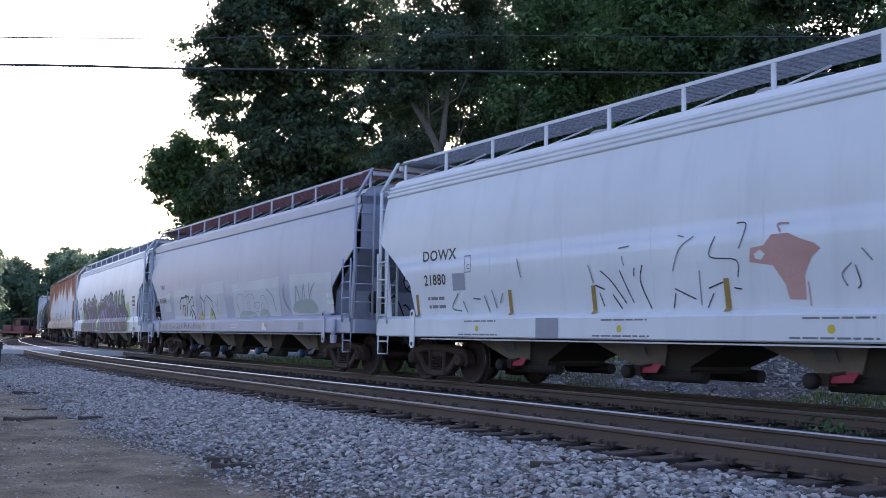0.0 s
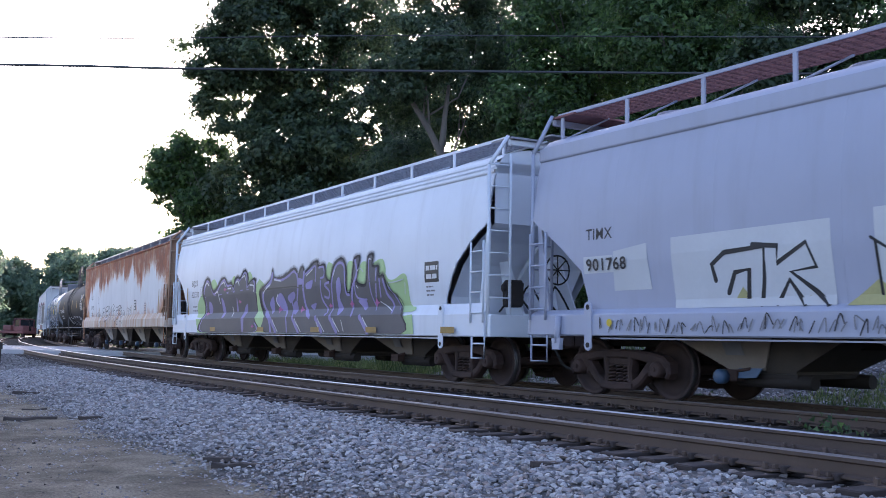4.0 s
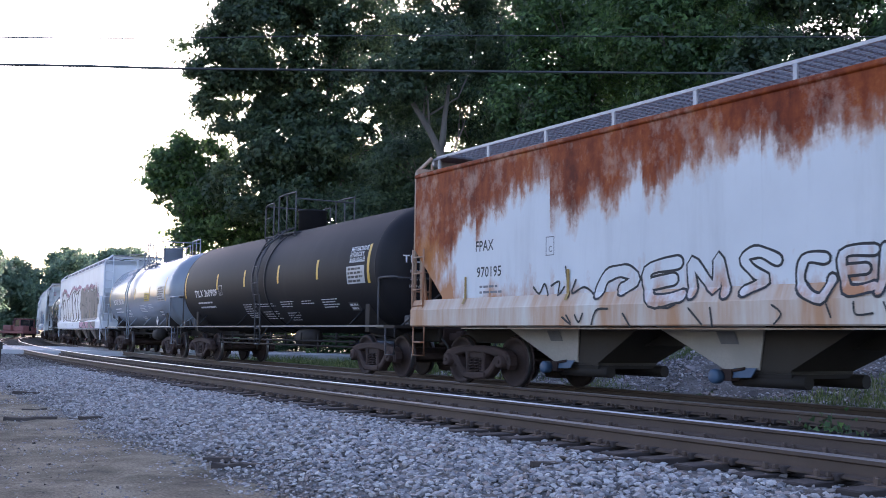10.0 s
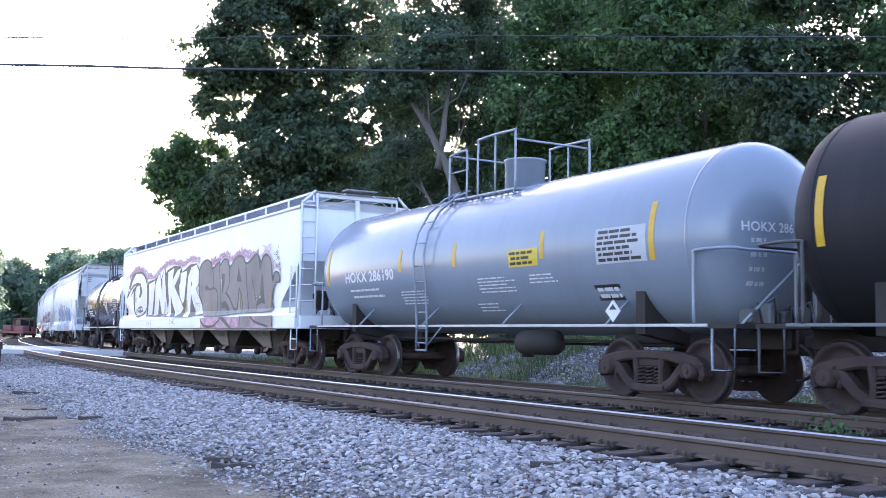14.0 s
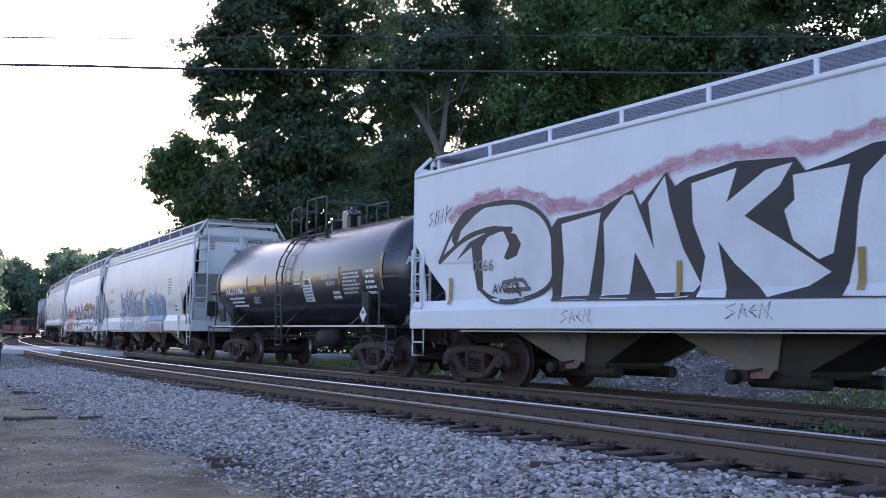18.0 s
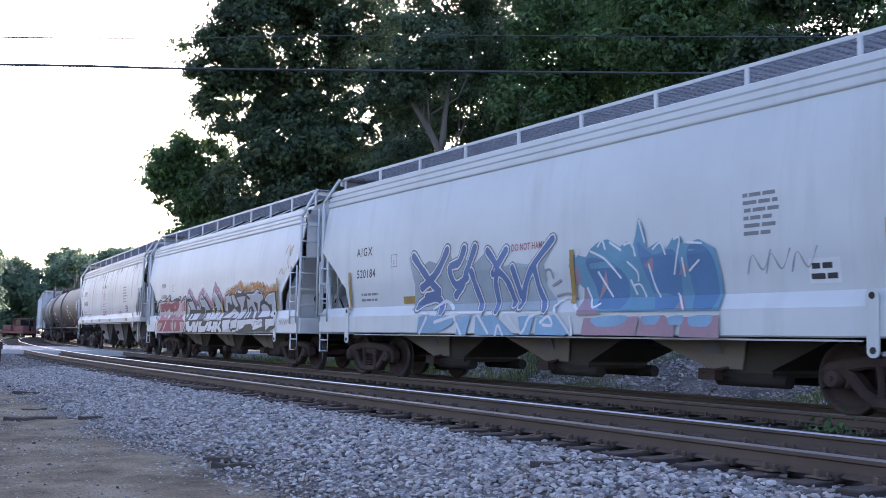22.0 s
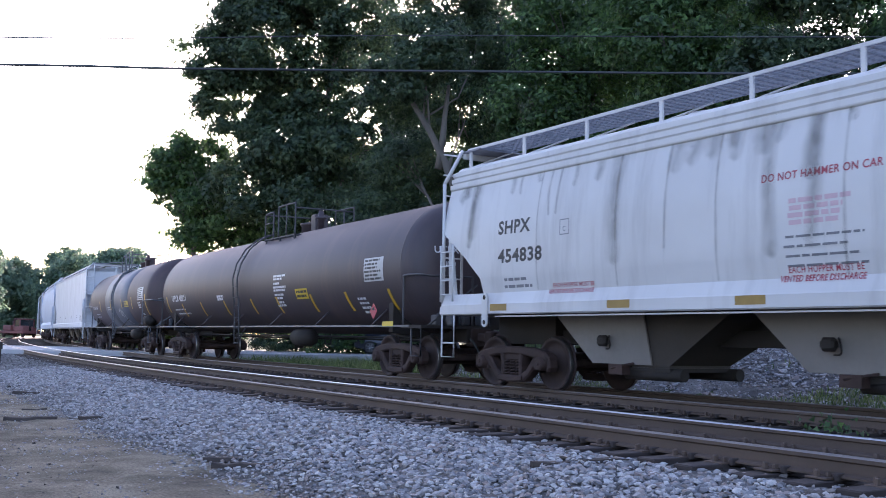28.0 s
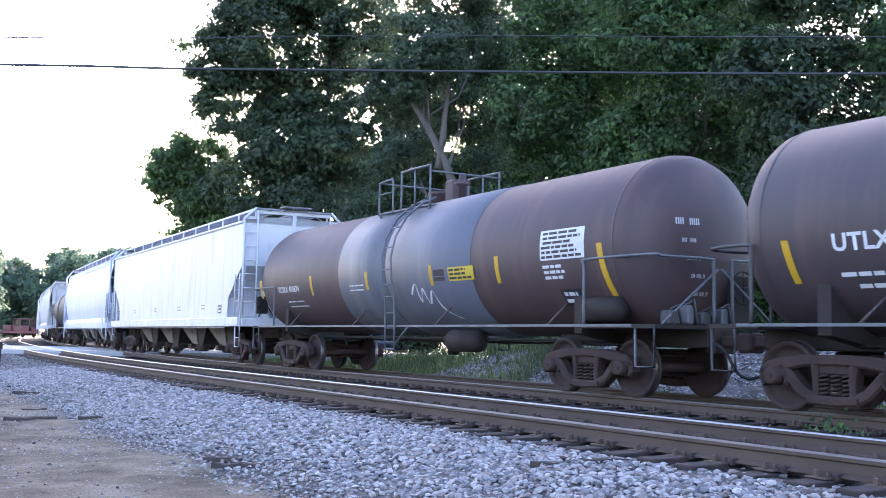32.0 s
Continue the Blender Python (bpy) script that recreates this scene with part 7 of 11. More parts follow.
def dress_c(car, side):
    letters(car, "EQUX", -7.88, 2.40, 0.19, side, M["ink"], 0.012, 0.78)
    letters(car, "621333", -7.89, 2.04, 0.18, side, M["ink"], 0.012, 0.92)
    bars(car, -7.88, 1.72, 0.9, 2, side, M["ink_grey"], 0.04, 0.13, seed=4)
    marks_box(car, -6.95, 2.05, side, M["ink_grey"])
    both = over(side, 1.33)
    fill(car, both, G_LIME, [(-7.17, 1.39), (-7.35, 1.74), (-6.9, 2.06), (-6.44, 2.11), (-6.28, 1.38)], soft=True, label="lime green sprayed background")
    fill(car, both, G_LIME, [(-6.09, 2.16), (-5.82, 2.5), (-5.48, 2.52), (-5.16, 2.16)], soft=True, label="lime green sprayed background")
    fill(car, both, G_LIME, [(-4.04, 2.32), (-3.75, 2.58), (-3.45, 2.35)], soft=True, label="lime green sprayed background")
    fill(car, both, G_LIME, [(-2.58, 2.57), (-2.36, 2.63), (-2.1, 2.34), (-2.44, 2.3)], soft=True, label="lime green sprayed background")
    fill(car, both, G_LIME, [(2.8, 2.2), (2.93, 2.57), (3.1, 2.59), (3.25, 2.49), (3.17, 2.13)], soft=True, label="lime green sprayed background")
    fill(car, both, G_LIME, [(3.93, 1.92), (4, 2.47), (4.19, 2.57), (4.36, 2.5), (4.38, 2.22), (4.16, 1.89)], soft=True, label="lime green sprayed background")
    fill(car, both, G_LIME, [(4.52, 2.09), (4.71, 2.46), (4.9, 2.52), (5.03, 2.45), (5.02, 2)], soft=True, label="lime green sprayed background")
    fill(car, both, G_LIME, [(5.33, 2.39), (5.49, 2.5), (5.81, 2.51), (5.94, 2.22), (5.64, 2.16)], soft=True, label="lime green sprayed background")
    fill(car, both, G_LIME, [(5.87, 2.26), (6.06, 2.09), (6.33, 2.07), (6.67, 2.17), (6.85, 2.13), (6.91, 1.95), (6.94, 1.61), (7.05, 1.5), (7.22, 1.48), (7.21, 1.4), (6.66, 1.38), (6.41, 1.66), (5.97, 2)], soft=True, label="lime green sprayed background")
    fill(car, both, G_LIME, [(-7.2, 1.34), (-6.05, 1.32), (-6.03, 0.91), (-6.97, 0.91)])
    fill(car, both, G_LIME, [(-1.77, 0.94), (-1.92, 2.21), (-1.62, 2.4), (-1.23, 2.25), (-1.46, 1.92), (-1.33, 1.49), (-0.86, 1.25), (-0.85, 0.94)])
    fill(car, both, G_LIME, [(6.69, 1.29), (7.21, 1.33), (7.28, 0.94), (6.69, 0.93)])
    line(car, both, G_HAZE, 0.17, [(-6.52, 1.83), (-6.72, 2.19), (-6.61, 2.46), (-6.32, 2.62), (-6.02, 2.55), (-5.78, 2.32), (-5.63, 2.21), (-5.3, 2.29), (-5.09, 2.43), (-4.88, 2.55), (-4.56, 2.57), (-4.3, 2.4), (-3.94, 2.4), (-3.79, 2.29), (-3.65, 2.48), (-3.41, 2.55), (-3.22, 2.52), (-3.08, 2.61), (-2.9, 2.7), (-2.68, 2.68), (-2.51, 2.5), (-2.49, 2.32), (-2.31, 2.39), (-1.89, 2.39)])
    fill(car, both, G_BLACK, [(-6.66, 0.92), (-6.64, 1.38), (-6.52, 1.83), (-6.72, 2.19), (-6.61, 2.46), (-6.32, 2.62), (-6.02, 2.55), (-5.78, 2.32), (-5.63, 2.21), (-5.3, 2.29), (-5.09, 2.43), (-4.88, 2.55), (-4.56, 2.57), (-4.3, 2.4), (-3.94, 2.4), (-3.79, 2.29), (-3.65, 2.48), (-3.41, 2.55), (-3.22, 2.52), (-3.08, 2.61), (-2.9, 2.7), (-2.68, 2.68), (-2.51, 2.5), (-2.49, 2.32), (-2.31, 2.39), (-1.89, 2.39), (-1.83, 1.37), (-1.75, 0.94)], soft=True, label="black outlined graffiti word")
    fill(car, both, G_VIOLET, [(-6.51, 0.92), (-6.52, 1.38), (-6.4, 1.82), (-6.6, 2.18), (-6.49, 2.41), (-6.29, 2.55), (-6.08, 2.49), (-5.83, 2.25), (-5.6, 2.13), (-5.27, 2.22), (-5.03, 2.37), (-4.82, 2.48), (-4.58, 2.51), (-4.34, 2.35), (-3.99, 2.33), (-3.76, 2.22), (-3.58, 2.43), (-3.39, 2.49), (-3.22, 2.45), (-3.01, 2.57), (-2.88, 2.64), (-2.7, 2.63), (-2.6, 2.49), (-2.57, 2.24), (-2.35, 2.32), (-1.97, 2.33), (-1.94, 1.37), (-1.83, 0.94)], soft=True)
    fill(car, both, G_DARK, [(-6.43, 0.92), (-6.44, 1.38), (-6.33, 1.75), (-6.52, 2.11), (-6.41, 2.34), (-6.22, 2.48), (-6.02, 2.42), (-5.78, 2.18), (-5.55, 2.06), (-5.24, 2.15), (-5.0, 2.3), (-4.8, 2.41), (-4.57, 2.44), (-4.34, 2.28), (-4.0, 2.26), (-3.78, 2.15), (-3.6, 2.36), (-3.42, 2.42), (-3.26, 2.38), (-3.05, 2.5), (-2.93, 2.57), (-2.76, 2.56), (-2.66, 2.42), (-2.63, 2.17), (-2.42, 2.25), (-2.05, 2.26), (-2.02, 1.37), (-1.92, 0.94)], soft=True)
    fill(car, both, G_DARK, [(-6.18, 0.93), (-6.29, 1.43), (-6.22, 1.84), (-6.48, 2.18), (-6.37, 2.38), (-6.22, 2.47), (-6.04, 2.39), (-5.8, 2.13), (-5.48, 1.97), (-5.33, 1.69), (-5.37, 1.44), (-5.59, 1.37), (-5.54, 0.93)], soft=True, label="charcoal graffiti letter edged in violet")
    fill(car, both, G_DARK, [(-5.34, 2.07), (-5.18, 2.16), (-5.01, 2), (-4.86, 1.62), (-4.72, 1.4), (-4.64, 0.93), (-5.15, 0.93), (-5.12, 1.38), (-5.28, 1.82)], soft=True, label="charcoal graffiti letter edged in violet")
    fill(car, both, G_DARK, [(-4.89, 2.32), (-4.71, 2.44), (-4.5, 2.4), (-4.33, 2.03), (-4.16, 1.61), (-3.95, 1.35), (-3.9, 0.94), (-4.31, 0.94), (-4.35, 1.37), (-4.63, 1.8)], soft=True, label="charcoal graffiti letter edged in violet")
    fill(car, both, G_DARK, [(-4.21, 2.22), (-3.94, 2.28), (-3.81, 2.13), (-3.74, 1.66), (-3.58, 1.4), (-3.51, 0.94), (-3.75, 0.94), (-3.8, 1.4), (-4.06, 1.66)], soft=True, label="charcoal graffiti letter edged in violet")
    fill(car, both, G_DARK, [(-3.6, 2.33), (-3.43, 2.43), (-3.24, 2.38), (-3.13, 1.99), (-3.19, 1.59), (-2.93, 1.41), (-2.83, 0.94), (-3.41, 0.94), (-3.49, 1.42), (-3.67, 1.77)], soft=True, label="charcoal graffiti letter edged in violet")
    fill(car, both, G_DARK, [(-3.03, 2.44), (-2.88, 2.58), (-2.72, 2.57), (-2.66, 2.31), (-2.61, 2.02), (-2.41, 2), (-2.42, 2.29), (-2.03, 2.27), (-1.85, 0.95), (-2.63, 0.94), (-2.55, 1.63), (-2.73, 1.65), (-3.04, 1.47), (-3.14, 1.58), (-2.92, 1.98)], soft=True, label="charcoal graffiti letter edged in violet")
    fill(car, both, G_VIOLET, [(-6.07, 1.86), (-5.84, 1.81), (-5.74, 1.64), (-5.88, 1.5), (-6.11, 1.52)], soft=True)
    fill(car, both, G_VIOLET, [(-4.88, 1.93), (-4.66, 1.86), (-4.51, 1.43), (-4.69, 1.36)], soft=True)
    fill(car, both, G_VIOLET, [(-3.56, 1.53), (-3.48, 1.94), (-3.4, 1.53)], soft=True)
    fill(car, both, G_VIOLET, [(-2.93, 1.52), (-2.6, 1.74), (-2.68, 1.35), (-2.67, 0.96), (-2.81, 0.95)], soft=True)
    line(car, both, G_CHROME, 0.054, [(-6.46, 2.39), (-6.28, 2.46), (-6.07, 2.37)])
    line(car, both, G_CHROME, 0.048, [(-4.84, 2.38), (-4.63, 2.42), (-4.5, 2.31)])
    line(car, both, G_CHROME, 0.047, [(-4.26, 2.22), (-3.98, 2.22)])
    line(car, both, G_CHROME, 0.045, [(-3.55, 2.37), (-3.38, 2.41), (-3.26, 2.29)])
    line(car, both, G_CHROME, 0.043, [(-2.99, 2.5), (-2.83, 2.54), (-2.71, 2.42)])
    line(car, both, G_CHROME, 0.04, [(-2.35, 2.26), (-2.05, 2.23), (-2.04, 2.08)])
    line(car, both, G_CHROME, 0.05, [(-5.4, 2.11), (-5.18, 2.14), (-5, 1.81)])
    line(car, both, G_CHROME, 0.045, [(-3.89, 1.66), (-3.78, 1.4)])
    line(car, both, G_HAZE, 0.17, [(-1.47, 1.54), (-1.58, 1.97), (-1.45, 2.14), (-1.11, 2.24), (-0.77, 2.37), (-0.62, 2.63), (-0.49, 2.41), (0, 2.4), (0.43, 2.48), (0.85, 2.59), (1.08, 2.51), (1.16, 2.38), (1.27, 2.54), (1.45, 2.6), (1.58, 2.46), (1.74, 2.51), (2.08, 2.66), (2.39, 2.68), (2.44, 2.57), (2.79, 2.58), (2.87, 2.3), (3.11, 2.18), (3.19, 2.36), (3.32, 2.57), (3.6, 2.67), (3.86, 2.63), (4.01, 2.39), (4.03, 1.89), (4.22, 1.97), (4.34, 2.42), (4.4, 2.63), (4.7, 2.66), (4.61, 2.32), (4.57, 2.1), (4.98, 2.04), (5.05, 2.44), (5.1, 2.65), (5.37, 2.66), (5.34, 2.43), (5.63, 2.39), (5.64, 2.19), (5.87, 2.18), (6.06, 1.88), (6.41, 1.71)])
    fill(car, both, G_BLACK, [(-0.97, 0.94), (-1.03, 1.32), (-1.47, 1.54), (-1.58, 1.97), (-1.45, 2.14), (-1.11, 2.24), (-0.77, 2.37), (-0.62, 2.63), (-0.49, 2.41), (0, 2.4), (0.43, 2.48), (0.85, 2.59), (1.08, 2.51), (1.16, 2.38), (1.27, 2.54), (1.45, 2.6), (1.58, 2.46), (1.74, 2.51), (2.08, 2.66), (2.39, 2.68), (2.44, 2.57), (2.79, 2.58), (2.87, 2.3), (3.11, 2.18), (3.19, 2.36), (3.32, 2.57), (3.6, 2.67), (3.86, 2.63), (4.01, 2.39), (4.03, 1.89), (4.22, 1.97), (4.34, 2.42), (4.4, 2.63), (4.7, 2.66), (4.61, 2.32), (4.57, 2.1), (4.98, 2.04), (5.05, 2.44), (5.1, 2.65), (5.37, 2.66), (5.34, 2.43), (5.63, 2.39), (5.64, 2.19), (5.87, 2.18), (6.06, 1.88), (6.41, 1.71), (6.66, 1.47), (6.76, 1.37), (6.76, 0.93), (3.4, 0.93)], soft=True, label="black outlined graffiti word")
    fill(car, both, G_DARK, [(-0.85, 0.94), (-1.09, 1.36), (-1.37, 1.58), (-1.48, 1.95), (-1.34, 2.09), (-1.03, 2.18), (-0.69, 2.32), (-0.58, 2.51), (-0.45, 2.36), (0, 2.34), (0.47, 2.42), (0.85, 2.53), (1.01, 2.47), (1.14, 2.3), (1.3, 2.48), (1.45, 2.55), (1.53, 2.41), (1.76, 2.46), (2.11, 2.61), (2.33, 2.63), (2.36, 2.52), (2.73, 2.54), (2.8, 2.27), (3.11, 2.09), (3.24, 2.32), (3.37, 2.52), (3.63, 2.62), (3.83, 2.58), (3.95, 2.37), (3.97, 1.83), (4.25, 1.92), (4.4, 2.4), (4.44, 2.58), (4.64, 2.61), (4.57, 2.33), (4.5, 2.05), (5.02, 1.98), (5.1, 2.44), (5.15, 2.6), (5.32, 2.62), (5.29, 2.38), (5.58, 2.35), (5.59, 2.14), (5.84, 2.14), (6.03, 1.86), (6.38, 1.68), (6.61, 1.45), (6.71, 1.34), (6.71, 0.93), (3.4, 0.93)], soft=True, label="charcoal graffiti letters edged in violet")
    line(car, both, G_VIOLET, 0.122, [(-0.62, 2.49), (-0.76, 2.27), (-1.22, 2.06), (-1.34, 1.79), (-1.09, 1.49), (-0.71, 1.31), (-0.55, 0.97)])
    line(car, both, G_VIOLET, 0.068, [(-0.48, 2.35), (0, 2.3), (0.47, 2.38), (0.85, 2.49), (1.06, 2.4)])
    line(car, both, G_VIOLET, 0.088, [(1.08, 2.4), (1.16, 2.11), (1.05, 1.78)])
    line(car, both, G_VIOLET, 0.11, [(1.53, 2.43), (1.49, 2), (1.61, 1.55), (2.01, 1.32)])
    line(car, both, G_VIOLET, 0.058, [(1.64, 2.39), (2.05, 2.52), (2.25, 2.53), (2.25, 2.19)])
    line(car, both, G_VIOLET, 0.055, [(2.45, 2.51), (2.72, 2.5), (2.75, 2.29), (2.56, 2.25)])
    line(car, both, G_VIOLET, 0.065, [(3.04, 2.13), (2.8, 2.08), (3.04, 1.93), (2.99, 1.77), (2.77, 1.8)])
    line(car, both, G_VIOLET, 0.07, [(3.2, 1.34), (3.2, 2), (3.31, 2.37), (3.55, 2.55), (3.83, 2.51), (3.91, 2.29), (3.96, 1.87), (4.11, 1.81)])
    line(car, both, G_VIOLET, 0.087, [(4.46, 2.56), (4.54, 2.27), (4.31, 1.94), (4.26, 1.61), (4.38, 1.34)])
    line(car, both, G_VIOLET, 0.054, [(4.43, 2.06), (4.48, 1.78), (4.75, 1.69), (5, 1.68)])
    line(car, both, G_VIOLET, 0.044, [(5.13, 2.53), (5.21, 1.9), (5.32, 1.67), (5.5, 1.45)])
    line(car, both, G_VIOLET, 0.059, [(5.51, 2.33), (5.47, 1.74)])
    line(car, both, G_VIOLET, 0.059, [(5.66, 2.1), (5.68, 1.73)])
    line(car, both, G_VIOLET, 0.071, [(5.83, 2.08), (5.97, 1.79), (6.22, 1.6), (6.3, 1.39)])
    line(car, both, G_VIOLET, 0.031, [(6.08, 1.91), (6.41, 1.67), (6.61, 1.45)])
    line(car, both, G_VIOLET, 0.079, [(0.01, 1.87), (0.23, 1.61), (0.5, 1.36), (0.6, 0.97)])
    line(car, both, G_VIOLET, 0.077, [(0.66, 1.84), (0.78, 1.55), (0.93, 1.34)])
    line(car, both, G_VIOLET, 0.064, [(2.57, 2.17), (2.61, 1.77), (2.97, 1.46), (2.91, 1.37)])
    fill(car, both, G_VIOLET, [(-0.85, 1.69), (-0.53, 1.89), (-0.56, 1.43)], soft=True)
    fill(car, both, G_VIOLET, [(-0.38, 1.83), (0.01, 1.97), (0.29, 1.74), (0.37, 1.54), (0.06, 1.5), (-0.23, 1.67)], soft=True)
    fill(car, both, G_VIOLET, [(0.45, 1.85), (0.86, 1.98), (0.96, 1.85), (0.63, 1.69)], soft=True)
    fill(car, both, G_VIOLET, [(0.73, 1.58), (1.05, 1.75), (1.09, 1.39)], soft=True)
    fill(car, both, G_VIOLET, [(1.7, 2.15), (2.09, 2.22), (2.02, 2.03), (1.73, 2.01)], soft=True)
    fill(car, both, G_VIOLET, [(1.91, 1.6), (2.25, 1.66), (2.11, 1.5)], soft=True)
    fill(car, both, G_VIOLET, [(3.47, 2.09), (3.64, 2.23), (3.74, 1.97), (3.61, 1.75), (3.81, 1.48), (3.66, 1.35), (3.49, 1.57)], soft=True)
    fill(car, both, G_VIOLET, [(4.58, 1.66), (5, 1.64), (4.99, 1.44)], soft=True)
    fill(car, both, G_VIOLET, [(1.17, 2.3), (1.49, 2.26), (1.43, 2.14), (1.18, 2.15)], soft=True)
    line(car, both, G_VIOLET, 0.12, [(-0.58, 1.3), (-0.43, 1.18), (-0.18, 0.96)])
    line(car, both, G_CHROME, 0.03, [(-0.43, 1.29), (-0.31, 1.18), (-0.03, 0.97)])
    line(car, both, G_VIOLET, 0.12, [(0.97, 1.3), (1.11, 1.18), (1.36, 0.96)])
    line(car, both, G_CHROME, 0.03, [(1.11, 1.29), (1.24, 1.18), (1.52, 0.97)])
    line(car, both, G_VIOLET, 0.12, [(2.41, 1.3), (2.56, 1.18), (2.81, 0.96)])
    line(car, both, G_CHROME, 0.03, [(2.56, 1.29), (2.68, 1.18), (2.96, 0.97)])
    line(car, both, G_VIOLET, 0.12, [(3.25, 1.3), (3.40, 1.18), (3.65, 0.96)])
    line(car, both, G_CHROME, 0.03, [(3.40, 1.29), (3.52, 1.18), (3.80, 0.97)])
    line(car, both, G_VIOLET, 0.12, [(4.84, 1.3), (4.99, 1.18), (5.24, 0.96)])
    line(car, both, G_CHROME, 0.03, [(4.99, 1.29), (5.11, 1.18), (5.39, 0.97)])
    line(car, both, G_CHROME, 0.037, [(-1.26, 2), (-1.03, 2.12), (-0.76, 2.21)])
    line(car, both, G_CHROME, 0.035, [(-0.45, 2.33), (0.01, 2.28)])
    line(car, both, G_CHROME, 0.029, [(1.71, 2.34), (2.08, 2.48)])
    line(car, both, G_CHROME, 0.026, [(3.29, 2.25), (3.39, 2.4)])
    line(car, both, G_CHROME, 0.023, [(4.54, 2), (4.63, 1.94)])
    line(car, both, G_CHROME, 0.022, [(5.17, 2.56), (5.27, 2.55)])
    line(car, both, G_CHROME, 0.024, [(3.89, 1.23), (4.03, 0.99)])
    line(car, both, G_CHROME, 0.022, [(5.53, 2.29), (5.52, 2.18)])
    line(car, both, G_CHROME, 0.035, [(-0.2, 1.93), (-0.34, 1.76), (-0.07, 1.57)])
    line(car, both, G_CHROME, 0.027, [(2.49, 1.2), (2.69, 0.98)])
    line(car, both, G_CHROME, 0.02, [(5.67, 1.62), (6.28, 1.42)])
    fill(car, both, G_PINKS, [(-6.0, 1.49), (-6.14, 1.47), (-6.2, 1.43), (-6.27, 1.47), (-6.35, 1.5), (-6.27, 1.52), (-6.21, 1.56), (-6.12, 1.52)], soft=True)
    fill(car, both, G_PINKS, [(-4.29, 2.19), (-4.41, 2.17), (-4.46, 2.13), (-4.53, 2.18), (-4.6, 2.2), (-4.53, 2.22), (-4.47, 2.26), (-4.4, 2.22)], soft=True)
    fill(car, both, G_PINKS, [(-3.03, 1.8), (-3.15, 1.78), (-3.19, 1.74), (-3.24, 1.79), (-3.31, 1.81), (-3.25, 1.82), (-3.2, 1.86), (-3.13, 1.83)], soft=True)
    fill(car, both, G_PINKS, [(0.11, 1.54), (-0.04, 1.5), (-0.1, 1.45), (-0.17, 1.51), (-0.26, 1.54), (-0.18, 1.57), (-0.11, 1.64), (-0.02, 1.57)], soft=True)
    fill(car, both, G_PINKS, [(1.57, 1.5), (1.44, 1.48), (1.39, 1.43), (1.33, 1.48), (1.25, 1.51), (1.32, 1.54), (1.39, 1.6), (1.46, 1.54)], soft=True)
    fill(car, both, G_PINKS, [(3.22, 1.57), (3.12, 1.55), (3.09, 1.51), (3.05, 1.55), (2.99, 1.58), (3.05, 1.6), (3.09, 1.64), (3.14, 1.6)], soft=True)
    fill(car, both, G_PINKS, [(4.39, 1.59), (4.29, 1.57), (4.25, 1.52), (4.2, 1.58), (4.14, 1.6), (4.2, 1.62), (4.25, 1.68), (4.3, 1.63)], soft=True)
    fill(car, both, G_PINKS, [(5.65, 1.6), (5.54, 1.57), (5.5, 1.51), (5.45, 1.58), (5.39, 1.61), (5.45, 1.63), (5.5, 1.7), (5.56, 1.63)], soft=True)
    fill(car, both, G_PINKS, [(-1.75, 1.1), (-1.85, 1.08), (-1.9, 1.04), (-1.94, 1.08), (-2.0, 1.1), (-1.94, 1.12), (-1.9, 1.16), (-1.84, 1.12)], soft=True)
    line(car, both, G_BLACK, 0.023, [(6.05, 2.04), (6.2, 1.85), (6.33, 1.77), (6.43, 1.75), (6.62, 1.62), (6.78, 1.4)])
    line(car, both, G_BLACK, 0.047, [(-1.54, 2.03), (-1.49, 1.66), (-1.19, 1.44)])
    line(car, both, G_PALE, 0.024, [(6.11, 2.01), (6.37, 2.01), (6.75, 2.05)])
    line(car, both, G_PALE, 0.022, [(6.83, 1.98), (6.8, 1.75)])
    line(car, both, G_PALE, 0.028, [(4.6, 2.32), (4.74, 2.38), (4.9, 2.3)])
    sl = sill()
    for x in (-5.6, -1.5, 2.2, 5.2, 8.4):
        patch(car, "reflector_strip", rect(x, x + 0.5, 0.96, 1.08), sl, M["gold"], 0.05, levels=False)
    panel(car, 7.6, 8.15, 1.95, 2.35, side, M["ink"], M["white_ink"], 2, 5)
    bars(car, 7.6, 1.85, 0.4, 3, side, M["ink_grey"], 0.03, 0.08, seed=9)
    reflectors(car, side, (-8.26,), 1.47, 2.36, M["gold"], 0.085)


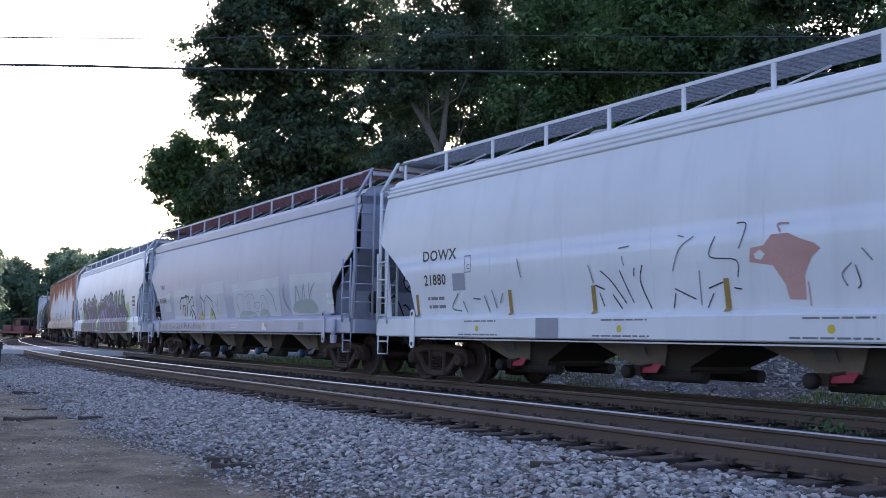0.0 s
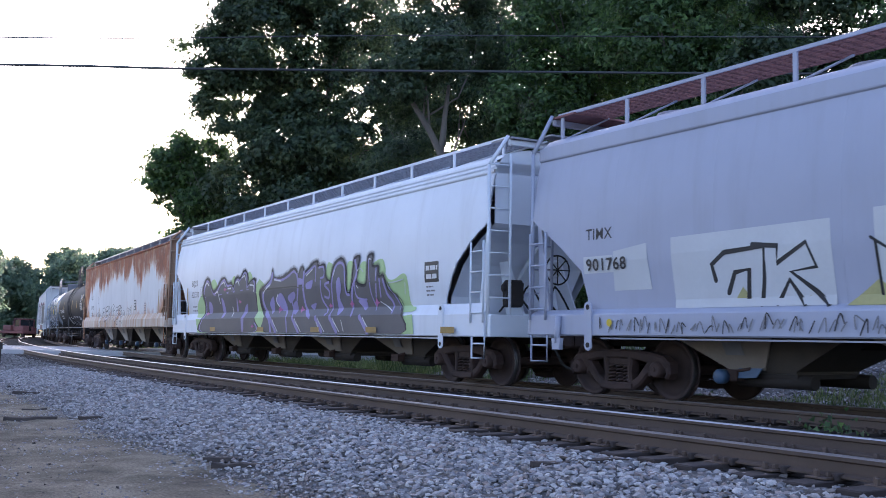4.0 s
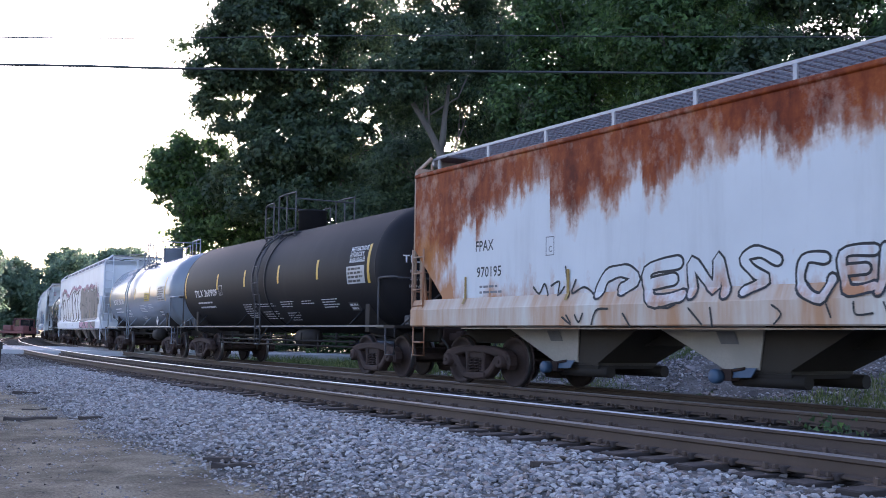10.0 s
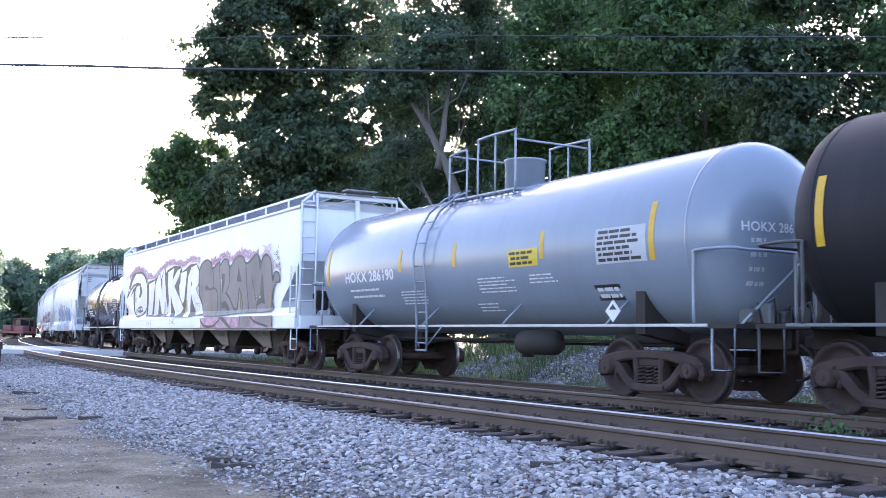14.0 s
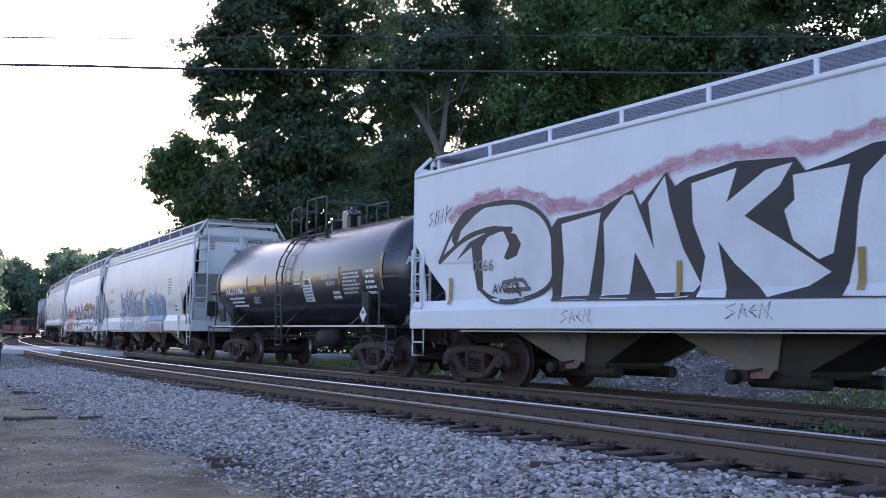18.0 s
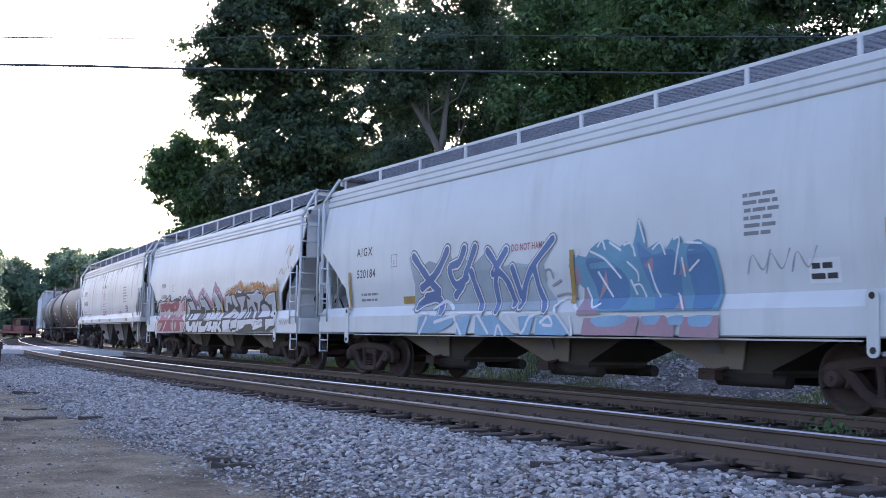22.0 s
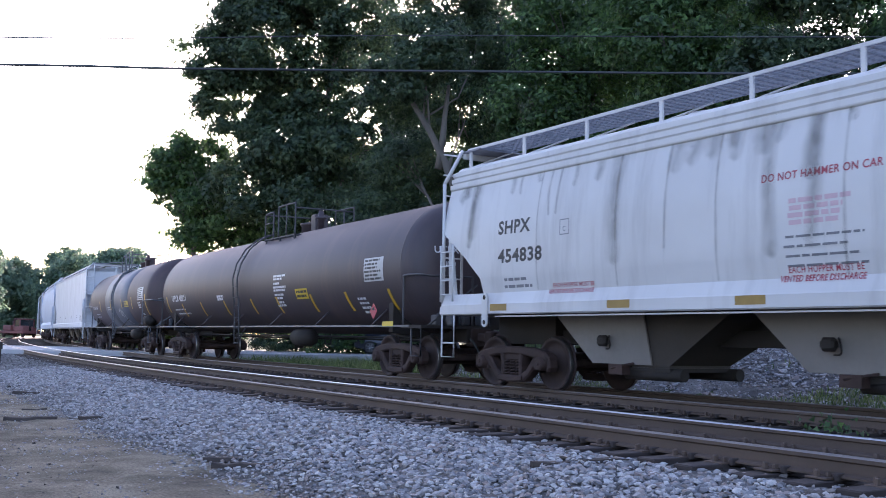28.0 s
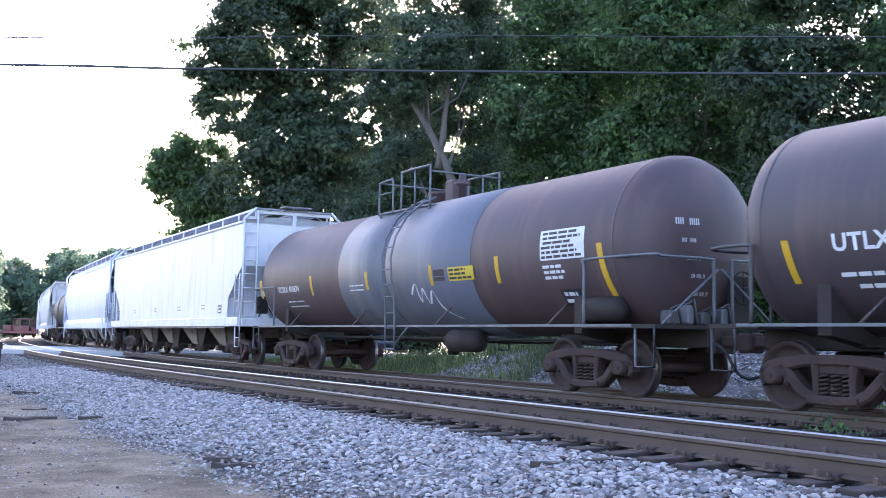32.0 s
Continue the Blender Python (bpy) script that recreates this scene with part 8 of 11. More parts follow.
def dress_d(car, side):
    letters(car, "FPAX", -7.70, 2.45, 0.19, side, M["ink"], 0.015, 0.85)
    letters(car, "970195", -7.65, 1.98, 0.18, side, M["ink"], 0.015, 0.95)
    bars(car, -7.6, 1.78, 0.8, 2, side, M["ink_grey"], 0.04, 0.1, seed=4)
    marks_box(car, -5.6, 2.25, side, M["ink_grey"])
    both = over(side, 1.43)
    line(car, both, G_BLACK, 0.246, [(-4.25, 1.61), (-4.07, 1.85), (-3.69, 1.91), (-3.44, 1.79), (-3.72, 1.64)])
    line(car, both, G_BLACK, 0.239, [(-2.58, 1.98), (-3.19, 1.88), (-3.04, 1.46), (-2.47, 1.51)])
    line(car, both, G_BLACK, 0.228, [(-3.08, 1.7), (-2.67, 1.75)])
    line(car, both, G_BLACK, 0.217, [(-2.28, 1.54), (-2.31, 1.97), (-1.9, 1.59), (-1.84, 2), (-1.68, 1.53)])
    line(car, both, G_BLACK, 0.204, [(-0.86, 1.92), (-1.16, 2.04), (-1.39, 1.96), (-1.21, 1.77), (-1.04, 1.68), (-1.36, 1.54)])
    line(car, both, G_BLACK, 0.190, [(-0.15, 1.9), (-0.44, 1.9), (-0.49, 1.59), (-0.17, 1.41), (-0.05, 1.64)])
    line(car, both, G_BLACK, 0.180, [(0.52, 1.96), (0.1, 1.93), (0.18, 1.52), (0.52, 1.54)])
    line(car, both, G_BLACK, 0.180, [(0.15, 1.74), (0.4, 1.75)])
    line(car, both, G_BLACK, 0.175, [(0.66, 1.97), (0.61, 1.49)])
    line(car, both, G_BLACK, 0.171, [(0.87, 1.89), (0.69, 1.74), (1.05, 1.55)])
    line(car, both, P_RUST, 0.172, [(-4.25, 1.61), (-4.07, 1.85), (-3.69, 1.91), (-3.44, 1.79), (-3.72, 1.64)])
    line(car, both, P_RUST, 0.165, [(-2.58, 1.98), (-3.19, 1.88), (-3.04, 1.46), (-2.47, 1.51)])
    line(car, both, P_RUST, 0.155, [(-3.08, 1.7), (-2.67, 1.75)])
    line(car, both, P_RUST, 0.145, [(-2.28, 1.54), (-2.31, 1.97), (-1.9, 1.59), (-1.84, 2), (-1.68, 1.53)])
    line(car, both, P_RUST, 0.130, [(-0.86, 1.92), (-1.16, 2.04), (-1.39, 1.96), (-1.21, 1.77), (-1.04, 1.68), (-1.36, 1.54)])
    line(car, both, P_RUST, 0.115, [(-0.15, 1.9), (-0.44, 1.9), (-0.49, 1.59), (-0.17, 1.41), (-0.05, 1.64)])
    line(car, both, P_RUST, 0.107, [(0.52, 1.96), (0.1, 1.93), (0.18, 1.52), (0.52, 1.54)])
    line(car, both, P_RUST, 0.107, [(0.15, 1.74), (0.4, 1.75)])
    line(car, both, P_RUST, 0.102, [(0.66, 1.97), (0.61, 1.49)])
    line(car, both, P_RUST, 0.098, [(0.87, 1.89), (0.69, 1.74), (1.05, 1.55)])
    line(car, both, G_BLACK, 0.041, [(-5.92, 1.74), (-5.76, 1.63), (-5.62, 1.79), (-5.52, 1.6)])
    line(car, both, G_BLACK, 0.04, [(-5.44, 1.75), (-5.23, 1.81), (-5.26, 1.59), (-5.1, 1.72)])
    line(car, both, G_BLACK, 0.04, [(-5.07, 2.04), (-4.97, 1.55)])
    line(car, both, G_BLACK, 0.038, [(-4.81, 1.82), (-4.91, 1.61), (-4.61, 1.7), (-4.37, 1.59)])
    line(car, both, G_BLACK, 0.023, [(1.53, 1.73), (1.43, 1.69), (1.45, 1.6), (1.55, 1.61)])
    line(car, both, G_BLACK, 0.023, [(1.64, 1.7), (1.59, 1.61), (1.72, 1.59)])
    line(car, both, G_BLACK, 0.038, [(-4.32, 1.12), (-4.21, 1.33), (-3.95, 1.35)])
    line(car, both, G_BLACK, 0.035, [(-3.61, 1.27), (-3.46, 1.09)])
    line(car, both, G_BLACK, 0.033, [(-2.87, 1.36), (-2.7, 1.34), (-2.54, 1.39)])
    line(car, both, G_BLACK, 0.032, [(-2.29, 1.33), (-2.05, 1.11)])
    line(car, both, G_BLACK, 0.031, [(-1.9, 1.33), (-1.86, 1.09)])
    line(car, both, G_BLACK, 0.028, [(-0.87, 1.35), (-0.73, 1.24), (-0.84, 1.11)])
    line(car, both, G_BLACK, 0.026, [(-0.07, 1.34), (-0.01, 1.19)])
    line(car, both, G_BLACK, 0.026, [(0.3, 1.36), (0.33, 1.22), (0.55, 1.23)])
    line(car, both, G_BLACK, 0.024, [(0.69, 1.35), (0.78, 1.13)])
    line(car, both, G_BLACK, 0.024, [(0.95, 1.43), (1.12, 1.34), (1.34, 1.36), (1.61, 1.26)])
    line(car, both, G_BLACK, 0.038, [(-5.03, 1.23), (-4.82, 1.12), (-4.93, 1.26)])
    line(car, both, G_BLACK, 0.038, [(-4.72, 1.26), (-4.62, 1.15), (-4.53, 1.28)])
    letters(car, "Csk.", 1.25, 1.6, 0.22, side, G_BLACK, 0.001, 0.9, lift=0.02, name="scribble")
    line(car, both, G_BLACK, 0.026, [(2.13, 1.84), (2.2, 1.93), (2.19, 1.52)])
    line(car, both, G_BLACK, 0.026, [(2.5, 1.86), (2.38, 1.92), (2.33, 1.8), (2.45, 1.73), (2.5, 1.84), (2.47, 1.52)])
    line(car, both, G_BLACK, 0.024, [(2.68, 1.86), (2.6, 1.74), (2.64, 1.58), (2.74, 1.62), (2.76, 1.8), (2.68, 1.86)])
    line(car, both, G_BLACK, 0.024, [(2.99, 1.88), (2.88, 1.93), (2.85, 1.81), (2.95, 1.76), (2.99, 1.86), (2.94, 1.5)])
    panel(car, 3.63, 4.05, 1.78, 2.2, side, M["ink"], M["white_ink"], 3, 3)
    bars(car, 5.65, 2.0, 0.45, 4, side, M["ink_grey"], 0.04, 0.09, seed=8)
    reflectors(car, side, (-8.0, -5.0, 3.12, 6.15), 1.5, 2.0, M["gold"], 0.07)
    reflectors(car, side, (8.4,), 1.58, 2.47, M["gold"], 0.1)
    sl = sill()
    for x in (-7.6, -6.9, -5.9, 2.0, 6.4):
        patch(car, "white_label", rect(x, x + 0.16, 1.2, 1.36), sl, M["white_ink"], 0.004, levels=False)


def dress_e(car, side):
    letters(car, "TILX 260909", -6.2, 2.06, 0.21, side, M["white_ink"], 0.022, 1.32)
    marks_box(car, -3.72, 2.06, side, M["white_ink"], 0.32, 0.28)
    bars(car, -6.05, 1.84, 1.8, 1, side, M["white_ink"], 0.05, seed=1)
    bars(car, -5.95, 1.70, 1.7, 1, side, M["white_ink"], 0.05, seed=2)
    for x, z, w, n in ((-1.85, 1.72, 0.9, 7), (-0.95, 1.71, 1.7, 2), (-0.5, 1.5, 1.3, 4), (1.1, 1.74, 1.0, 3), (1.2, 1.45, 0.9, 4), (2.55, 1.73, 0.9, 2), (3.85, 1.74, 1.1, 4)):
        bars(car, x, z, w, n, side, M["white_ink"], 0.022, 0.06, seed=int(x * 10))
    for i, wd in enumerate(("METHIONINE", "HYDROXY", "ANALOGUE")):
        letters(car, wd, 5.75, 2.80 - 0.13 * i, 0.105, side, M["white_ink"], 0.02, 0.95)
    panel(car, 5.62, 6.55, 2.06, 2.46, side, SILVER_PRINT, M["ink"], 4, 7)
    panel(car, 5.33, 5.85, 1.46, 1.66, side, M["ink"], M["white_ink"], 2, 8)
    for x in (-3.85, -1.36, 1.30, 3.92):
        patch(car, "reflector_strip", rect(x - 0.06, x + 0.06, 2.24, 2.72), side, M["yellow"], 0.006, "bright yellow reflective strip")
    for x in (-7.25, 6.75):
        patch(car, "reflector_strip", rect(x - 0.06, x + 0.06, 2.05, 2.92), side, M["yellow"], 0.006, "bright yellow reflective strip")
    head_text(car, "TILX 260909", -1.05, 2.48, 0.16, 1.46, 2.40, 7.925)
    for i in range(3):
        head_text(car, "IIII II III", -0.9, 2.26 - 0.16 * i, 0.06, 1.46, 2.40, 7.925)
    # pipe rack hanging below the tank
    g = Geo()
    for z in (0.62, 0.74):
        g.tube([(-4.6, -1.05, z), (5.5, -1.05, z)], 0.025, 5)
    for x in np.arange(-4.4, 5.5, 1.1):
        g.tube([(float(x), -1.05, 0.95), (float(x), -1.05, 0.45 if int(x * 10) % 2 else 0.6)], 0.025, 5)
    part("pipe_rack", g, M["steel_dark"], car, "steam pipes hung below the tank")


def dress_f(car, side):
    letters(car, "HOKX 286190", -5.05, 2.09, 0.22, side, M["white_ink"], 0.03, 1.12)
    bars(car, -4.9, 1.88, 1.7, 1, side, M["white_ink"], 0.045, seed=1)
    bars(car, -4.85, 1.74, 1.6, 1, side, M["white_ink"], 0.045, seed=2)
    panel(car, 1.5, 2.35, 2.12, 2.42, side, YEL_PANEL, M["ink"], 3, 3)
    panel(car, 3.86, 5.0, 2.05, 2.60, side, SILVER_PRINT, M["ink"], 6, 4)
    panel(car, 3.65, 4.25, 1.50, 1.74, side, M["ink"], M["white_ink"], 2, 5)
    for x, z, w, n in ((0.4, 1.95, 1.2, 5), (2.0, 1.95, 0.9, 3), (-2.6, 1.8, 1.2, 5), (0.1, 1.5, 0.9, 3)):
        bars(car, x, z, w, n, side, M["white_ink"], 0.022, 0.06, seed=int(x * 10))
    for x in (-2.43, -0.3, 2.47):
        patch(car, "reflector_strip", rect(x - 0.055, x + 0.055, 2.22, 2.69), side, M["yellow"], 0.006, "bright yellow reflective strip")
    for x in (-5.95, 5.12):
        patch(car, "reflector_strip", rect(x - 0.06, x + 0.06, 2.05, 2.92), side, M["yellow"], 0.006, "bright yellow reflective strip")
    diamond(car, 4.5, -1.50, 1.32, 0.17, M["white_ink"])
    head_text(car, "HOKX 286190", -0.95, 2.42, 0.13, 1.44, 2.39, 6.65)
    for i in range(4):
        head_text(car, "IIII II III" if i % 2 else "II IIII II", -0.8, 2.26 - 0.2 * i, 0.06, 1.44, 2.39, 6.65)


def dress_g(car, side):
    mist(car, side, G_ROSEM, 0.22, [(-5.84, 3.03), (-4.58, 3), (-3.85, 3.21), (-3.16, 3.33), (-1.86, 3.36), (-0.8, 3.24), (0.18, 3.32), (1.27, 3.28)], 0)
    mist(car, side, G_ROSEM, 0.26, [(-8.85, 3.18), (-8, 3.39), (-6.72, 3.35), (-5.84, 3.03)], 1)
    mist(car, side, G_ROSEM, 0.22, [(2.68, 3.07), (3.55, 3.19), (3.99, 3.25), (4.55, 3.13), (5.02, 3.15), (5.46, 3.24), (5.94, 3.14), (6.55, 3.06), (7.08, 3.19)], 2)
    line(car, side, G_ROSE, 0.093, [(7.42, 3.05), (7.85, 3.13), (8.21, 2.95), (8.38, 2.66), (8.67, 2.67), (8.91, 2.57)])
    fill(car, side, G_CHROME, [(-9.44, 2.34), (-8.83, 2.84), (-8.38, 3.19), (-7.43, 3.27), (-6.53, 3.17), (-5.89, 2.78), (-5.72, 2.15), (-5.89, 1.72), (-6.77, 1.5), (-7.49, 1.57), (-7.96, 1.8), (-8.07, 2.24)], soft=True, label="huge white looped graffiti letter with black outline")
    line(car, side, G_BLACK, 0.095, [(-9.27, 2.33), (-8.9, 2.8), (-8.38, 3.19), (-7.43, 3.27), (-6.53, 3.17), (-5.89, 2.78), (-5.72, 2.15), (-5.89, 1.72), (-6.77, 1.52), (-7.49, 1.58), (-7.92, 1.8)])
    fill(car, side, G_BLACK, [(-8.86, 2.72), (-8.76, 2.99), (-8.38, 3.19), (-7.62, 3.27), (-8.06, 3.13), (-8.51, 2.89), (-8.72, 2.57)])
    fill(car, side, G_BLACK, [(-8.7, 2.31), (-8.26, 2.63), (-7.58, 2.8), (-7.07, 2.79), (-7.65, 2.69), (-7.83, 2.52), (-7.77, 1.79), (-7.96, 1.74), (-8.11, 2.24), (-8.17, 2.54)])
    fill(car, side, G_BLACK, [(-7.18, 2.78), (-6.78, 2.67), (-6.63, 2.5), (-6.75, 2.3), (-7.03, 2.24), (-7.14, 2.29), (-6.98, 2.51)])
    line(car, side, G_BLACK, 0.104, [(-9.27, 2.33), (-8.42, 2.7), (-7.66, 2.82), (-6.93, 2.77)])
    fill(car, side, G_BLACK, [(-5.82, 2.68), (-5.64, 2.84), (-4.57, 2.9), (-3.85, 3.12), (-3.69, 2.86), (-3.15, 3.29), (-2.98, 3.06), (-2.75, 3.15), (-1.86, 3.26), (-0.91, 3.18), (-0.76, 2.99), (-0.35, 3.06), (0.18, 3.19), (0.98, 3.19), (1.37, 2.98), (1.48, 2.7), (1.36, 2.44), (1.08, 2.33), (1.61, 1.98), (2.27, 1.51), (2.12, 1.45), (1.31, 1.46), (0.44, 1.41), (-2.93, 1.46), (-5.75, 1.5)], label="black sprayed ground behind the letters")
    fill(car, side, G_CHROME, [(-5.53, 2.74), (-4.57, 2.84), (-4.71, 2.11), (-4.86, 1.5), (-5.52, 1.52), (-5.46, 2.14)], label="huge white graffiti letter with black outline")
    fill(car, side, G_CHROME, [(-4.5, 2.68), (-4.04, 3.04), (-3.84, 3.04), (-3.4, 2.19), (-3.52, 2.88), (-3.18, 3.23), (-3.08, 2.8), (-2.83, 2.17), (-2.5, 1.67), (-2.7, 1.49), (-3.07, 1.47), (-3.31, 1.48), (-3.8, 2.18), (-3.93, 1.49), (-4.55, 1.51), (-4.47, 2.11)], label="huge white graffiti letter with black outline")
    fill(car, side, G_CHROME, [(-2.66, 3.06), (-1.85, 3.17), (-2.03, 2.73), (-1.37, 3.08), (-0.95, 3.12), (-1.17, 2.84), (-1.73, 2.52), (-1.1, 2.15), (-0.41, 1.73), (-0.74, 1.57), (-1.31, 1.45), (-1.9, 1.91), (-2.19, 2.23), (-2.01, 1.46), (-2.54, 1.48), (-2.41, 2.03), (-2.64, 2.52)], label="huge white graffiti letter with black outline")
    fill(car, side, G_CHROME, [(-0.95, 2.96), (-0.13, 2.99), (-0.26, 2.5), (-0.38, 1.95), (-0.59, 1.89), (-0.96, 2.15), (-1.09, 2.53), (-0.93, 2.65)], label="huge white graffiti letter with black outline")
    fill(car, side, G_CHROME, [(0.05, 2.81), (0.39, 3.08), (0.98, 3.14), (1.33, 2.92), (1.39, 2.65), (1.27, 2.46), (1, 2.34), (1.72, 1.87), (2.17, 1.51), (1.25, 1.48), (0.74, 1.89), (0.43, 2.22), (0.44, 1.42), (-0.21, 1.44), (-0.08, 1.94), (-0.03, 2.48)], label="huge white graffiti letter with black outline")
    fill(car, side, G_BLACK, [(0.4, 2.56), (0.52, 2.62), (0.55, 2.51), (0.43, 2.43)])
    line(car, side, G_GREYF, 0.029, [(0.81, 2.12), (1.01, 1.9), (1.3, 1.84), (1.58, 1.88)])
    line(car, side, G_GREYF, 0.029, [(1.12, 1.64), (1.02, 1.79), (1.24, 1.84), (1.36, 1.68), (1.17, 1.6)])
    line(car, side, G_GREYF, 0.028, [(1.62, 1.57), (1.49, 1.76), (1.72, 1.85), (1.9, 1.7), (1.76, 1.57)])
    line(car, side, G_GREYF, 0.029, [(1.02, 1.74), (1.21, 1.48)])
    line(car, side, G_DARK, 0.073, [(-7.15, 1.85), (-6.62, 1.88), (-6.44, 1.76)])
    line(car, side, G_DARK, 0.073, [(-7.07, 1.71), (-6.37, 1.72)])
    line(car, side, G_DARK, 0.074, [(-6.8, 1.91), (-6.64, 1.63)])
    fill(car, side, G_BLACK, [(1.33, 2.9), (1.69, 3.18), (2.26, 3.25), (2.7, 3.12), (2.86, 2.96), (3.55, 3.12), (3.64, 3.01), (3.99, 3.16), (4.41, 3.12), (4.63, 2.91), (5.02, 3.09), (5.46, 3.19), (5.84, 3.12), (6.14, 2.93), (6.55, 3), (7.03, 3.14), (7.31, 2.95), (7.36, 2.77), (7.52, 2.99), (7.85, 3.08), (8.23, 2.88), (8.38, 2.45), (8.53, 2.55), (8.72, 2.56), (8.91, 2.46), (8.95, 2.25), (8.66, 2.23), (8.49, 2.03), (8.44, 1.76), (8.41, 1.49), (5.81, 1.47), (2.44, 1.4), (1.76, 1.87), (1.38, 2.19), (1.34, 2.5)], soft=True, label="black edge of the taupe letters")
    fill(car, side, G_TAUPE, [(1.43, 2.87), (1.77, 3.12), (2.26, 3.19), (2.63, 3.07), (2.83, 2.88), (3.55, 3.05), (3.67, 2.93), (4.02, 3.1), (4.39, 3.06), (4.58, 2.83), (5.05, 3.03), (5.48, 3.12), (5.82, 3.06), (6.12, 2.87), (6.56, 2.93), (7.02, 3.07), (7.24, 2.92), (7.34, 2.64), (7.56, 2.92), (7.86, 3.01), (8.17, 2.84), (8.33, 2.32), (8.43, 2.34), (8.55, 2.5), (8.71, 2.52), (8.87, 2.42), (8.89, 2.28), (8.63, 2.25), (8.44, 2.03), (8.4, 1.76), (8.39, 1.51), (5.81, 1.49), (2.37, 1.43), (1.86, 1.87), (1.5, 2.19), (1.45, 2.5)], soft=True, label="huge taupe graffiti letters with black outline")
    fill(car, side, G_BLACK, [(2.07, 2.37), (2.32, 2.42), (2.54, 2.31), (2.19, 2.23)])
    fill(car, side, G_BLACK, [(3.85, 2.7), (4.14, 2.69), (4.14, 2.41), (3.94, 2.06), (3.85, 2.34)])
    fill(car, side, G_BLACK, [(3.9, 1.83), (4.28, 1.87), (4.64, 1.69), (4.82, 1.51), (4.59, 1.5), (4.28, 1.67), (3.93, 1.64)])
    fill(car, side, G_BLACK, [(5.46, 2.87), (5.77, 2.39), (5.33, 2.41)])
    fill(car, side, G_BLACK, [(7.51, 2.54), (7.61, 2.48), (7.71, 2.08), (7.84, 1.71), (7.5, 1.73), (7.16, 1.65), (7.23, 1.86), (7.4, 1.88)])
    fill(car, side, G_CHROME, [(3.79, 2.54), (3.85, 2.54), (3.84, 2.25), (3.79, 2.34)])
    fill(car, side, G_CHROME, [(7.04, 1.97), (7.17, 1.89), (7.16, 1.82)])
    fill(car, side, G_CHROME, [(7.41, 1.99), (7.47, 1.87), (7.39, 1.88)])
    line(car, side, G_BLACK, 0.064, [(2.86, 2.9), (3, 2.58), (2.97, 2.35), (2.77, 2.27), (2.27, 2.29)])
    line(car, side, G_BLACK, 0.062, [(2.97, 2.3), (3.33, 2.23), (3.5, 1.99), (3.52, 1.48)])
    line(car, side, G_BLACK, 0.047, [(3.58, 3.02), (3.71, 2.35), (3.83, 1.79), (3.9, 1.52)])
    line(car, side, G_BLACK, 0.055, [(4.55, 2.83), (4.66, 2.54), (4.56, 2.29), (4.31, 2.11)])
    line(car, side, G_BLACK, 0.083, [(4.31, 2.11), (4.72, 1.93), (5.08, 1.66), (5.31, 1.59), (5.48, 1.69), (5.58, 2.2)])
    line(car, side, G_BLACK, 0.047, [(6.12, 2.91), (6.27, 2.25), (6.47, 1.69), (6.53, 1.49)])
    line(car, side, G_BLACK, 0.049, [(5.58, 2.2), (5.87, 1.92), (5.98, 1.49)])
    line(car, side, G_BLACK, 0.044, [(6.69, 2.46), (7, 1.99), (7.16, 1.67), (7.19, 1.5)])
    line(car, side, G_BLACK, 0.035, [(6.96, 1.96), (7.17, 1.88), (7.39, 1.98)])
    line(car, side, G_BLACK, 0.038, [(8.36, 2.51), (8.39, 2.3), (8.5, 2.5)])
    line(car, side, G_BLACK, 0.044, [(4.63, 2.88), (4.58, 2.64)])
    line(car, side, G_BLACK, 0.035, [(7.33, 2.93), (7.36, 2.68)])
    line(car, side, G_ROSE, 0.034, [(7.52, 3.31), (7.76, 3.26), (7.6, 3.18), (7.85, 3.16)])
    line(car, side, G_ROSE, 0.032, [(7.88, 3.26), (7.85, 3.14)])
    line(car, side, G_ROSE, 0.033, [(7.97, 3.29), (7.95, 3.16)])
    line(car, side, G_ROSE, 0.032, [(8.21, 3.31), (8.04, 3.29), (8.12, 3.23), (8.17, 3.15), (8.01, 3.14)])
    line(car, side, G_BLACK, 0.023, [(8.44, 3.11), (8.47, 3), (8.54, 3.01)])
    line(car, side, G_BLACK, 0.023, [(8.58, 3.04), (8.64, 3.08), (8.59, 3), (8.66, 2.99)])
    line(car, side, G_BLACK, 0.023, [(8.74, 3.1), (8.68, 3.06), (8.76, 3.03), (8.69, 2.99)])
    line(car, side, G_BLACK, 0.022, [(8.8, 3.22), (8.76, 3.16)])
    line(car, side, G_BLACK, 0.022, [(8.62, 2.9), (8.67, 2.96), (8.77, 2.91), (8.64, 2.85)])
    line(car, side, G_BLACK, 0.022, [(8.8, 2.89), (8.85, 2.94), (8.88, 2.88), (8.8, 2.85)])
    line(car, side, G_BLACK, 0.023, [(8.56, 2.84), (8.44, 2.81), (8.52, 2.74), (8.42, 2.7)])
    line(car, side, G_BLACK, 0.023, [(8.59, 2.81), (8.59, 2.7)])
    line(car, side, G_BLACK, 0.023, [(8.64, 2.72), (8.7, 2.75), (8.65, 2.67), (8.73, 2.68)])
    line(car, side, G_BLACK, 0.023, [(8.77, 2.66), (8.78, 2.75), (8.85, 2.67), (8.88, 2.76)])
    line(car, side, G_BLACK, 0.022, [(8.89, 2.64), (8.91, 2.77), (8.96, 2.72), (8.91, 2.7)])
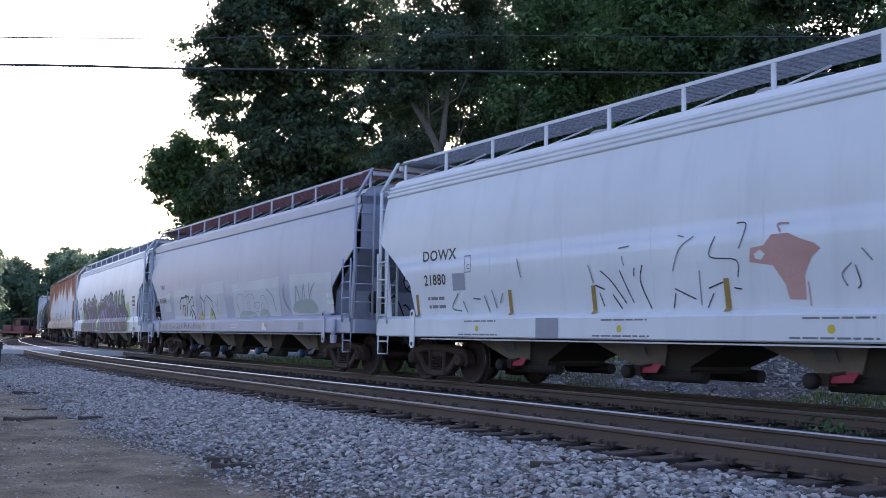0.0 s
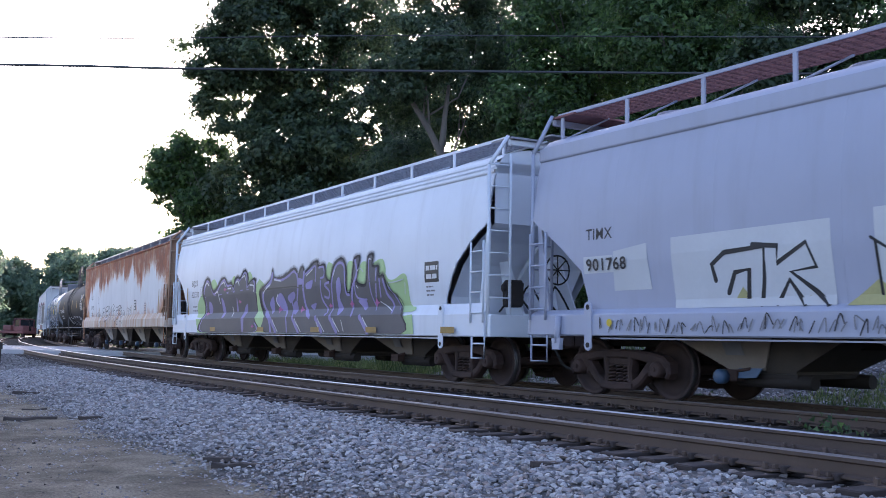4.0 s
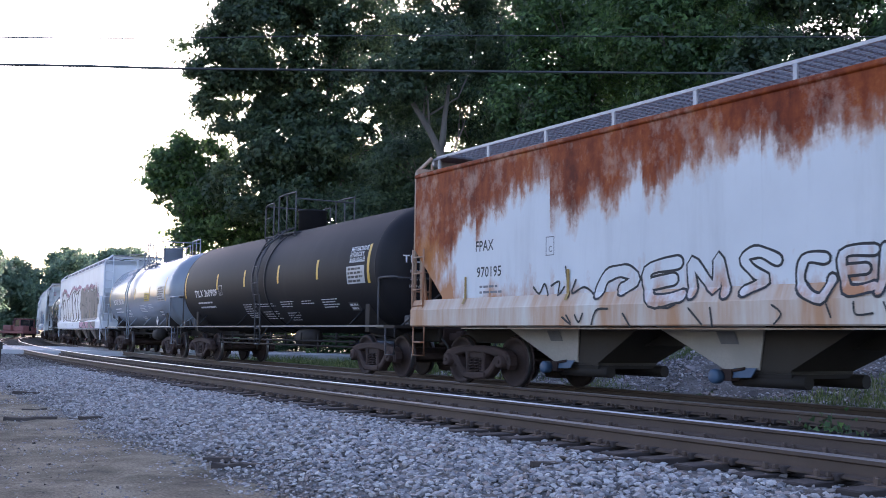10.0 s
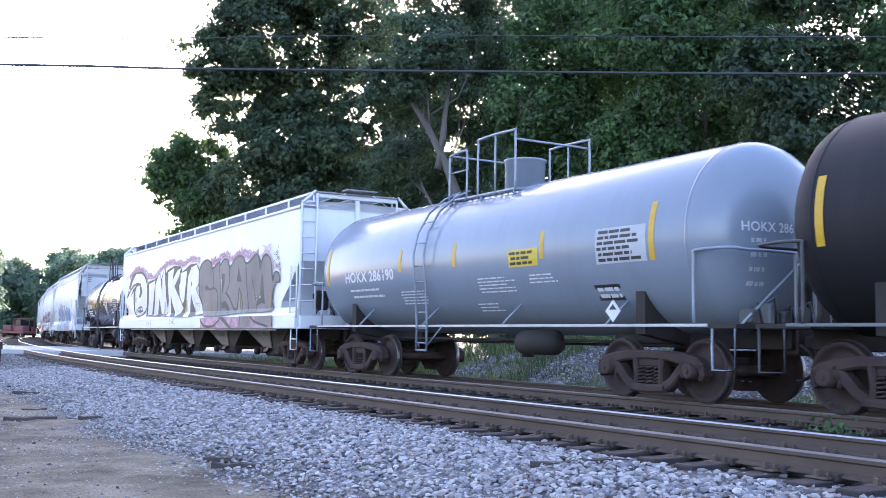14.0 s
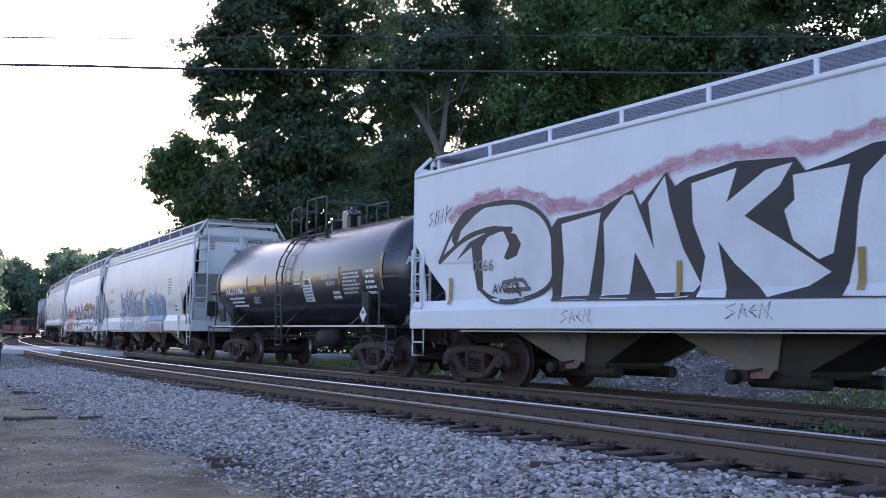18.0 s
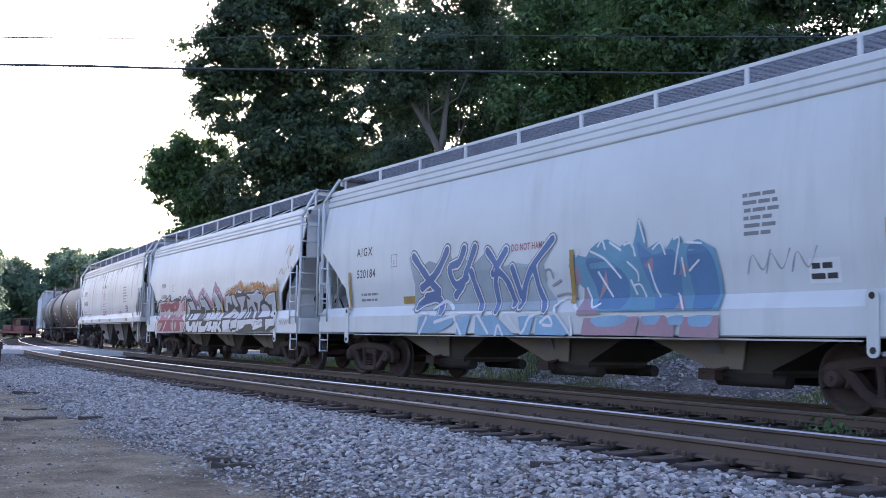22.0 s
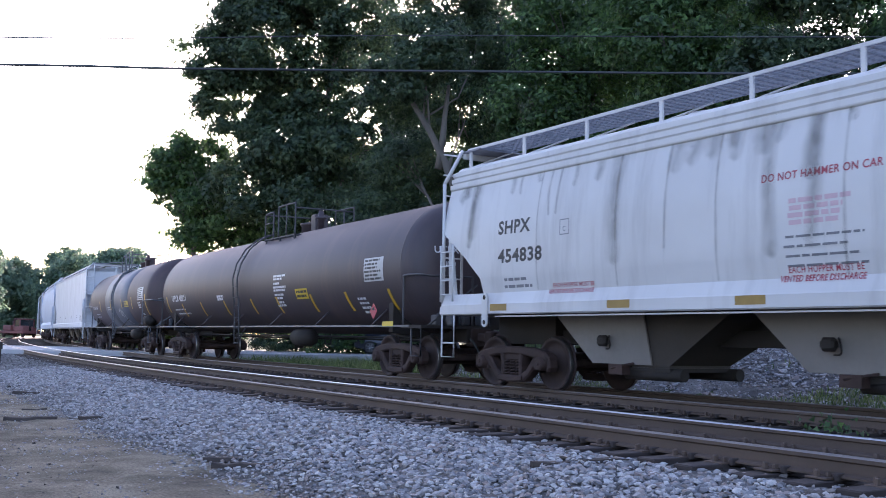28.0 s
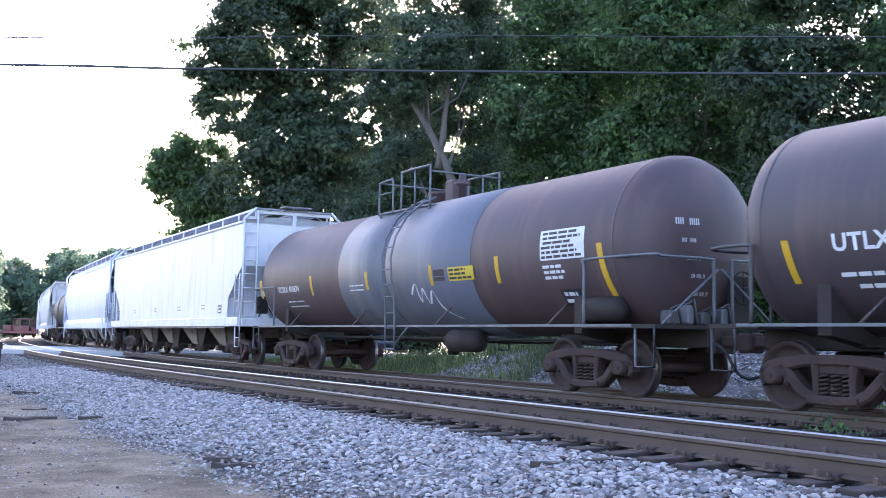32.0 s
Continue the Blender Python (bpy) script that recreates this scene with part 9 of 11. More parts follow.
    for dx, pts in ((0.0, [(0.2, 0.3), (0.05, 0.24), (0.16, 0.14), (0.02, 0.02)]), (0.25, [(0, 0), (0.08, 0.3)]), (0.36, [(0, 0), (0.05, 0.28), (0.14, 0.03), (0.2, 0.3)]), (0.62, [(0.02, 0.0), (0.08, 0.32), (0.05, 0.14), (0.24, 0.28), (0.06, 0.15), (0.22, 0.0)])):
        stroke(car, [(-9.75 + dx + a, 3.02 + b + 0.1 * dx) for a, b in pts], 0.03, side, G_BLACK, name="scribble", rounded=False)
    letters(car, "AWESE", -7.45, 1.66, 0.17, side, G_BLACK, 0.01, 1.0, lift=0.034, name="scribble")
    letters(car, "0066", -8.1, 2.08, 0.2, side, M["ink_grey"], 0.01, 1.1, lift=0.034)
    marks_box(car, -6.9, 2.15, side, M["ink_grey"])
    reflectors(car, side, (-8.85, -2.89, 0.01, 2.78, 5.71, 8.28), 1.5, 2.0, M["gold"], 0.1)
    sl = sill()
    for a, b in ((2.02, 5.98), (6.95, 8.68)):
        fill(car, sl, G_ROSEM, rect(a, b, 1.06, 1.38), label="pink sprayed band on the sill")
    fill(car, sl, G_TAUPE, rect(5.98, 6.95, 1.07, 1.385))
    fill(car, sl, G_TAUPE, [(7.35, 1.25), (8.34, 1.1), (8.68, 1.1), (8.68, 1.385), (7.35, 1.385)])
    fill(car, sl, G_BLACK, [(3.92, 1.385), (4.42, 1.385), (5.27, 1.06), (4.97, 1.06)])
    line(car, sl, G_BLACK, 0.08, [(2.02, 1.3), (2.52, 1.12), (3.42, 1.12), (4.02, 1.3)])
    line(car, sl, G_BLACK, 0.07, [(5.98, 1.38), (5.98, 1.1)])
    line(car, sl, G_BLACK, 0.07, [(6.95, 1.36), (7.35, 1.22), (8.34, 1.1)])
    for x0, z0 in ((-5.45, 1.14), (-2.0, 1.18)):
        for dx, pts in ((0.0, [(0.18, 0.2), (0.02, 0.15), (0.16, 0.08), (0.0, 0.0)]), (0.22, [(0, 0), (0.07, 0.2), (0.14, 0.02), (0.03, 0.1), (0.14, 0.12)]), (0.40, [(0.1, 0.18), (0.0, 0.1), (0.12, 0.02), (0.02, 0.1), (0.12, 0.11)]), (0.56, [(0, 0), (0.04, 0.2), (0.12, 0.0), (0.18, 0.22), (0.1, 0.1), (0.22, -0.02)])):
            stroke(car, [(x0 + dx + p, z0 + q) for p, q in pts], 0.025, sl, G_BLACK, name="scribble", rounded=False)
    patch(car, "stencil_box", rect(-8.2, -7.95, 1.12, 1.3), sl, M["ink_grey"], 0.004, levels=False)


def dress_h(car, side):
    letters(car, "AXLX 3368", -4.79, 2.06, 0.22, side, M["white_ink"], 0.022, 0.92)
    for i in range(3):
        bars(car, -4.5 + 0.1 * i, 1.90 - 0.11 * i, 1.3, 1, side, M["white_ink"], 0.06, seed=i)
    panel(car, -2.70, -1.98, 2.04, 2.24, side, M["ink"], YEL_PANEL, 3, 3)
    panel(car, -2.55, -1.95, 1.74, 1.96, side, M["ink"], SILVER_PRINT, 4, 4)
    panel(car, 1.18, 1.75, 1.72, 2.30, side, M["white_ink"], M["ink_grey"], 7, 5)
    patch(car, "label_emblem", [(1.47 + 0.14 * math.cos(t), 2.20 + 0.06 * math.sin(t)) for t in np.linspace(0, 5.9, 14)], side, M["ink"], 0.010, levels=False)
    bars(car, 0.6, 2.26, 0.5, 2, side, M["white_ink"], 0.05, 0.09, seed=5)
    letters(car, "SODIUM HYDROXIDE", 2.36, 2.24, 0.085, side, M["white_ink"], 0.02, 0.76)
    letters(car, "SOLUTION", 2.62, 2.09, 0.085, side, M["white_ink"], 0.02, 0.8)
    panel(car, 3.52, 4.6, 1.82, 2.38, side, M["ink"], SILVER_PRINT, 6, 6)
    panel(car, 2.90, 3.40, 1.72, 1.98, side, M["ink"], M["white_ink"], 2, 7)
    bars(car, 4.75, 2.3, 0.55, 5, side, M["white_ink"], 0.06, 0.12, seed=8)
    reflectors(car, side, (-2.95, -1.47, 1.1, 3.38), 2.08, 2.52, M["gold"], 0.1)
    for x in (-5.6, 5.55):
        patch(car, "reflector_strip", rect(x - 0.055, x + 0.055, 1.9, 2.72), side, M["gold"], 0.006, "yellow reflective strip")
    diamond(car, 4.9, -1.50, 1.36, 0.17, M["white_ink"])
    head_text(car, "AXLX 3368", -1.0, 2.45, 0.17, 1.36, 2.33, 6.1)
    for i in range(4):
        head_text(car, "IIII II III", -0.9, 2.2 - 0.15 * i, 0.06, 1.36, 2.33, 6.1)
    part("placard_holder", Geo().bevel_box(4.72, 5.08, -1.46, -1.40, 1.15, 1.85, 0.02), M["steel_dark"], car)
    part("placard_holder", Geo().bevel_box(-5.05, -4.65, -1.46, -1.40, 1.25, 1.65, 0.02), M["steel_dark"], car)


def dress_i(car, side):
    letters(car, "AIGX", -6.34, 2.63, 0.18, side, M["ink"], 0.014, 1.0, spacing=1.3)
    letters(car, "520184", -6.32, 2.15, 0.18, side, M["ink"], 0.014, 1.0, spacing=1.15)
    bars(car, -6.2, 1.76, 1.1, 2, side, M["ink_grey"], 0.05, 0.12, seed=4)
    marks_box(car, -4.75, 2.32, side, M["ink_grey"], 0.25, 0.25)
    patch(car, "yellow_label", rect(-4.28, -3.8, 1.55, 1.70), side, M["gold"], 0.004)
    letters(car, "DO NOT HAMMER", -0.42, 2.38, 0.12, side, M["red_ink"], 0.01, 0.75)
    both = over(side, 1.33)
    fill(car, both, G_ICE, [(-3.98, 2.47), (-3.78, 2.57), (-3.47, 2.28), (-3.18, 2.37), (-2.81, 2.28), (-2.48, 2.56), (-2.26, 2.25), (-2.01, 2.55), (-1.83, 2.29), (-1.51, 2.56), (-1.67, 2.18), (-1.18, 2.44), (-0.95, 2.24), (-0.57, 2.45), (-0.64, 2.13), (-0.35, 2.18), (0.08, 2.13), (0.82, 2.54), (0.88, 2.5), (0.52, 2.11), (0.56, 1.76), (0.82, 1.49), (0.94, 1.34), (-3.85, 1.41), (-3.76, 1.92)], label="pale ground of the blue graffiti word")
    line(car, both, G_TAUPE, 0.290, [(-3.78, 2.48), (-3.41, 2.18), (-3.06, 1.9), (-2.83, 1.74), (-3.32, 1.67)])
    line(car, both, G_TAUPE, 0.290, [(-2.52, 2.53), (-2.77, 2.23), (-3.06, 2.02), (-3.48, 1.85)])
    line(car, both, G_TAUPE, 0.287, [(-3.63, 1.49), (-3.32, 1.61), (-2.88, 1.62), (-2.68, 1.39)])
    line(car, both, G_TAUPE, 0.272, [(-1.92, 2.52), (-2.09, 2.28), (-2.41, 2.19), (-2.22, 1.86), (-1.83, 1.99)])
    line(car, both, G_TAUPE, 0.266, [(-1.56, 2.52), (-1.78, 2.16), (-1.98, 1.88), (-2.25, 1.67)])
    line(car, both, G_TAUPE, 0.256, [(-1.66, 2.08), (-1.54, 1.79), (-1.31, 1.37)])
    line(car, both, G_TAUPE, 0.246, [(-1.14, 2.43), (-0.85, 2.13), (-0.91, 1.82), (-0.81, 1.37)])
    line(car, both, G_TAUPE, 0.246, [(-0.57, 2.41), (-0.97, 2.02)])
    line(car, both, G_TAUPE, 0.233, [(-0.82, 2.07), (-0.55, 1.87), (-0.34, 1.48)])
    line(car, both, G_TAUPE, 0.228, [(-0.37, 2.09), (-0.17, 1.61)])
    line(car, both, G_TAUPE, 0.225, [(0.75, 2.51), (0.25, 2.12), (-0.03, 1.78), (-0.14, 1.44)])
    line(car, both, G_TAUPE, 0.221, [(0.25, 2.11), (0.36, 1.7), (0.57, 1.37)])
    line(car, both, G_CHROME, 0.231, [(-3.78, 2.48), (-3.41, 2.18), (-3.06, 1.9), (-2.83, 1.74), (-3.32, 1.67)])
    line(car, both, G_CHROME, 0.231, [(-2.52, 2.53), (-2.77, 2.23), (-3.06, 2.02), (-3.48, 1.85)])
    line(car, both, G_CHROME, 0.230, [(-3.63, 1.49), (-3.32, 1.61), (-2.88, 1.62), (-2.68, 1.39)])
    line(car, both, G_CHROME, 0.218, [(-1.92, 2.52), (-2.09, 2.28), (-2.41, 2.19), (-2.22, 1.86), (-1.83, 1.99)])
    line(car, both, G_CHROME, 0.211, [(-1.56, 2.52), (-1.78, 2.16), (-1.98, 1.88), (-2.25, 1.67)])
    line(car, both, G_CHROME, 0.204, [(-1.66, 2.08), (-1.54, 1.79), (-1.31, 1.37)])
    line(car, both, G_CHROME, 0.196, [(-1.14, 2.43), (-0.85, 2.13), (-0.91, 1.82), (-0.81, 1.37)])
    line(car, both, G_CHROME, 0.196, [(-0.57, 2.41), (-0.97, 2.02)])
    line(car, both, G_CHROME, 0.187, [(-0.82, 2.07), (-0.55, 1.87), (-0.34, 1.48)])
    line(car, both, G_CHROME, 0.182, [(-0.37, 2.09), (-0.17, 1.61)])
    line(car, both, G_CHROME, 0.180, [(0.75, 2.51), (0.25, 2.12), (-0.03, 1.78), (-0.14, 1.44)])
    line(car, both, G_CHROME, 0.177, [(0.25, 2.11), (0.36, 1.7), (0.57, 1.37)])
    line(car, both, G_BLUE, 0.162, [(-3.78, 2.48), (-3.41, 2.18), (-3.06, 1.9), (-2.83, 1.74), (-3.32, 1.67)])
    line(car, both, G_BLUE, 0.162, [(-2.52, 2.53), (-2.77, 2.23), (-3.06, 2.02), (-3.48, 1.85)])
    line(car, both, G_BLUE, 0.161, [(-3.63, 1.49), (-3.32, 1.61), (-2.88, 1.62), (-2.68, 1.39)])
    line(car, both, G_BLUE, 0.153, [(-1.92, 2.52), (-2.09, 2.28), (-2.41, 2.19), (-2.22, 1.86), (-1.83, 1.99)])
    line(car, both, G_BLUE, 0.149, [(-1.56, 2.52), (-1.78, 2.16), (-1.98, 1.88), (-2.25, 1.67)])
    line(car, both, G_BLUE, 0.143, [(-1.66, 2.08), (-1.54, 1.79), (-1.31, 1.37)])
    line(car, both, G_BLUE, 0.138, [(-1.14, 2.43), (-0.85, 2.13), (-0.91, 1.82), (-0.81, 1.37)])
    line(car, both, G_BLUE, 0.137, [(-0.57, 2.41), (-0.97, 2.02)])
    line(car, both, G_BLUE, 0.131, [(-0.82, 2.07), (-0.55, 1.87), (-0.34, 1.48)])
    line(car, both, G_BLUE, 0.128, [(-0.37, 2.09), (-0.17, 1.61)])
    line(car, both, G_BLUE, 0.126, [(0.75, 2.51), (0.25, 2.12), (-0.03, 1.78), (-0.14, 1.44)])
    line(car, both, G_BLUE, 0.124, [(0.25, 2.11), (0.36, 1.7), (0.57, 1.37)])
    fill(car, both, G_SKY, [(-3.54, 0.96), (-3.47, 1.28), (-2.64, 1.29), (-2.11, 1.3), (-2.24, 1.12), (-2.72, 0.97)], label="sky blue lower part of the graffiti letters")
    fill(car, both, G_SKY, [(-2, 1.26), (-1.57, 1.3), (-1.76, 0.93), (-2.1, 0.93)], label="sky blue lower part of the graffiti letters")
    fill(car, both, G_SKY, [(-1.44, 1.26), (-0.84, 1.29), (-0.33, 0.98), (-0.21, 0.94), (-1.46, 0.93)], label="sky blue lower part of the graffiti letters")
    fill(car, both, G_SKY, [(-0.13, 1.25), (0.34, 1.28), (0.2, 0.95), (-0.04, 0.94)], label="sky blue lower part of the graffiti letters")
    fill(car, both, G_SKY, [(0.41, 1.24), (0.86, 1.27), (1.24, 0.99), (1.12, 0.94), (0.34, 0.95)], label="sky blue lower part of the graffiti letters")
    line(car, both, G_CHROME, 0.074, [(-3.55, 1.3), (-3.16, 1.32), (-3.43, 0.96)])
    line(car, both, G_CHROME, 0.067, [(-2.86, 1.17), (-2.28, 1.27), (-1.9, 1.34), (-1.25, 1.33)])
    line(car, both, G_CHROME, 0.066, [(-2.18, 1.28), (-1.93, 0.95)])
    line(car, both, G_CHROME, 0.061, [(-1.36, 1.29), (-1.04, 0.97)])
    line(car, both, G_CHROME, 0.06, [(-0.8, 0.94), (-0.72, 1.11), (-0.58, 0.94)])
    line(car, both, G_CHROME, 0.057, [(-0.43, 1.27), (-0.04, 0.98), (0.2, 1.24), (0.5, 1.31)])
    line(car, both, G_CHROME, 0.055, [(0.5, 1.15), (0.71, 1.25), (0.81, 1.11), (0.58, 1.11)])
    line(car, both, G_CHROME, 0.05, [(0.83, 1.37), (1.11, 1.11), (1.31, 0.95), (1.26, 1.23)])
    line(car, both, G_CHROME, 0.052, [(0.82, 1.41), (0.98, 1.52), (1.16, 1.54), (1.35, 1.4), (1.5, 1.31)])
    line(car, both, G_CHROME, 0.07, [(-2.97, 1.43), (-2.61, 1.57), (-2.25, 1.42)])
    line(car, both, G_GREYF, 0.043, [(0.57, 1.85), (0.52, 1.98), (0.69, 2.01), (0.75, 1.88)])
    line(car, both, G_GREYF, 0.042, [(0.73, 1.75), (0.94, 1.83)])
    line(car, both, G_GREYF, 0.041, [(0.82, 1.58), (1.13, 1.61), (1.35, 1.52)])
    fill(car, both, G_TEAL, [(1.18, 2.05), (1.28, 2.23), (1.61, 2.16), (1.73, 2.29), (1.96, 2.4), (2.13, 2.4), (2.4, 2.27), (2.56, 2.34), (2.67, 2.22), (2.74, 2.43), (2.8, 2.67), (2.92, 2.47), (2.98, 2.2), (3.21, 2.29), (3.36, 2.17), (3.5, 2.32), (3.65, 2.34), (3.7, 2.22), (3.99, 2.27), (4.29, 2.12), (4.37, 1.75), (4.39, 1.29), (1.46, 1.31), (1.52, 1.68), (1.23, 1.88)], label="teal and blue graffiti word")
    fill(car, both, G_BLUET, [(1.61, 2.13), (2.18, 2.05), (2.55, 1.76), (2.44, 1.34), (1.95, 1.35), (1.79, 1.71)], soft=True)
    fill(car, both, G_BLUET, [(2.76, 2.29), (3.11, 2.11), (3.5, 2.16), (3.63, 1.86), (3.57, 1.32), (3.19, 1.33)], soft=True)
    fill(car, both, G_BLUET, [(3.77, 2.14), (4.12, 2.15), (4.29, 1.83), (4.27, 1.31), (3.93, 1.31)], soft=True)
    fill(car, both, G_MAROON, [(1.19, 2.16), (1.4, 2.04), (1.47, 1.77), (1.33, 1.73)])
    fill(car, both, G_MAROON, [(1.43, 1.26), (1.56, 1.71), (1.66, 1.47), (2.03, 1.26)])
    fill(car, both, G_MAROON, [(2.89, 1.96), (3.11, 2.1), (3.09, 1.87)])
    fill(car, both, G_MAROON, [(1.84, 1.47), (2.07, 1.94), (2.09, 1.7)])
    fill(car, both, G_MAROON, [(3.58, 1.79), (3.7, 2), (3.78, 1.85)])
    fill(car, both, G_MAROON, [(3.61, 1.32), (3.63, 1.54), (3.8, 1.32)])
    fill(car, both, G_MAROONL, [(1.54, 0.95), (1.62, 1.21), (2.86, 1.23), (2.77, 0.95)], label="dull red lower part of the graffiti word")
    fill(car, both, G_MAROONL, [(2.79, 0.95), (2.92, 1.23), (3.38, 1.24), (3.57, 1.1), (3.56, 0.94)], label="dull red lower part of the graffiti word")
    fill(car, both, G_MAROONL, [(3.66, 0.94), (3.7, 1.21), (4.39, 1.23), (4.39, 0.93)], label="dull red lower part of the graffiti word")
    fill(car, both, G_SKY, [(1.81, 1.21), (2.61, 1.24), (2.43, 1.1), (1.96, 1.08)], soft=True)
    fill(car, both, G_SKY, [(2.95, 1.22), (3.29, 1.23), (3.19, 1.11), (2.98, 1.11)], soft=True)
    fill(car, both, G_SKY, [(3.46, 1.21), (3.75, 1.23), (3.68, 1.1), (3.49, 1.1)], soft=True)
    fill(car, both, G_SKY, [(3.86, 1.21), (4.27, 1.23), (4.18, 1.08), (3.89, 1.08)], soft=True)
    line(car, both, G_CHROME, 0.038, [(1.73, 2.24), (2.07, 2.1), (2.39, 1.81)])
    line(car, both, G_CHROME, 0.038, [(1.9, 1.91), (2.18, 1.54)])
    line(car, both, G_CHROME, 0.038, [(1.9, 2.31), (2, 2.39), (2.07, 2.26)])
    line(car, both, G_CHROME, 0.038, [(2.18, 2.35), (2.42, 2.22)])
    line(car, both, G_CHROME, 0.037, [(2.5, 2.29), (2.66, 2.3), (2.74, 2.12)])
    line(car, both, G_CHROME, 0.035, [(2.82, 2.62), (2.94, 2.31)])
    line(car, both, G_CHROME, 0.035, [(2.57, 2.03), (2.76, 1.88), (2.77, 1.75)])
    line(car, both, G_CHROME, 0.037, [(2.61, 1.76), (2.72, 1.56)])
    line(car, both, G_CHROME, 0.034, [(3.01, 1.97), (3.11, 1.66), (3.2, 1.51)])
    line(car, both, G_CHROME, 0.034, [(3.11, 2.19), (3.26, 2.27), (3.36, 2.1)])
    line(car, both, G_CHROME, 0.033, [(3.53, 2.3), (3.64, 2.29), (3.51, 1.82)])
    line(car, both, G_CHROME, 0.032, [(3.68, 2.03), (3.71, 1.78)])
    line(car, both, G_CHROME, 0.032, [(3.77, 2.24), (4.05, 2.21)])
    line(car, both, G_CHROME, 0.041, [(1.23, 2.17), (1.28, 2.28)])
    line(car, both, G_CHROME, 0.039, [(1.38, 2.19), (1.45, 2.31)])
    line(car, both, G_CHROME, 0.039, [(1.61, 1.68), (1.78, 1.39), (1.95, 1.43)])
    line(car, both, G_CHROME, 0.033, [(3.56, 1.54), (3.75, 1.32)])
    line(car, both, G_CHROME, 0.033, [(3.81, 1.85), (3.99, 1.98)])
    line(car, both, G_CHROME, 0.035, [(2.66, 1.68), (2.81, 1.69), (2.91, 1.52)])
    reflectors(car, side, (-6.64, 1.27, 6.9), 1.45, 2.3, M["gold"], 0.11)
    bars(car, 4.75, 2.75, 0.6, 6, side, M["ink_grey"], 0.05, 0.1, seed=8)
    panel(car, 5.75, 6.2, 1.6, 1.9, side, M["white_ink"], M["ink"], 2, 9)
    xe = 16.35 / 2 - 0.026
    end_text(car, "AIGX", 0.22, 3.92, 0.13, xe, M["ink"], 0.02, 1.2)
    end_text(car, "520184", 0.16, 3.74, 0.13, xe, M["ink"], 0.02, 1.2)
    for i, w in enumerate((5, 6, 4, 7, 5, 8, 4)):
        end_text(car, "I" * w, 0.40 - 0.035 * w, 3.58 - 0.095 * i, 0.05, xe, M["ink_grey"], 0.05, 1.6)
    for i in range(3):
        end_text(car, "IIIII", -1.05, 3.86 - 0.1 * i, 0.055, xe, M["red_ink"], 0.05, 1.5)
    part("hatch_vent", Geo().lathe([(0.12, 0.0), (0.13, 0.10), (0.10, 0.18), (0.02, 0.20)], 14, Matrix.Translation((xe + 0.12, -0.12, 3.62)) @ Matrix.Rotation(radians(90), 4, "X")), P_AIG, car, "round vent hood on the end")
    for x in (4.8, 5.1, 5.5):
        stroke(car, [(x, 1.75), (x + 0.1, 2.0), (x + 0.25, 1.8), (x + 0.4, 2.05)], 0.025, side, G_GREYF, name="scribble")


def end_text(car, words, y, z, h, x, mat, bold=0.012, width=1.0):
    """A line of words on the flat leading end of a hopper."""
    me = text_mesh(words, mat, bold, 0, 1.1)
    for v in me.vertices:
        v.co = (x, y + v.co.x * h * width, z + v.co.z * h)
    me.update()
    part("lettering", me, None, car)


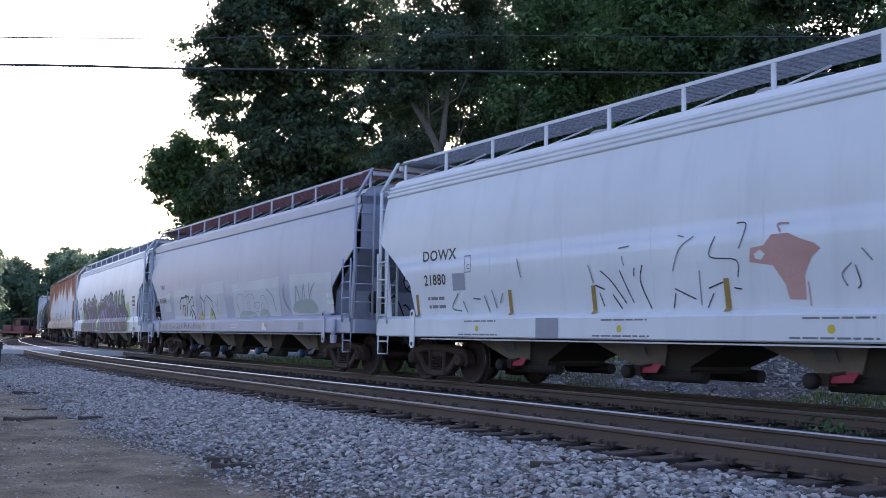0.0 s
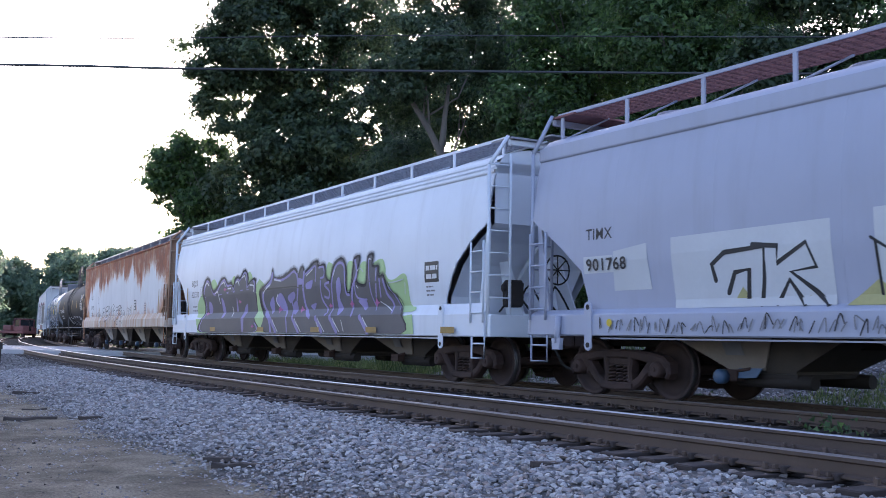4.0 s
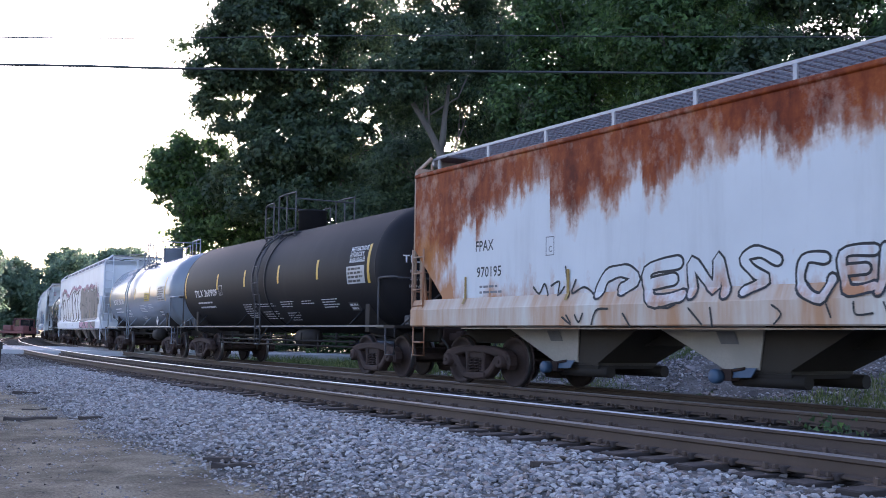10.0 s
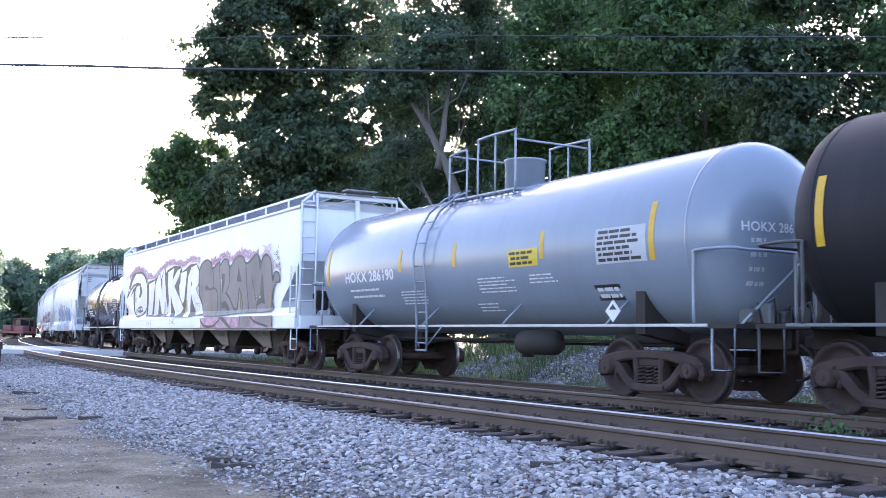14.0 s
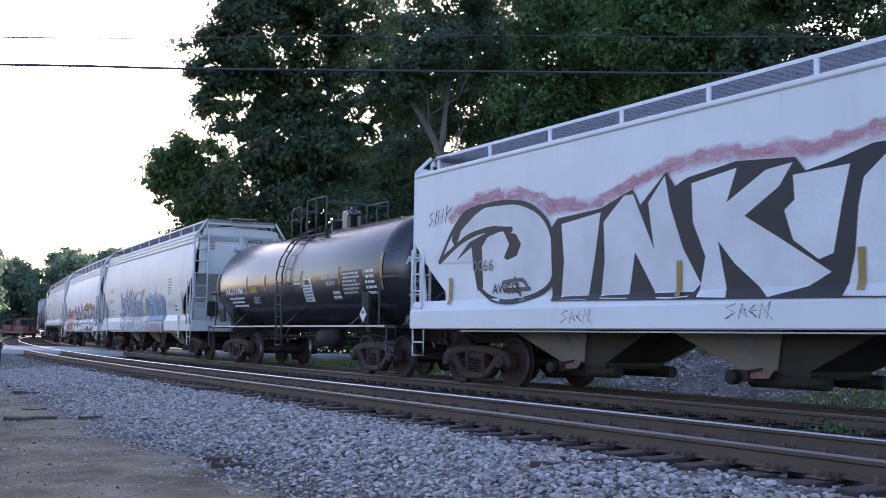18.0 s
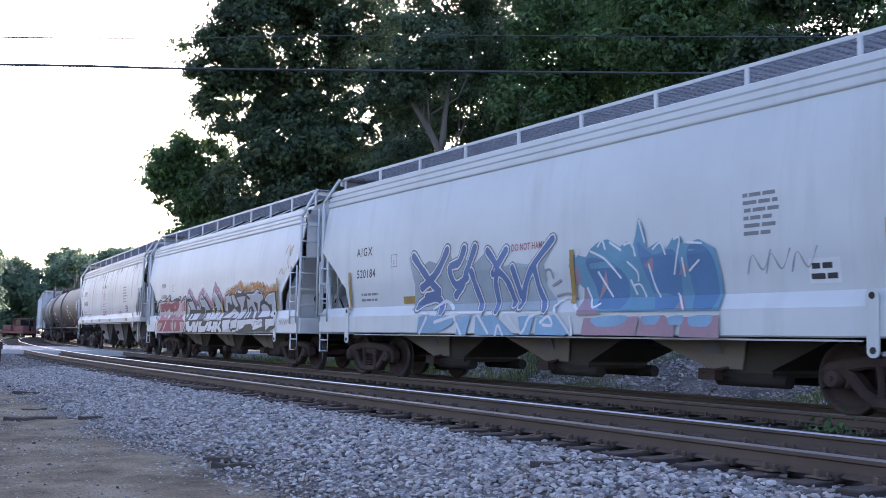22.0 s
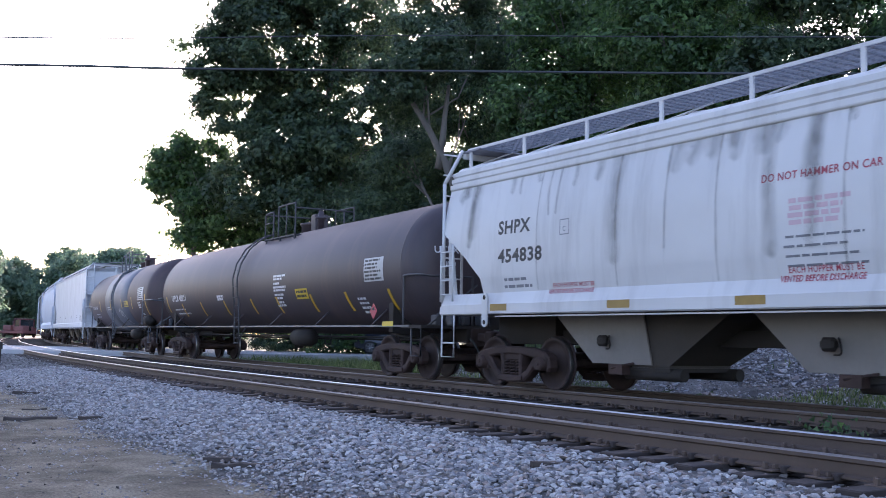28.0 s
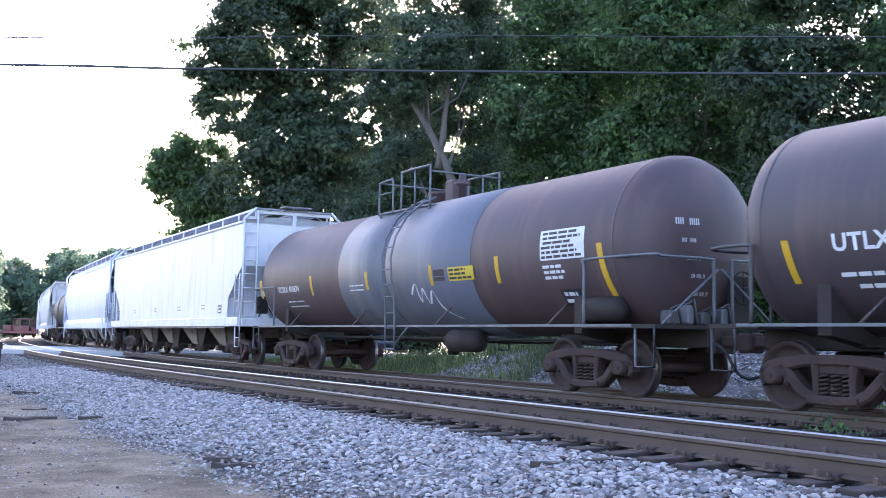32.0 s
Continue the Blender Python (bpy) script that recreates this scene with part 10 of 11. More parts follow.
def dress_j(car, side):
    letters(car, "FURX", -5.74, 2.49, 0.15, side, M["ink"], 0.014, 1.0)
    letters(car, "816086", -5.73, 2.09, 0.15, side, M["ink"], 0.014, 1.1)
    marks_box(car, -4.31, 2.32, side, M["ink_grey"], 0.25, 0.2)
    both = over(side, 1.33)
    mist(car, side, G_ROSEM, 0.29, [(-2.27, 2.08), (-2.1, 2.26), (-1.35, 1.84), (-1.06, 1.87), (-0.6, 2.22), (0.26, 1.71), (0.47, 1.88), (0.73, 2.27), (1.44, 1.83)], 7)
    mist(car, side, G_ORANGEM, 0.29, [(1.67, 1.75), (1.82, 2.06), (2.37, 2.12), (2.94, 2.21), (3.65, 2.19), (4.31, 2.13), (4.59, 2.18), (5.04, 2.09), (5.19, 1.95), (5.75, 2.07), (6.05, 2.04)], 7)
    line(car, both, G_SALMON, 0.074, [(1.63, 1.71), (1.8, 2.03), (2.19, 2.09)])
    fill(car, both, G_BLACK, [(-6.33, 0.88), (-6.22, 1.29), (-5.94, 1.41), (-6.1, 1.49), (-6.22, 1.8), (-6.15, 1.98), (-5.79, 2.09), (-5.41, 2.01), (-4.93, 2.1), (-4.51, 2.24), (-4.36, 2.01), (-4.12, 2.01), (-3.68, 2.09), (-3.47, 2.06), (-3.26, 2.14), (-3.08, 2.15), (-3.09, 1.94), (-2.79, 2.09), (-2.5, 2.16), (-2.4, 2.01), (-2.53, 1.7), (-2.6, 1.49), (-2.2, 1.32), (-2.25, 1.12), (-2.53, 0.89)], label="black outlined red graffiti word")
    fill(car, both, G_ROSEW, [(-6.23, 0.88), (-6.11, 1.26), (-5.88, 1.36), (-6.02, 1.49), (-6.11, 1.79), (-6.04, 1.94), (-5.74, 2.04), (-5.38, 1.98), (-4.88, 2.05), (-4.55, 2.17), (-4.41, 1.95), (-4.09, 1.97), (-3.66, 2.05), (-3.26, 2.1), (-3.16, 2.1), (-3.15, 1.87), (-2.75, 2.04), (-2.56, 2.1), (-2.5, 2), (-2.6, 1.72), (-2.68, 1.48), (-2.29, 1.31), (-2.34, 1.13), (-2.61, 0.91)], label="pale pink edge of the red letters")
    fill(car, both, G_RED, [(-6.07, 0.92), (-5.93, 1.23), (-5.73, 1.36), (-5.89, 1.55), (-5.98, 1.77), (-5.91, 1.91), (-5.4, 1.92), (-4.83, 1.99), (-4.59, 2.05), (-4.45, 1.89), (-3.66, 1.98), (-3.32, 1.97), (-3.35, 1.65), (-3.14, 1.61), (-2.65, 2), (-2.61, 1.89), (-2.78, 1.53), (-2.89, 1.42), (-2.39, 1.27), (-2.46, 1.13), (-2.69, 0.94)], label="dark red graffiti letters")
    fill(car, both, G_CREAM, [(-5.37, 1.72), (-5.16, 1.44), (-5.41, 1.45)])
    fill(car, both, G_CREAM, [(-5.05, 1.64), (-4.61, 1.73), (-4.62, 1.4), (-4.76, 1.4), (-4.86, 1.58)])
    fill(car, both, G_CREAM, [(-3.77, 1.61), (-3.33, 1.81), (-3.36, 1.4), (-3.56, 1.55), (-3.72, 1.41)])
    fill(car, both, G_CREAM, [(-2.94, 1.55), (-2.7, 1.6), (-2.58, 1.44), (-2.81, 1.44)])
    fill(car, both, G_SALMON, [(-4.64, 2.12), (-4.52, 1.89), (-4.73, 1.93), (-5.04, 1.88)])
    fill(car, both, G_SALMON, [(-5.96, 1.91), (-5.75, 1.88), (-5.8, 1.69), (-5.95, 1.67)])
    fill(car, both, G_SALMON, [(-5.85, 1.23), (-5.2, 1.25), (-5.63, 0.92), (-6.07, 0.92)])
    fill(car, both, G_SALMON, [(-4.15, 1.27), (-3.9, 1.22), (-3.76, 0.94), (-4.07, 1.01)])
    fill(car, both, G_SALMON, [(-3, 1.26), (-2.39, 1.25), (-2.71, 0.94), (-2.87, 0.98)])
    fill(car, both, G_SALMON, [(-3.6, 1.26), (-3.35, 1.23), (-3.51, 0.96), (-3.77, 1.12)])
    fill(car, both, G_SALMON, [(-4.04, 1.74), (-3.87, 1.85), (-3.82, 1.73)])
    fill(car, both, G_SALMON, [(-3.01, 1.82), (-2.79, 1.92), (-2.82, 1.65), (-3.02, 1.6)])
    line(car, both, G_CHROME, 0.045, [(-5.3, 1.72), (-5.12, 1.43)])
    line(car, both, G_CHROME, 0.043, [(-4.63, 1.76), (-4.57, 1.4)])
    line(car, both, G_CHROME, 0.04, [(-3.33, 1.81), (-3.36, 1.4)])
    line(car, both, G_CHROME, 0.041, [(-3.87, 1.37), (-3.85, 0.96)])
    line(car, both, G_CHROME, 0.045, [(-4.72, 1.3), (-5.19, 0.93)])
    line(car, both, G_CHROME, 0.038, [(-2.78, 1.28), (-2.87, 0.94)])
    line(car, both, G_BLACK, 0.042, [(-4.22, 1.74), (-4.12, 1.43)])
    line(car, both, G_BLACK, 0.049, [(-6.28, 1.56), (-6.48, 1.81), (-6.3, 1.99), (-6.5, 2.06), (-6.62, 1.87), (-6.37, 1.68), (-6.55, 1.5)])
    line(car, both, G_BLACK, 0.046, [(-5.14, 1.36), (-5.2, 1.12), (-5.56, 0.95)])
    line(car, both, G_BLACK, 0.041, [(-3.66, 1.34), (-3.76, 0.96)])
    fill(car, both, G_BLACK, [(-2.22, 0.91), (-2.29, 1.25), (-2.23, 1.48), (-2.05, 1.68), (-2.38, 1.98), (-2.12, 2.21), (-1.62, 1.98), (-1.28, 1.75), (-1.1, 1.81), (-0.82, 1.67), (-0.88, 1.96), (-0.64, 2.15), (-0.12, 1.92), (0.27, 1.65), (0.45, 1.7), (0.56, 1.66), (0.47, 1.98), (0.76, 2.2), (1.12, 2), (1.52, 1.72), (1.62, 1.45), (1.71, 1.24), (1.81, 0.93)], label="black outlined silver graffiti word")
    fill(car, both, G_SILVER, [(-2.36, 2.03), (-2.16, 2.19), (-1.65, 1.92), (-1.35, 1.61), (-1.28, 1.31), (-1.94, 1.31), (-1.93, 1.68)], label="silver graffiti letter with black outline")
    fill(car, both, G_SILVER, [(-1.26, 1.75), (-1.06, 1.76), (-0.85, 1.64), (-0.96, 1.31), (-1.36, 1.32)], label="silver graffiti letter with black outline")
    fill(car, both, G_SILVER, [(-0.85, 1.91), (-0.68, 2.12), (-0.14, 1.85), (0.2, 1.57), (0.43, 1.28), (-0.17, 1.29), (-0.32, 1.69), (-0.72, 1.77)], label="silver graffiti letter with black outline")
    fill(car, both, G_SILVER, [(0.41, 1.3), (0.31, 1.58), (0.48, 1.68), (0.65, 1.63), (0.65, 1.37), (0.77, 1.57), (0.95, 1.68), (1.08, 1.31)], label="silver graffiti letter with black outline")
    fill(car, both, G_SILVER, [(0.49, 2.0), (0.71, 2.18), (1.11, 1.97), (1.46, 1.71), (1.6, 1.43), (1.7, 1.28), (1.16, 1.29), (0.97, 1.59)], label="silver graffiti letter with black outline")
    fill(car, both, G_LITE, [(-2.24, 1.26), (-1.8, 1.28), (-1.78, 1.12), (-1.59, 1.12), (-1.34, 1.27), (-1.26, 1.25), (-1.47, 0.96), (-1.83, 0.92), (-2.14, 1.01)], label="pale silver lower part of a graffiti letter")
    fill(car, both, G_LITE, [(-1.27, 1.24), (-1.07, 1.27), (-1.07, 1.12), (-0.87, 1.27), (-0.73, 1.27), (-0.93, 0.92), (-1.41, 0.92)], label="pale silver lower part of a graffiti letter")
    fill(car, both, G_LITE, [(-0.71, 1.25), (-0.34, 1.27), (-0.48, 1.11), (-0.06, 1.11), (0.27, 1.26), (0.41, 1.23), (-0.05, 0.93), (-0.73, 0.92)], label="pale silver lower part of a graffiti letter")
    fill(car, both, G_LITE, [(0.45, 1.26), (0.71, 1.26), (0.6, 1.1), (0.78, 1.11), (0.87, 1.25), (1.04, 1.25), (0.87, 0.93), (0.65, 0.93), (0.69, 1.05), (0.48, 0.95), (0.16, 0.97)], label="pale silver lower part of a graffiti letter")
    fill(car, both, G_LITE, [(1.04, 1.25), (1.29, 1.25), (1.27, 1.11), (1.46, 1.25), (1.68, 1.26), (1.46, 1.11), (1.7, 0.96), (1.46, 0.92), (1.23, 1.07), (1.15, 0.94), (0.91, 0.94)], label="pale silver lower part of a graffiti letter")
    fill(car, both, G_BLACK, [(-1.76, 1.59), (-1.65, 1.59), (-1.5, 1.37), (-1.75, 1.34)])
    fill(car, both, G_BLACK, [(-0.26, 1.64), (-0.07, 1.37), (-0.26, 1.34)])
    fill(car, both, G_BLACK, [(1.2, 1.68), (1.34, 1.59), (1.28, 1.37), (1.18, 1.37)])
    line(car, both, G_CHROME, 0.037, [(-2.32, 2.01), (-2.14, 2.16), (-1.76, 1.98)])
    line(car, both, G_CHROME, 0.033, [(-0.81, 1.9), (-0.65, 2.09), (-0.28, 1.9)])
    line(car, both, G_CHROME, 0.029, [(0.53, 1.98), (0.74, 2.15), (1.04, 1.98)])
    line(car, both, G_CHROME, 0.034, [(-1.23, 1.74), (-1.01, 1.71)])
    line(car, both, G_CHROME, 0.032, [(-0.68, 1.76), (-0.37, 1.71), (-0.34, 1.37)])
    line(car, both, G_CHROME, 0.028, [(0.65, 1.68), (0.9, 1.69), (0.88, 1.38)])
    fill(car, both, G_BLACK, [(1.78, 0.93), (1.6, 1.34), (1.65, 1.66), (1.8, 2.02), (2.19, 2.1), (2.37, 2.04), (2.78, 2.04), (2.94, 2.18), (3.32, 2.11), (3.65, 2.15), (3.79, 2.05), (4.31, 2.06), (4.59, 2.14), (5.02, 2.05), (5.15, 1.85), (5.43, 1.98), (5.75, 2.03), (6.02, 2.01), (6.06, 1.32), (6.21, 1.22), (6.17, 1.06), (5.72, 0.96)], label="black outlined silver graffiti word")
    fill(car, both, G_SILVER, [(1.68, 1.55), (1.82, 1.99), (2.2, 2.08), (2.35, 2.02), (2.34, 1.74), (2.2, 1.75), (2.16, 1.81), (1.96, 1.8), (1.94, 1.55)], label="silver graffiti letter with black outline")
    fill(car, both, G_SILVER, [(2.4, 2.02), (2.62, 2.02), (2.93, 1.69), (2.66, 1.66), (2.46, 1.8)], label="silver graffiti letter with black outline")
    fill(car, both, G_SILVER, [(1.67, 1.36), (2.17, 1.51), (2.55, 1.63), (3.06, 1.44), (2.98, 1.34)], label="silver graffiti letter with black outline")
    fill(car, both, G_SILVER, [(2.84, 1.9), (2.98, 2.15), (3.3, 2.1), (3.27, 1.93), (3.67, 2.11), (3.75, 2.05), (3.45, 1.76), (3.28, 1.55), (3.63, 1.6), (3.49, 1.32), (3.05, 1.31), (3.13, 1.68)], label="silver graffiti letter with black outline")
    fill(car, both, G_SILVER, [(3.71, 1.9), (3.92, 1.84), (4.14, 1.91), (4.63, 1.32), (4.49, 1.3), (4.08, 1.68), (3.81, 1.6), (3.81, 1.31), (3.71, 1.31)], label="silver graffiti letter with black outline")
    fill(car, both, G_SILVER, [(3.91, 1.58), (4.01, 1.6), (4.06, 1.34), (3.91, 1.33)], label="silver graffiti letter with black outline")
    fill(car, both, G_SILVER, [(3.73, 2.0), (4.35, 2.01), (4.59, 2.11), (5.0, 2.02), (5.08, 1.84), (4.83, 1.78), (4.64, 1.47), (4.53, 1.52), (4.58, 1.73), (4.25, 1.79)], label="silver graffiti letter with black outline")
    fill(car, both, G_SILVER, [(5.16, 1.82), (5.5, 1.97), (5.99, 2.0), (5.98, 1.33), (5.69, 1.41), (5.66, 1.69), (5.5, 1.68)], label="silver graffiti letter with black outline")
    fill(car, both, G_SILVER, [(4.84, 1.65), (5.09, 1.71), (5.37, 1.65), (5.71, 1.36), (4.84, 1.34), (4.9, 1.49)], label="silver graffiti letter with black outline")
    fill(car, both, G_LITE, [(1.79, 1.28), (2.56, 1.3), (2.39, 1.13), (2.46, 1.05), (1.85, 0.97), (1.73, 1.11)], label="pale silver lower part of a graffiti letter")
    fill(car, both, G_LITE, [(2.55, 1.26), (3.13, 1.31), (3.05, 1.07), (2.53, 1.03)], label="pale silver lower part of a graffiti letter")
    fill(car, both, G_LITE, [(3.18, 1.29), (3.32, 1.29), (3.22, 0.97), (3.08, 0.97)], label="pale silver lower part of a graffiti letter")
    fill(car, both, G_LITE, [(3.32, 1.28), (4.75, 1.3), (4.48, 1.09), (4.32, 1.17), (3.83, 1.15), (3.68, 1.07), (3.31, 1.0), (3.26, 1.11)], label="pale silver lower part of a graffiti letter")
    fill(car, both, G_LITE, [(4.72, 1.27), (5.23, 1.3), (5.3, 1.1), (5.05, 1.07), (4.55, 1.0), (4.45, 1.04)], label="pale silver lower part of a graffiti letter")
    fill(car, both, G_LITE, [(5.49, 1.29), (6.12, 1.3), (6.21, 1.22), (6.16, 1.12), (5.8, 1.1), (5.52, 0.99), (5.47, 1.13)], label="pale silver lower part of a graffiti letter")
    fill(car, both, G_LITE, [(2.75, 0.99), (3.06, 1.01), (2.99, 0.94), (2.64, 0.93)], label="pale silver lower part of a graffiti letter")
    fill(car, both, G_SILVER, [(1.79, 0.98), (2.44, 1.04), (2.65, 0.93), (1.79, 0.93)])
    fill(car, both, G_BLACK, [(2.43, 1.35), (2.61, 1.46), (2.73, 1.46), (2.68, 1.36)])
    line(car, both, G_CHROME, 0.025, [(1.86, 1.95), (2.19, 2.04)])
    line(car, both, G_CHROME, 0.023, [(3, 2.11), (3.28, 2.06)])
    line(car, both, G_CHROME, 0.021, [(3.78, 1.98), (4.36, 1.98), (4.59, 2.06)])
    line(car, both, G_CHROME, 0.018, [(5.2, 1.79), (5.51, 1.93), (5.96, 1.95)])
    line(car, both, G_CHROME, 0.02, [(4.14, 1.88), (4.58, 1.35)])
    line(car, both, G_CHROME, 0.024, [(2.43, 1.98), (2.86, 1.69)])
    line(car, both, G_BLACK, 0.018, [(4.73, 1.23), (4.87, 1.23), (4.76, 1.15), (4.92, 1.17)], sharp=True)
    line(car, both, G_BLACK, 0.018, [(4.95, 1.23), (4.92, 1.15), (5, 1.16)], sharp=True)
    line(car, both, G_BLACK, 0.018, [(5.03, 1.15), (5.04, 1.23), (5.1, 1.15), (5.12, 1.24)], sharp=True)
    line(car, both, G_BLACK, 0.018, [(5.15, 1.19), (5.2, 1.2)], sharp=True)
    fill(car, both, G_DARK, [(5.49, 1.19), (5.43, 1.11), (5.36, 1.08), (5.26, 1.11), (5.24, 1.19), (5.27, 1.27), (5.36, 1.3), (5.46, 1.26)], soft=True)
    sl = sill()
    for k in range(4):
        stroke(car, [(6.4 + 0.15 * k, 1.12), (6.44 + 0.15 * k, 1.26), (6.5 + 0.15 * k, 1.15), (6.56 + 0.15 * k, 1.25)], 0.02, sl, G_BLACK, name="scribble", rounded=False)
    for x in (-2.3, 0.6, 1.45, 6.16):
        reflectors(car, side, (x,), 1.5, 2.36 if x > 6 else 1.95, M["gold"], 0.1)
    stroke(car, [(6.6, 2.95), (6.8, 3.2), (6.95, 2.9), (7.1, 3.15), (6.8, 2.85), (6.9, 2.55)], 0.05, side, G_ORANGE, name="scribble")
    stroke(car, [(6.2, 2.45), (6.4, 2.6), (6.5, 2.45), (6.75, 2.6)], 0.04, side, G_ORANGE, name="scribble")


def dress_k(car, side):
    r = random.Random(12)
    for k in range(40):
        x, z = r.uniform(-8.4, 8.4), 3.6 - 1.6 * r.random() ** 2.5
        line(car, side, G_DIRTM, r.uniform(0.08, 0.5), [(x, 3.69), (x + r.uniform(-0.03, 0.03), (z + 3.69) / 2), (x + r.uniform(-0.05, 0.05), z)])
    for x in (-5.9, -3.95, -1.95, 0.05, 2.0, 3.95, 5.9):
        line(car, side, G_DIRTM, 0.07, [(x, 3.69), (x, 2.6), (x + 0.01, 1.72)])
    letters(car, "SHPX", -7.03, 2.70, 0.225, side, M["ink"], 0.03, 1.12)
    letters(car, "454838", -7.02, 2.20, 0.225, side, M["ink"], 0.03, 1.22)
    bars(car, -6.9, 1.87, 0.9, 2, side, M["ink_grey"], 0.05, 0.12, seed=4)
    marks_box(car, -5.3, 2.56, side, M["ink_grey"], 0.24, 0.24)
    letters(car, "DO NOT HAMMER ON CAR", -1.20, 2.91, 0.10, side, M["red_ink"], 0.016, 0.92)
    bars(car, -0.80, 2.60, 1.05, 4, side, G_ROSE, 0.06, 0.09, seed=5)
    bars(car, -0.85, 2.17, 1.2, 4, side, M["ink_grey"], 0.03, 0.12, seed=6)
    letters(car, "EACH HOPPER MUST BE", -0.80, 1.74, 0.08, side, M["red_ink"], 0.016, 0.82)
    letters(car, "VENTED BEFORE DISCHARGE", -0.92, 1.63, 0.08, side, M["red_ink"], 0.016, 0.76)
    for x in (-5.5, 3.4):
        letters(car, "EACH HOPPER MUST BE", x, 1.72, 0.07, side, M["red_ink"], 0.016, 0.9)
        letters(car, "VENTED BEFORE DISCHARGE", x - 0.1, 1.62, 0.07, side, M["red_ink"], 0.016, 0.8)
    bars(car, 4.6, 2.75, 1.0, 6, side, M["ink_grey"], 0.05, 0.12, seed=9)
    panel(car, 5.3, 5.75, 1.75, 2.0, side, M["ink"], M["white_ink"], 2, 9)
    sl = sill()
    for x in (-7.2, -4.1, -1.6, 1.4, 5.6):
        patch(car, "reflector_strip", rect(x, x + 0.5, 1.36, 1.48), sl, M["gold"], 0.004, "faded yellow reflective strip", levels=False)


def dress_l(car, side):
    letters(car, "UTLX 48211", -8.49, 1.99, 0.20, side, M["white_ink"], 0.03, 1.06)
    bars(car, -8.5, 1.68, 1.7, 1, side, M["white_ink"], 0.05, seed=3)
    bars(car, -8.3, 1.54, 1.5, 1, side, M["white_ink"], 0.05, seed=4)
    bars(car, -3.45, 2.0, 0.7, 2, side, M["white_ink"], 0.07, seed=5)
    for i, (w, z) in enumerate(((0.95, 2.42), (0.75, 2.34), (0.6, 2.22), (1.05, 2.12), (1.0, 2.04), (0.7, 1.92), (0.75, 1.83), (0.6, 1.72), (0.6, 1.64))):
        bars(car, 1.55, z, w, 1, side, M["white_ink"], 0.055, seed=20 + i)
    panel(car, 3.06, 3.85, 1.80, 2.06, side, YEL_PANEL, M["ink"], 2, 6)
    panel(car, 7.2, 8.15, 2.08, 2.6, side, SILVER_PRINT, M["ink"], 6, 16)
    bars(car, 6.6, 1.7, 0.6, 4, side, M["white_ink"], 0.05, 0.1, seed=11)
    patch(car, "reflector_strip", [(-9.16, 1.62), (-9.05, 1.62), (-9.12, 2.16), (-9.23, 2.16)], side, M["yellow"], 0.006, "curved yellow reflective strip")
    for x in (-7.35, -5.2, -2.8, -0.36, 1.65, 4.02, 6.1, 8.3):
        patch(car, "reflector_strip", [(x - 0.02, 1.46), (x + 0.10, 1.46), (x + 0.02, 1.90), (x - 0.10, 1.90)], side, M["yellow"], 0.006, "slanted yellow reflective strip")
    head_text(car, "UTLX", -0.95, 2.62, 0.14, 1.44, 2.37, 9.95)
    head_text(car, "III IIII", -0.75, 2.36, 0.08, 1.44, 2.37, 9.95)
    diamond(car, 8.15, -1.50, 1.42, 0.17, M["red_cap"])
    patch(car, "yellow_label", rect(8.2, 8.7, 1.10, 1.2), lambda z: 1.45, YEL_PANEL, 0.004, levels=False)


def dress_m(car, side):
    letters(car, "KCIKX 400874", -6.55, 1.98, 0.15, side, M["white_ink"], 0.02, 0.95)
    bars(car, -6.1, 1.72, 1.2, 2, side, M["white_ink"], 0.035, 0.12, seed=1)
    panel(car, 5.07, 6.23, 2.18, 2.68, side, M["white_ink"], M["ink"], 6, 2)
    bars(car, 5.1, 2.05, 0.6, 3, side, M["white_ink"], 0.05, 0.09, seed=3)
    panel(car, 5.4, 5.95, 1.44, 1.70, side, M["ink"], M["white_ink"], 2, 4)
    panel(car, 2.1, 3.0, 1.96, 2.22, lambda z: side(z) + 0.012, YEL_PANEL, M["ink"], 3, 5)
    patch(car, "dark_patch", rect(1.55, 1.95, 1.98, 2.2), lambda z: side(z) + 0.012, M["ink"], 0.004)
    bars(car, -2.3, 2.0, 0.8, 2, lambda z: side(z) + 0.012, M["white_ink"], 0.03, 0.1, seed=6)
    stroke(car, [(0.5, 1.75), (0.75, 1.95), (0.8, 1.6), (1.0, 1.85), (1.1, 1.55), (1.35, 1.8), (1.5, 1.45), (1.9, 1.25), (2.2, 1.22)], 0.05, lambda z: side(z) + 0.012, M["white_ink"], name="scribble", label="white spray scribble")
    for x in (-7.75, -4.4, 3.76):
        patch(car, "reflector_strip", rect(x - 0.06, x + 0.06, 1.86, 2.34), side, M["yellow"], 0.006, "yellow reflective strip")
    for x in (-1.37, 1.44):
        patch(car, "reflector_strip", rect(x - 0.06, x + 0.06, 1.9, 2.3), lambda z: side(z) + 0.012, M["yellow"], 0.006, "yellow reflective strip")
    patch(car, "reflector_strip", [(6.66, 1.46), (6.79, 1.46), (6.66, 2.38), (6.53, 2.38)], side, M["yellow"], 0.006, "yellow reflective strip")
    for i in range(5):
        head_text(car, "IIII  IIIII" if i < 2 else "III IIII II", -0.75 + 0.1 * i, 2.65 - 0.27 * i, 0.10 if i == 0 else 0.06, 1.46, 2.39, 7.9)
    part("air_reservoir", Geo().lathe([(0.05, -0.45), (0.2, -0.38), (0.2, 0.38), (0.05, 0.45)], 16, Matrix.Translation((6.75, -1.2, 1.36)) @ Matrix.Rotation(radians(-90), 4, "Z")), M["steel_dark"], car, "dark air reservoir on the end platform")


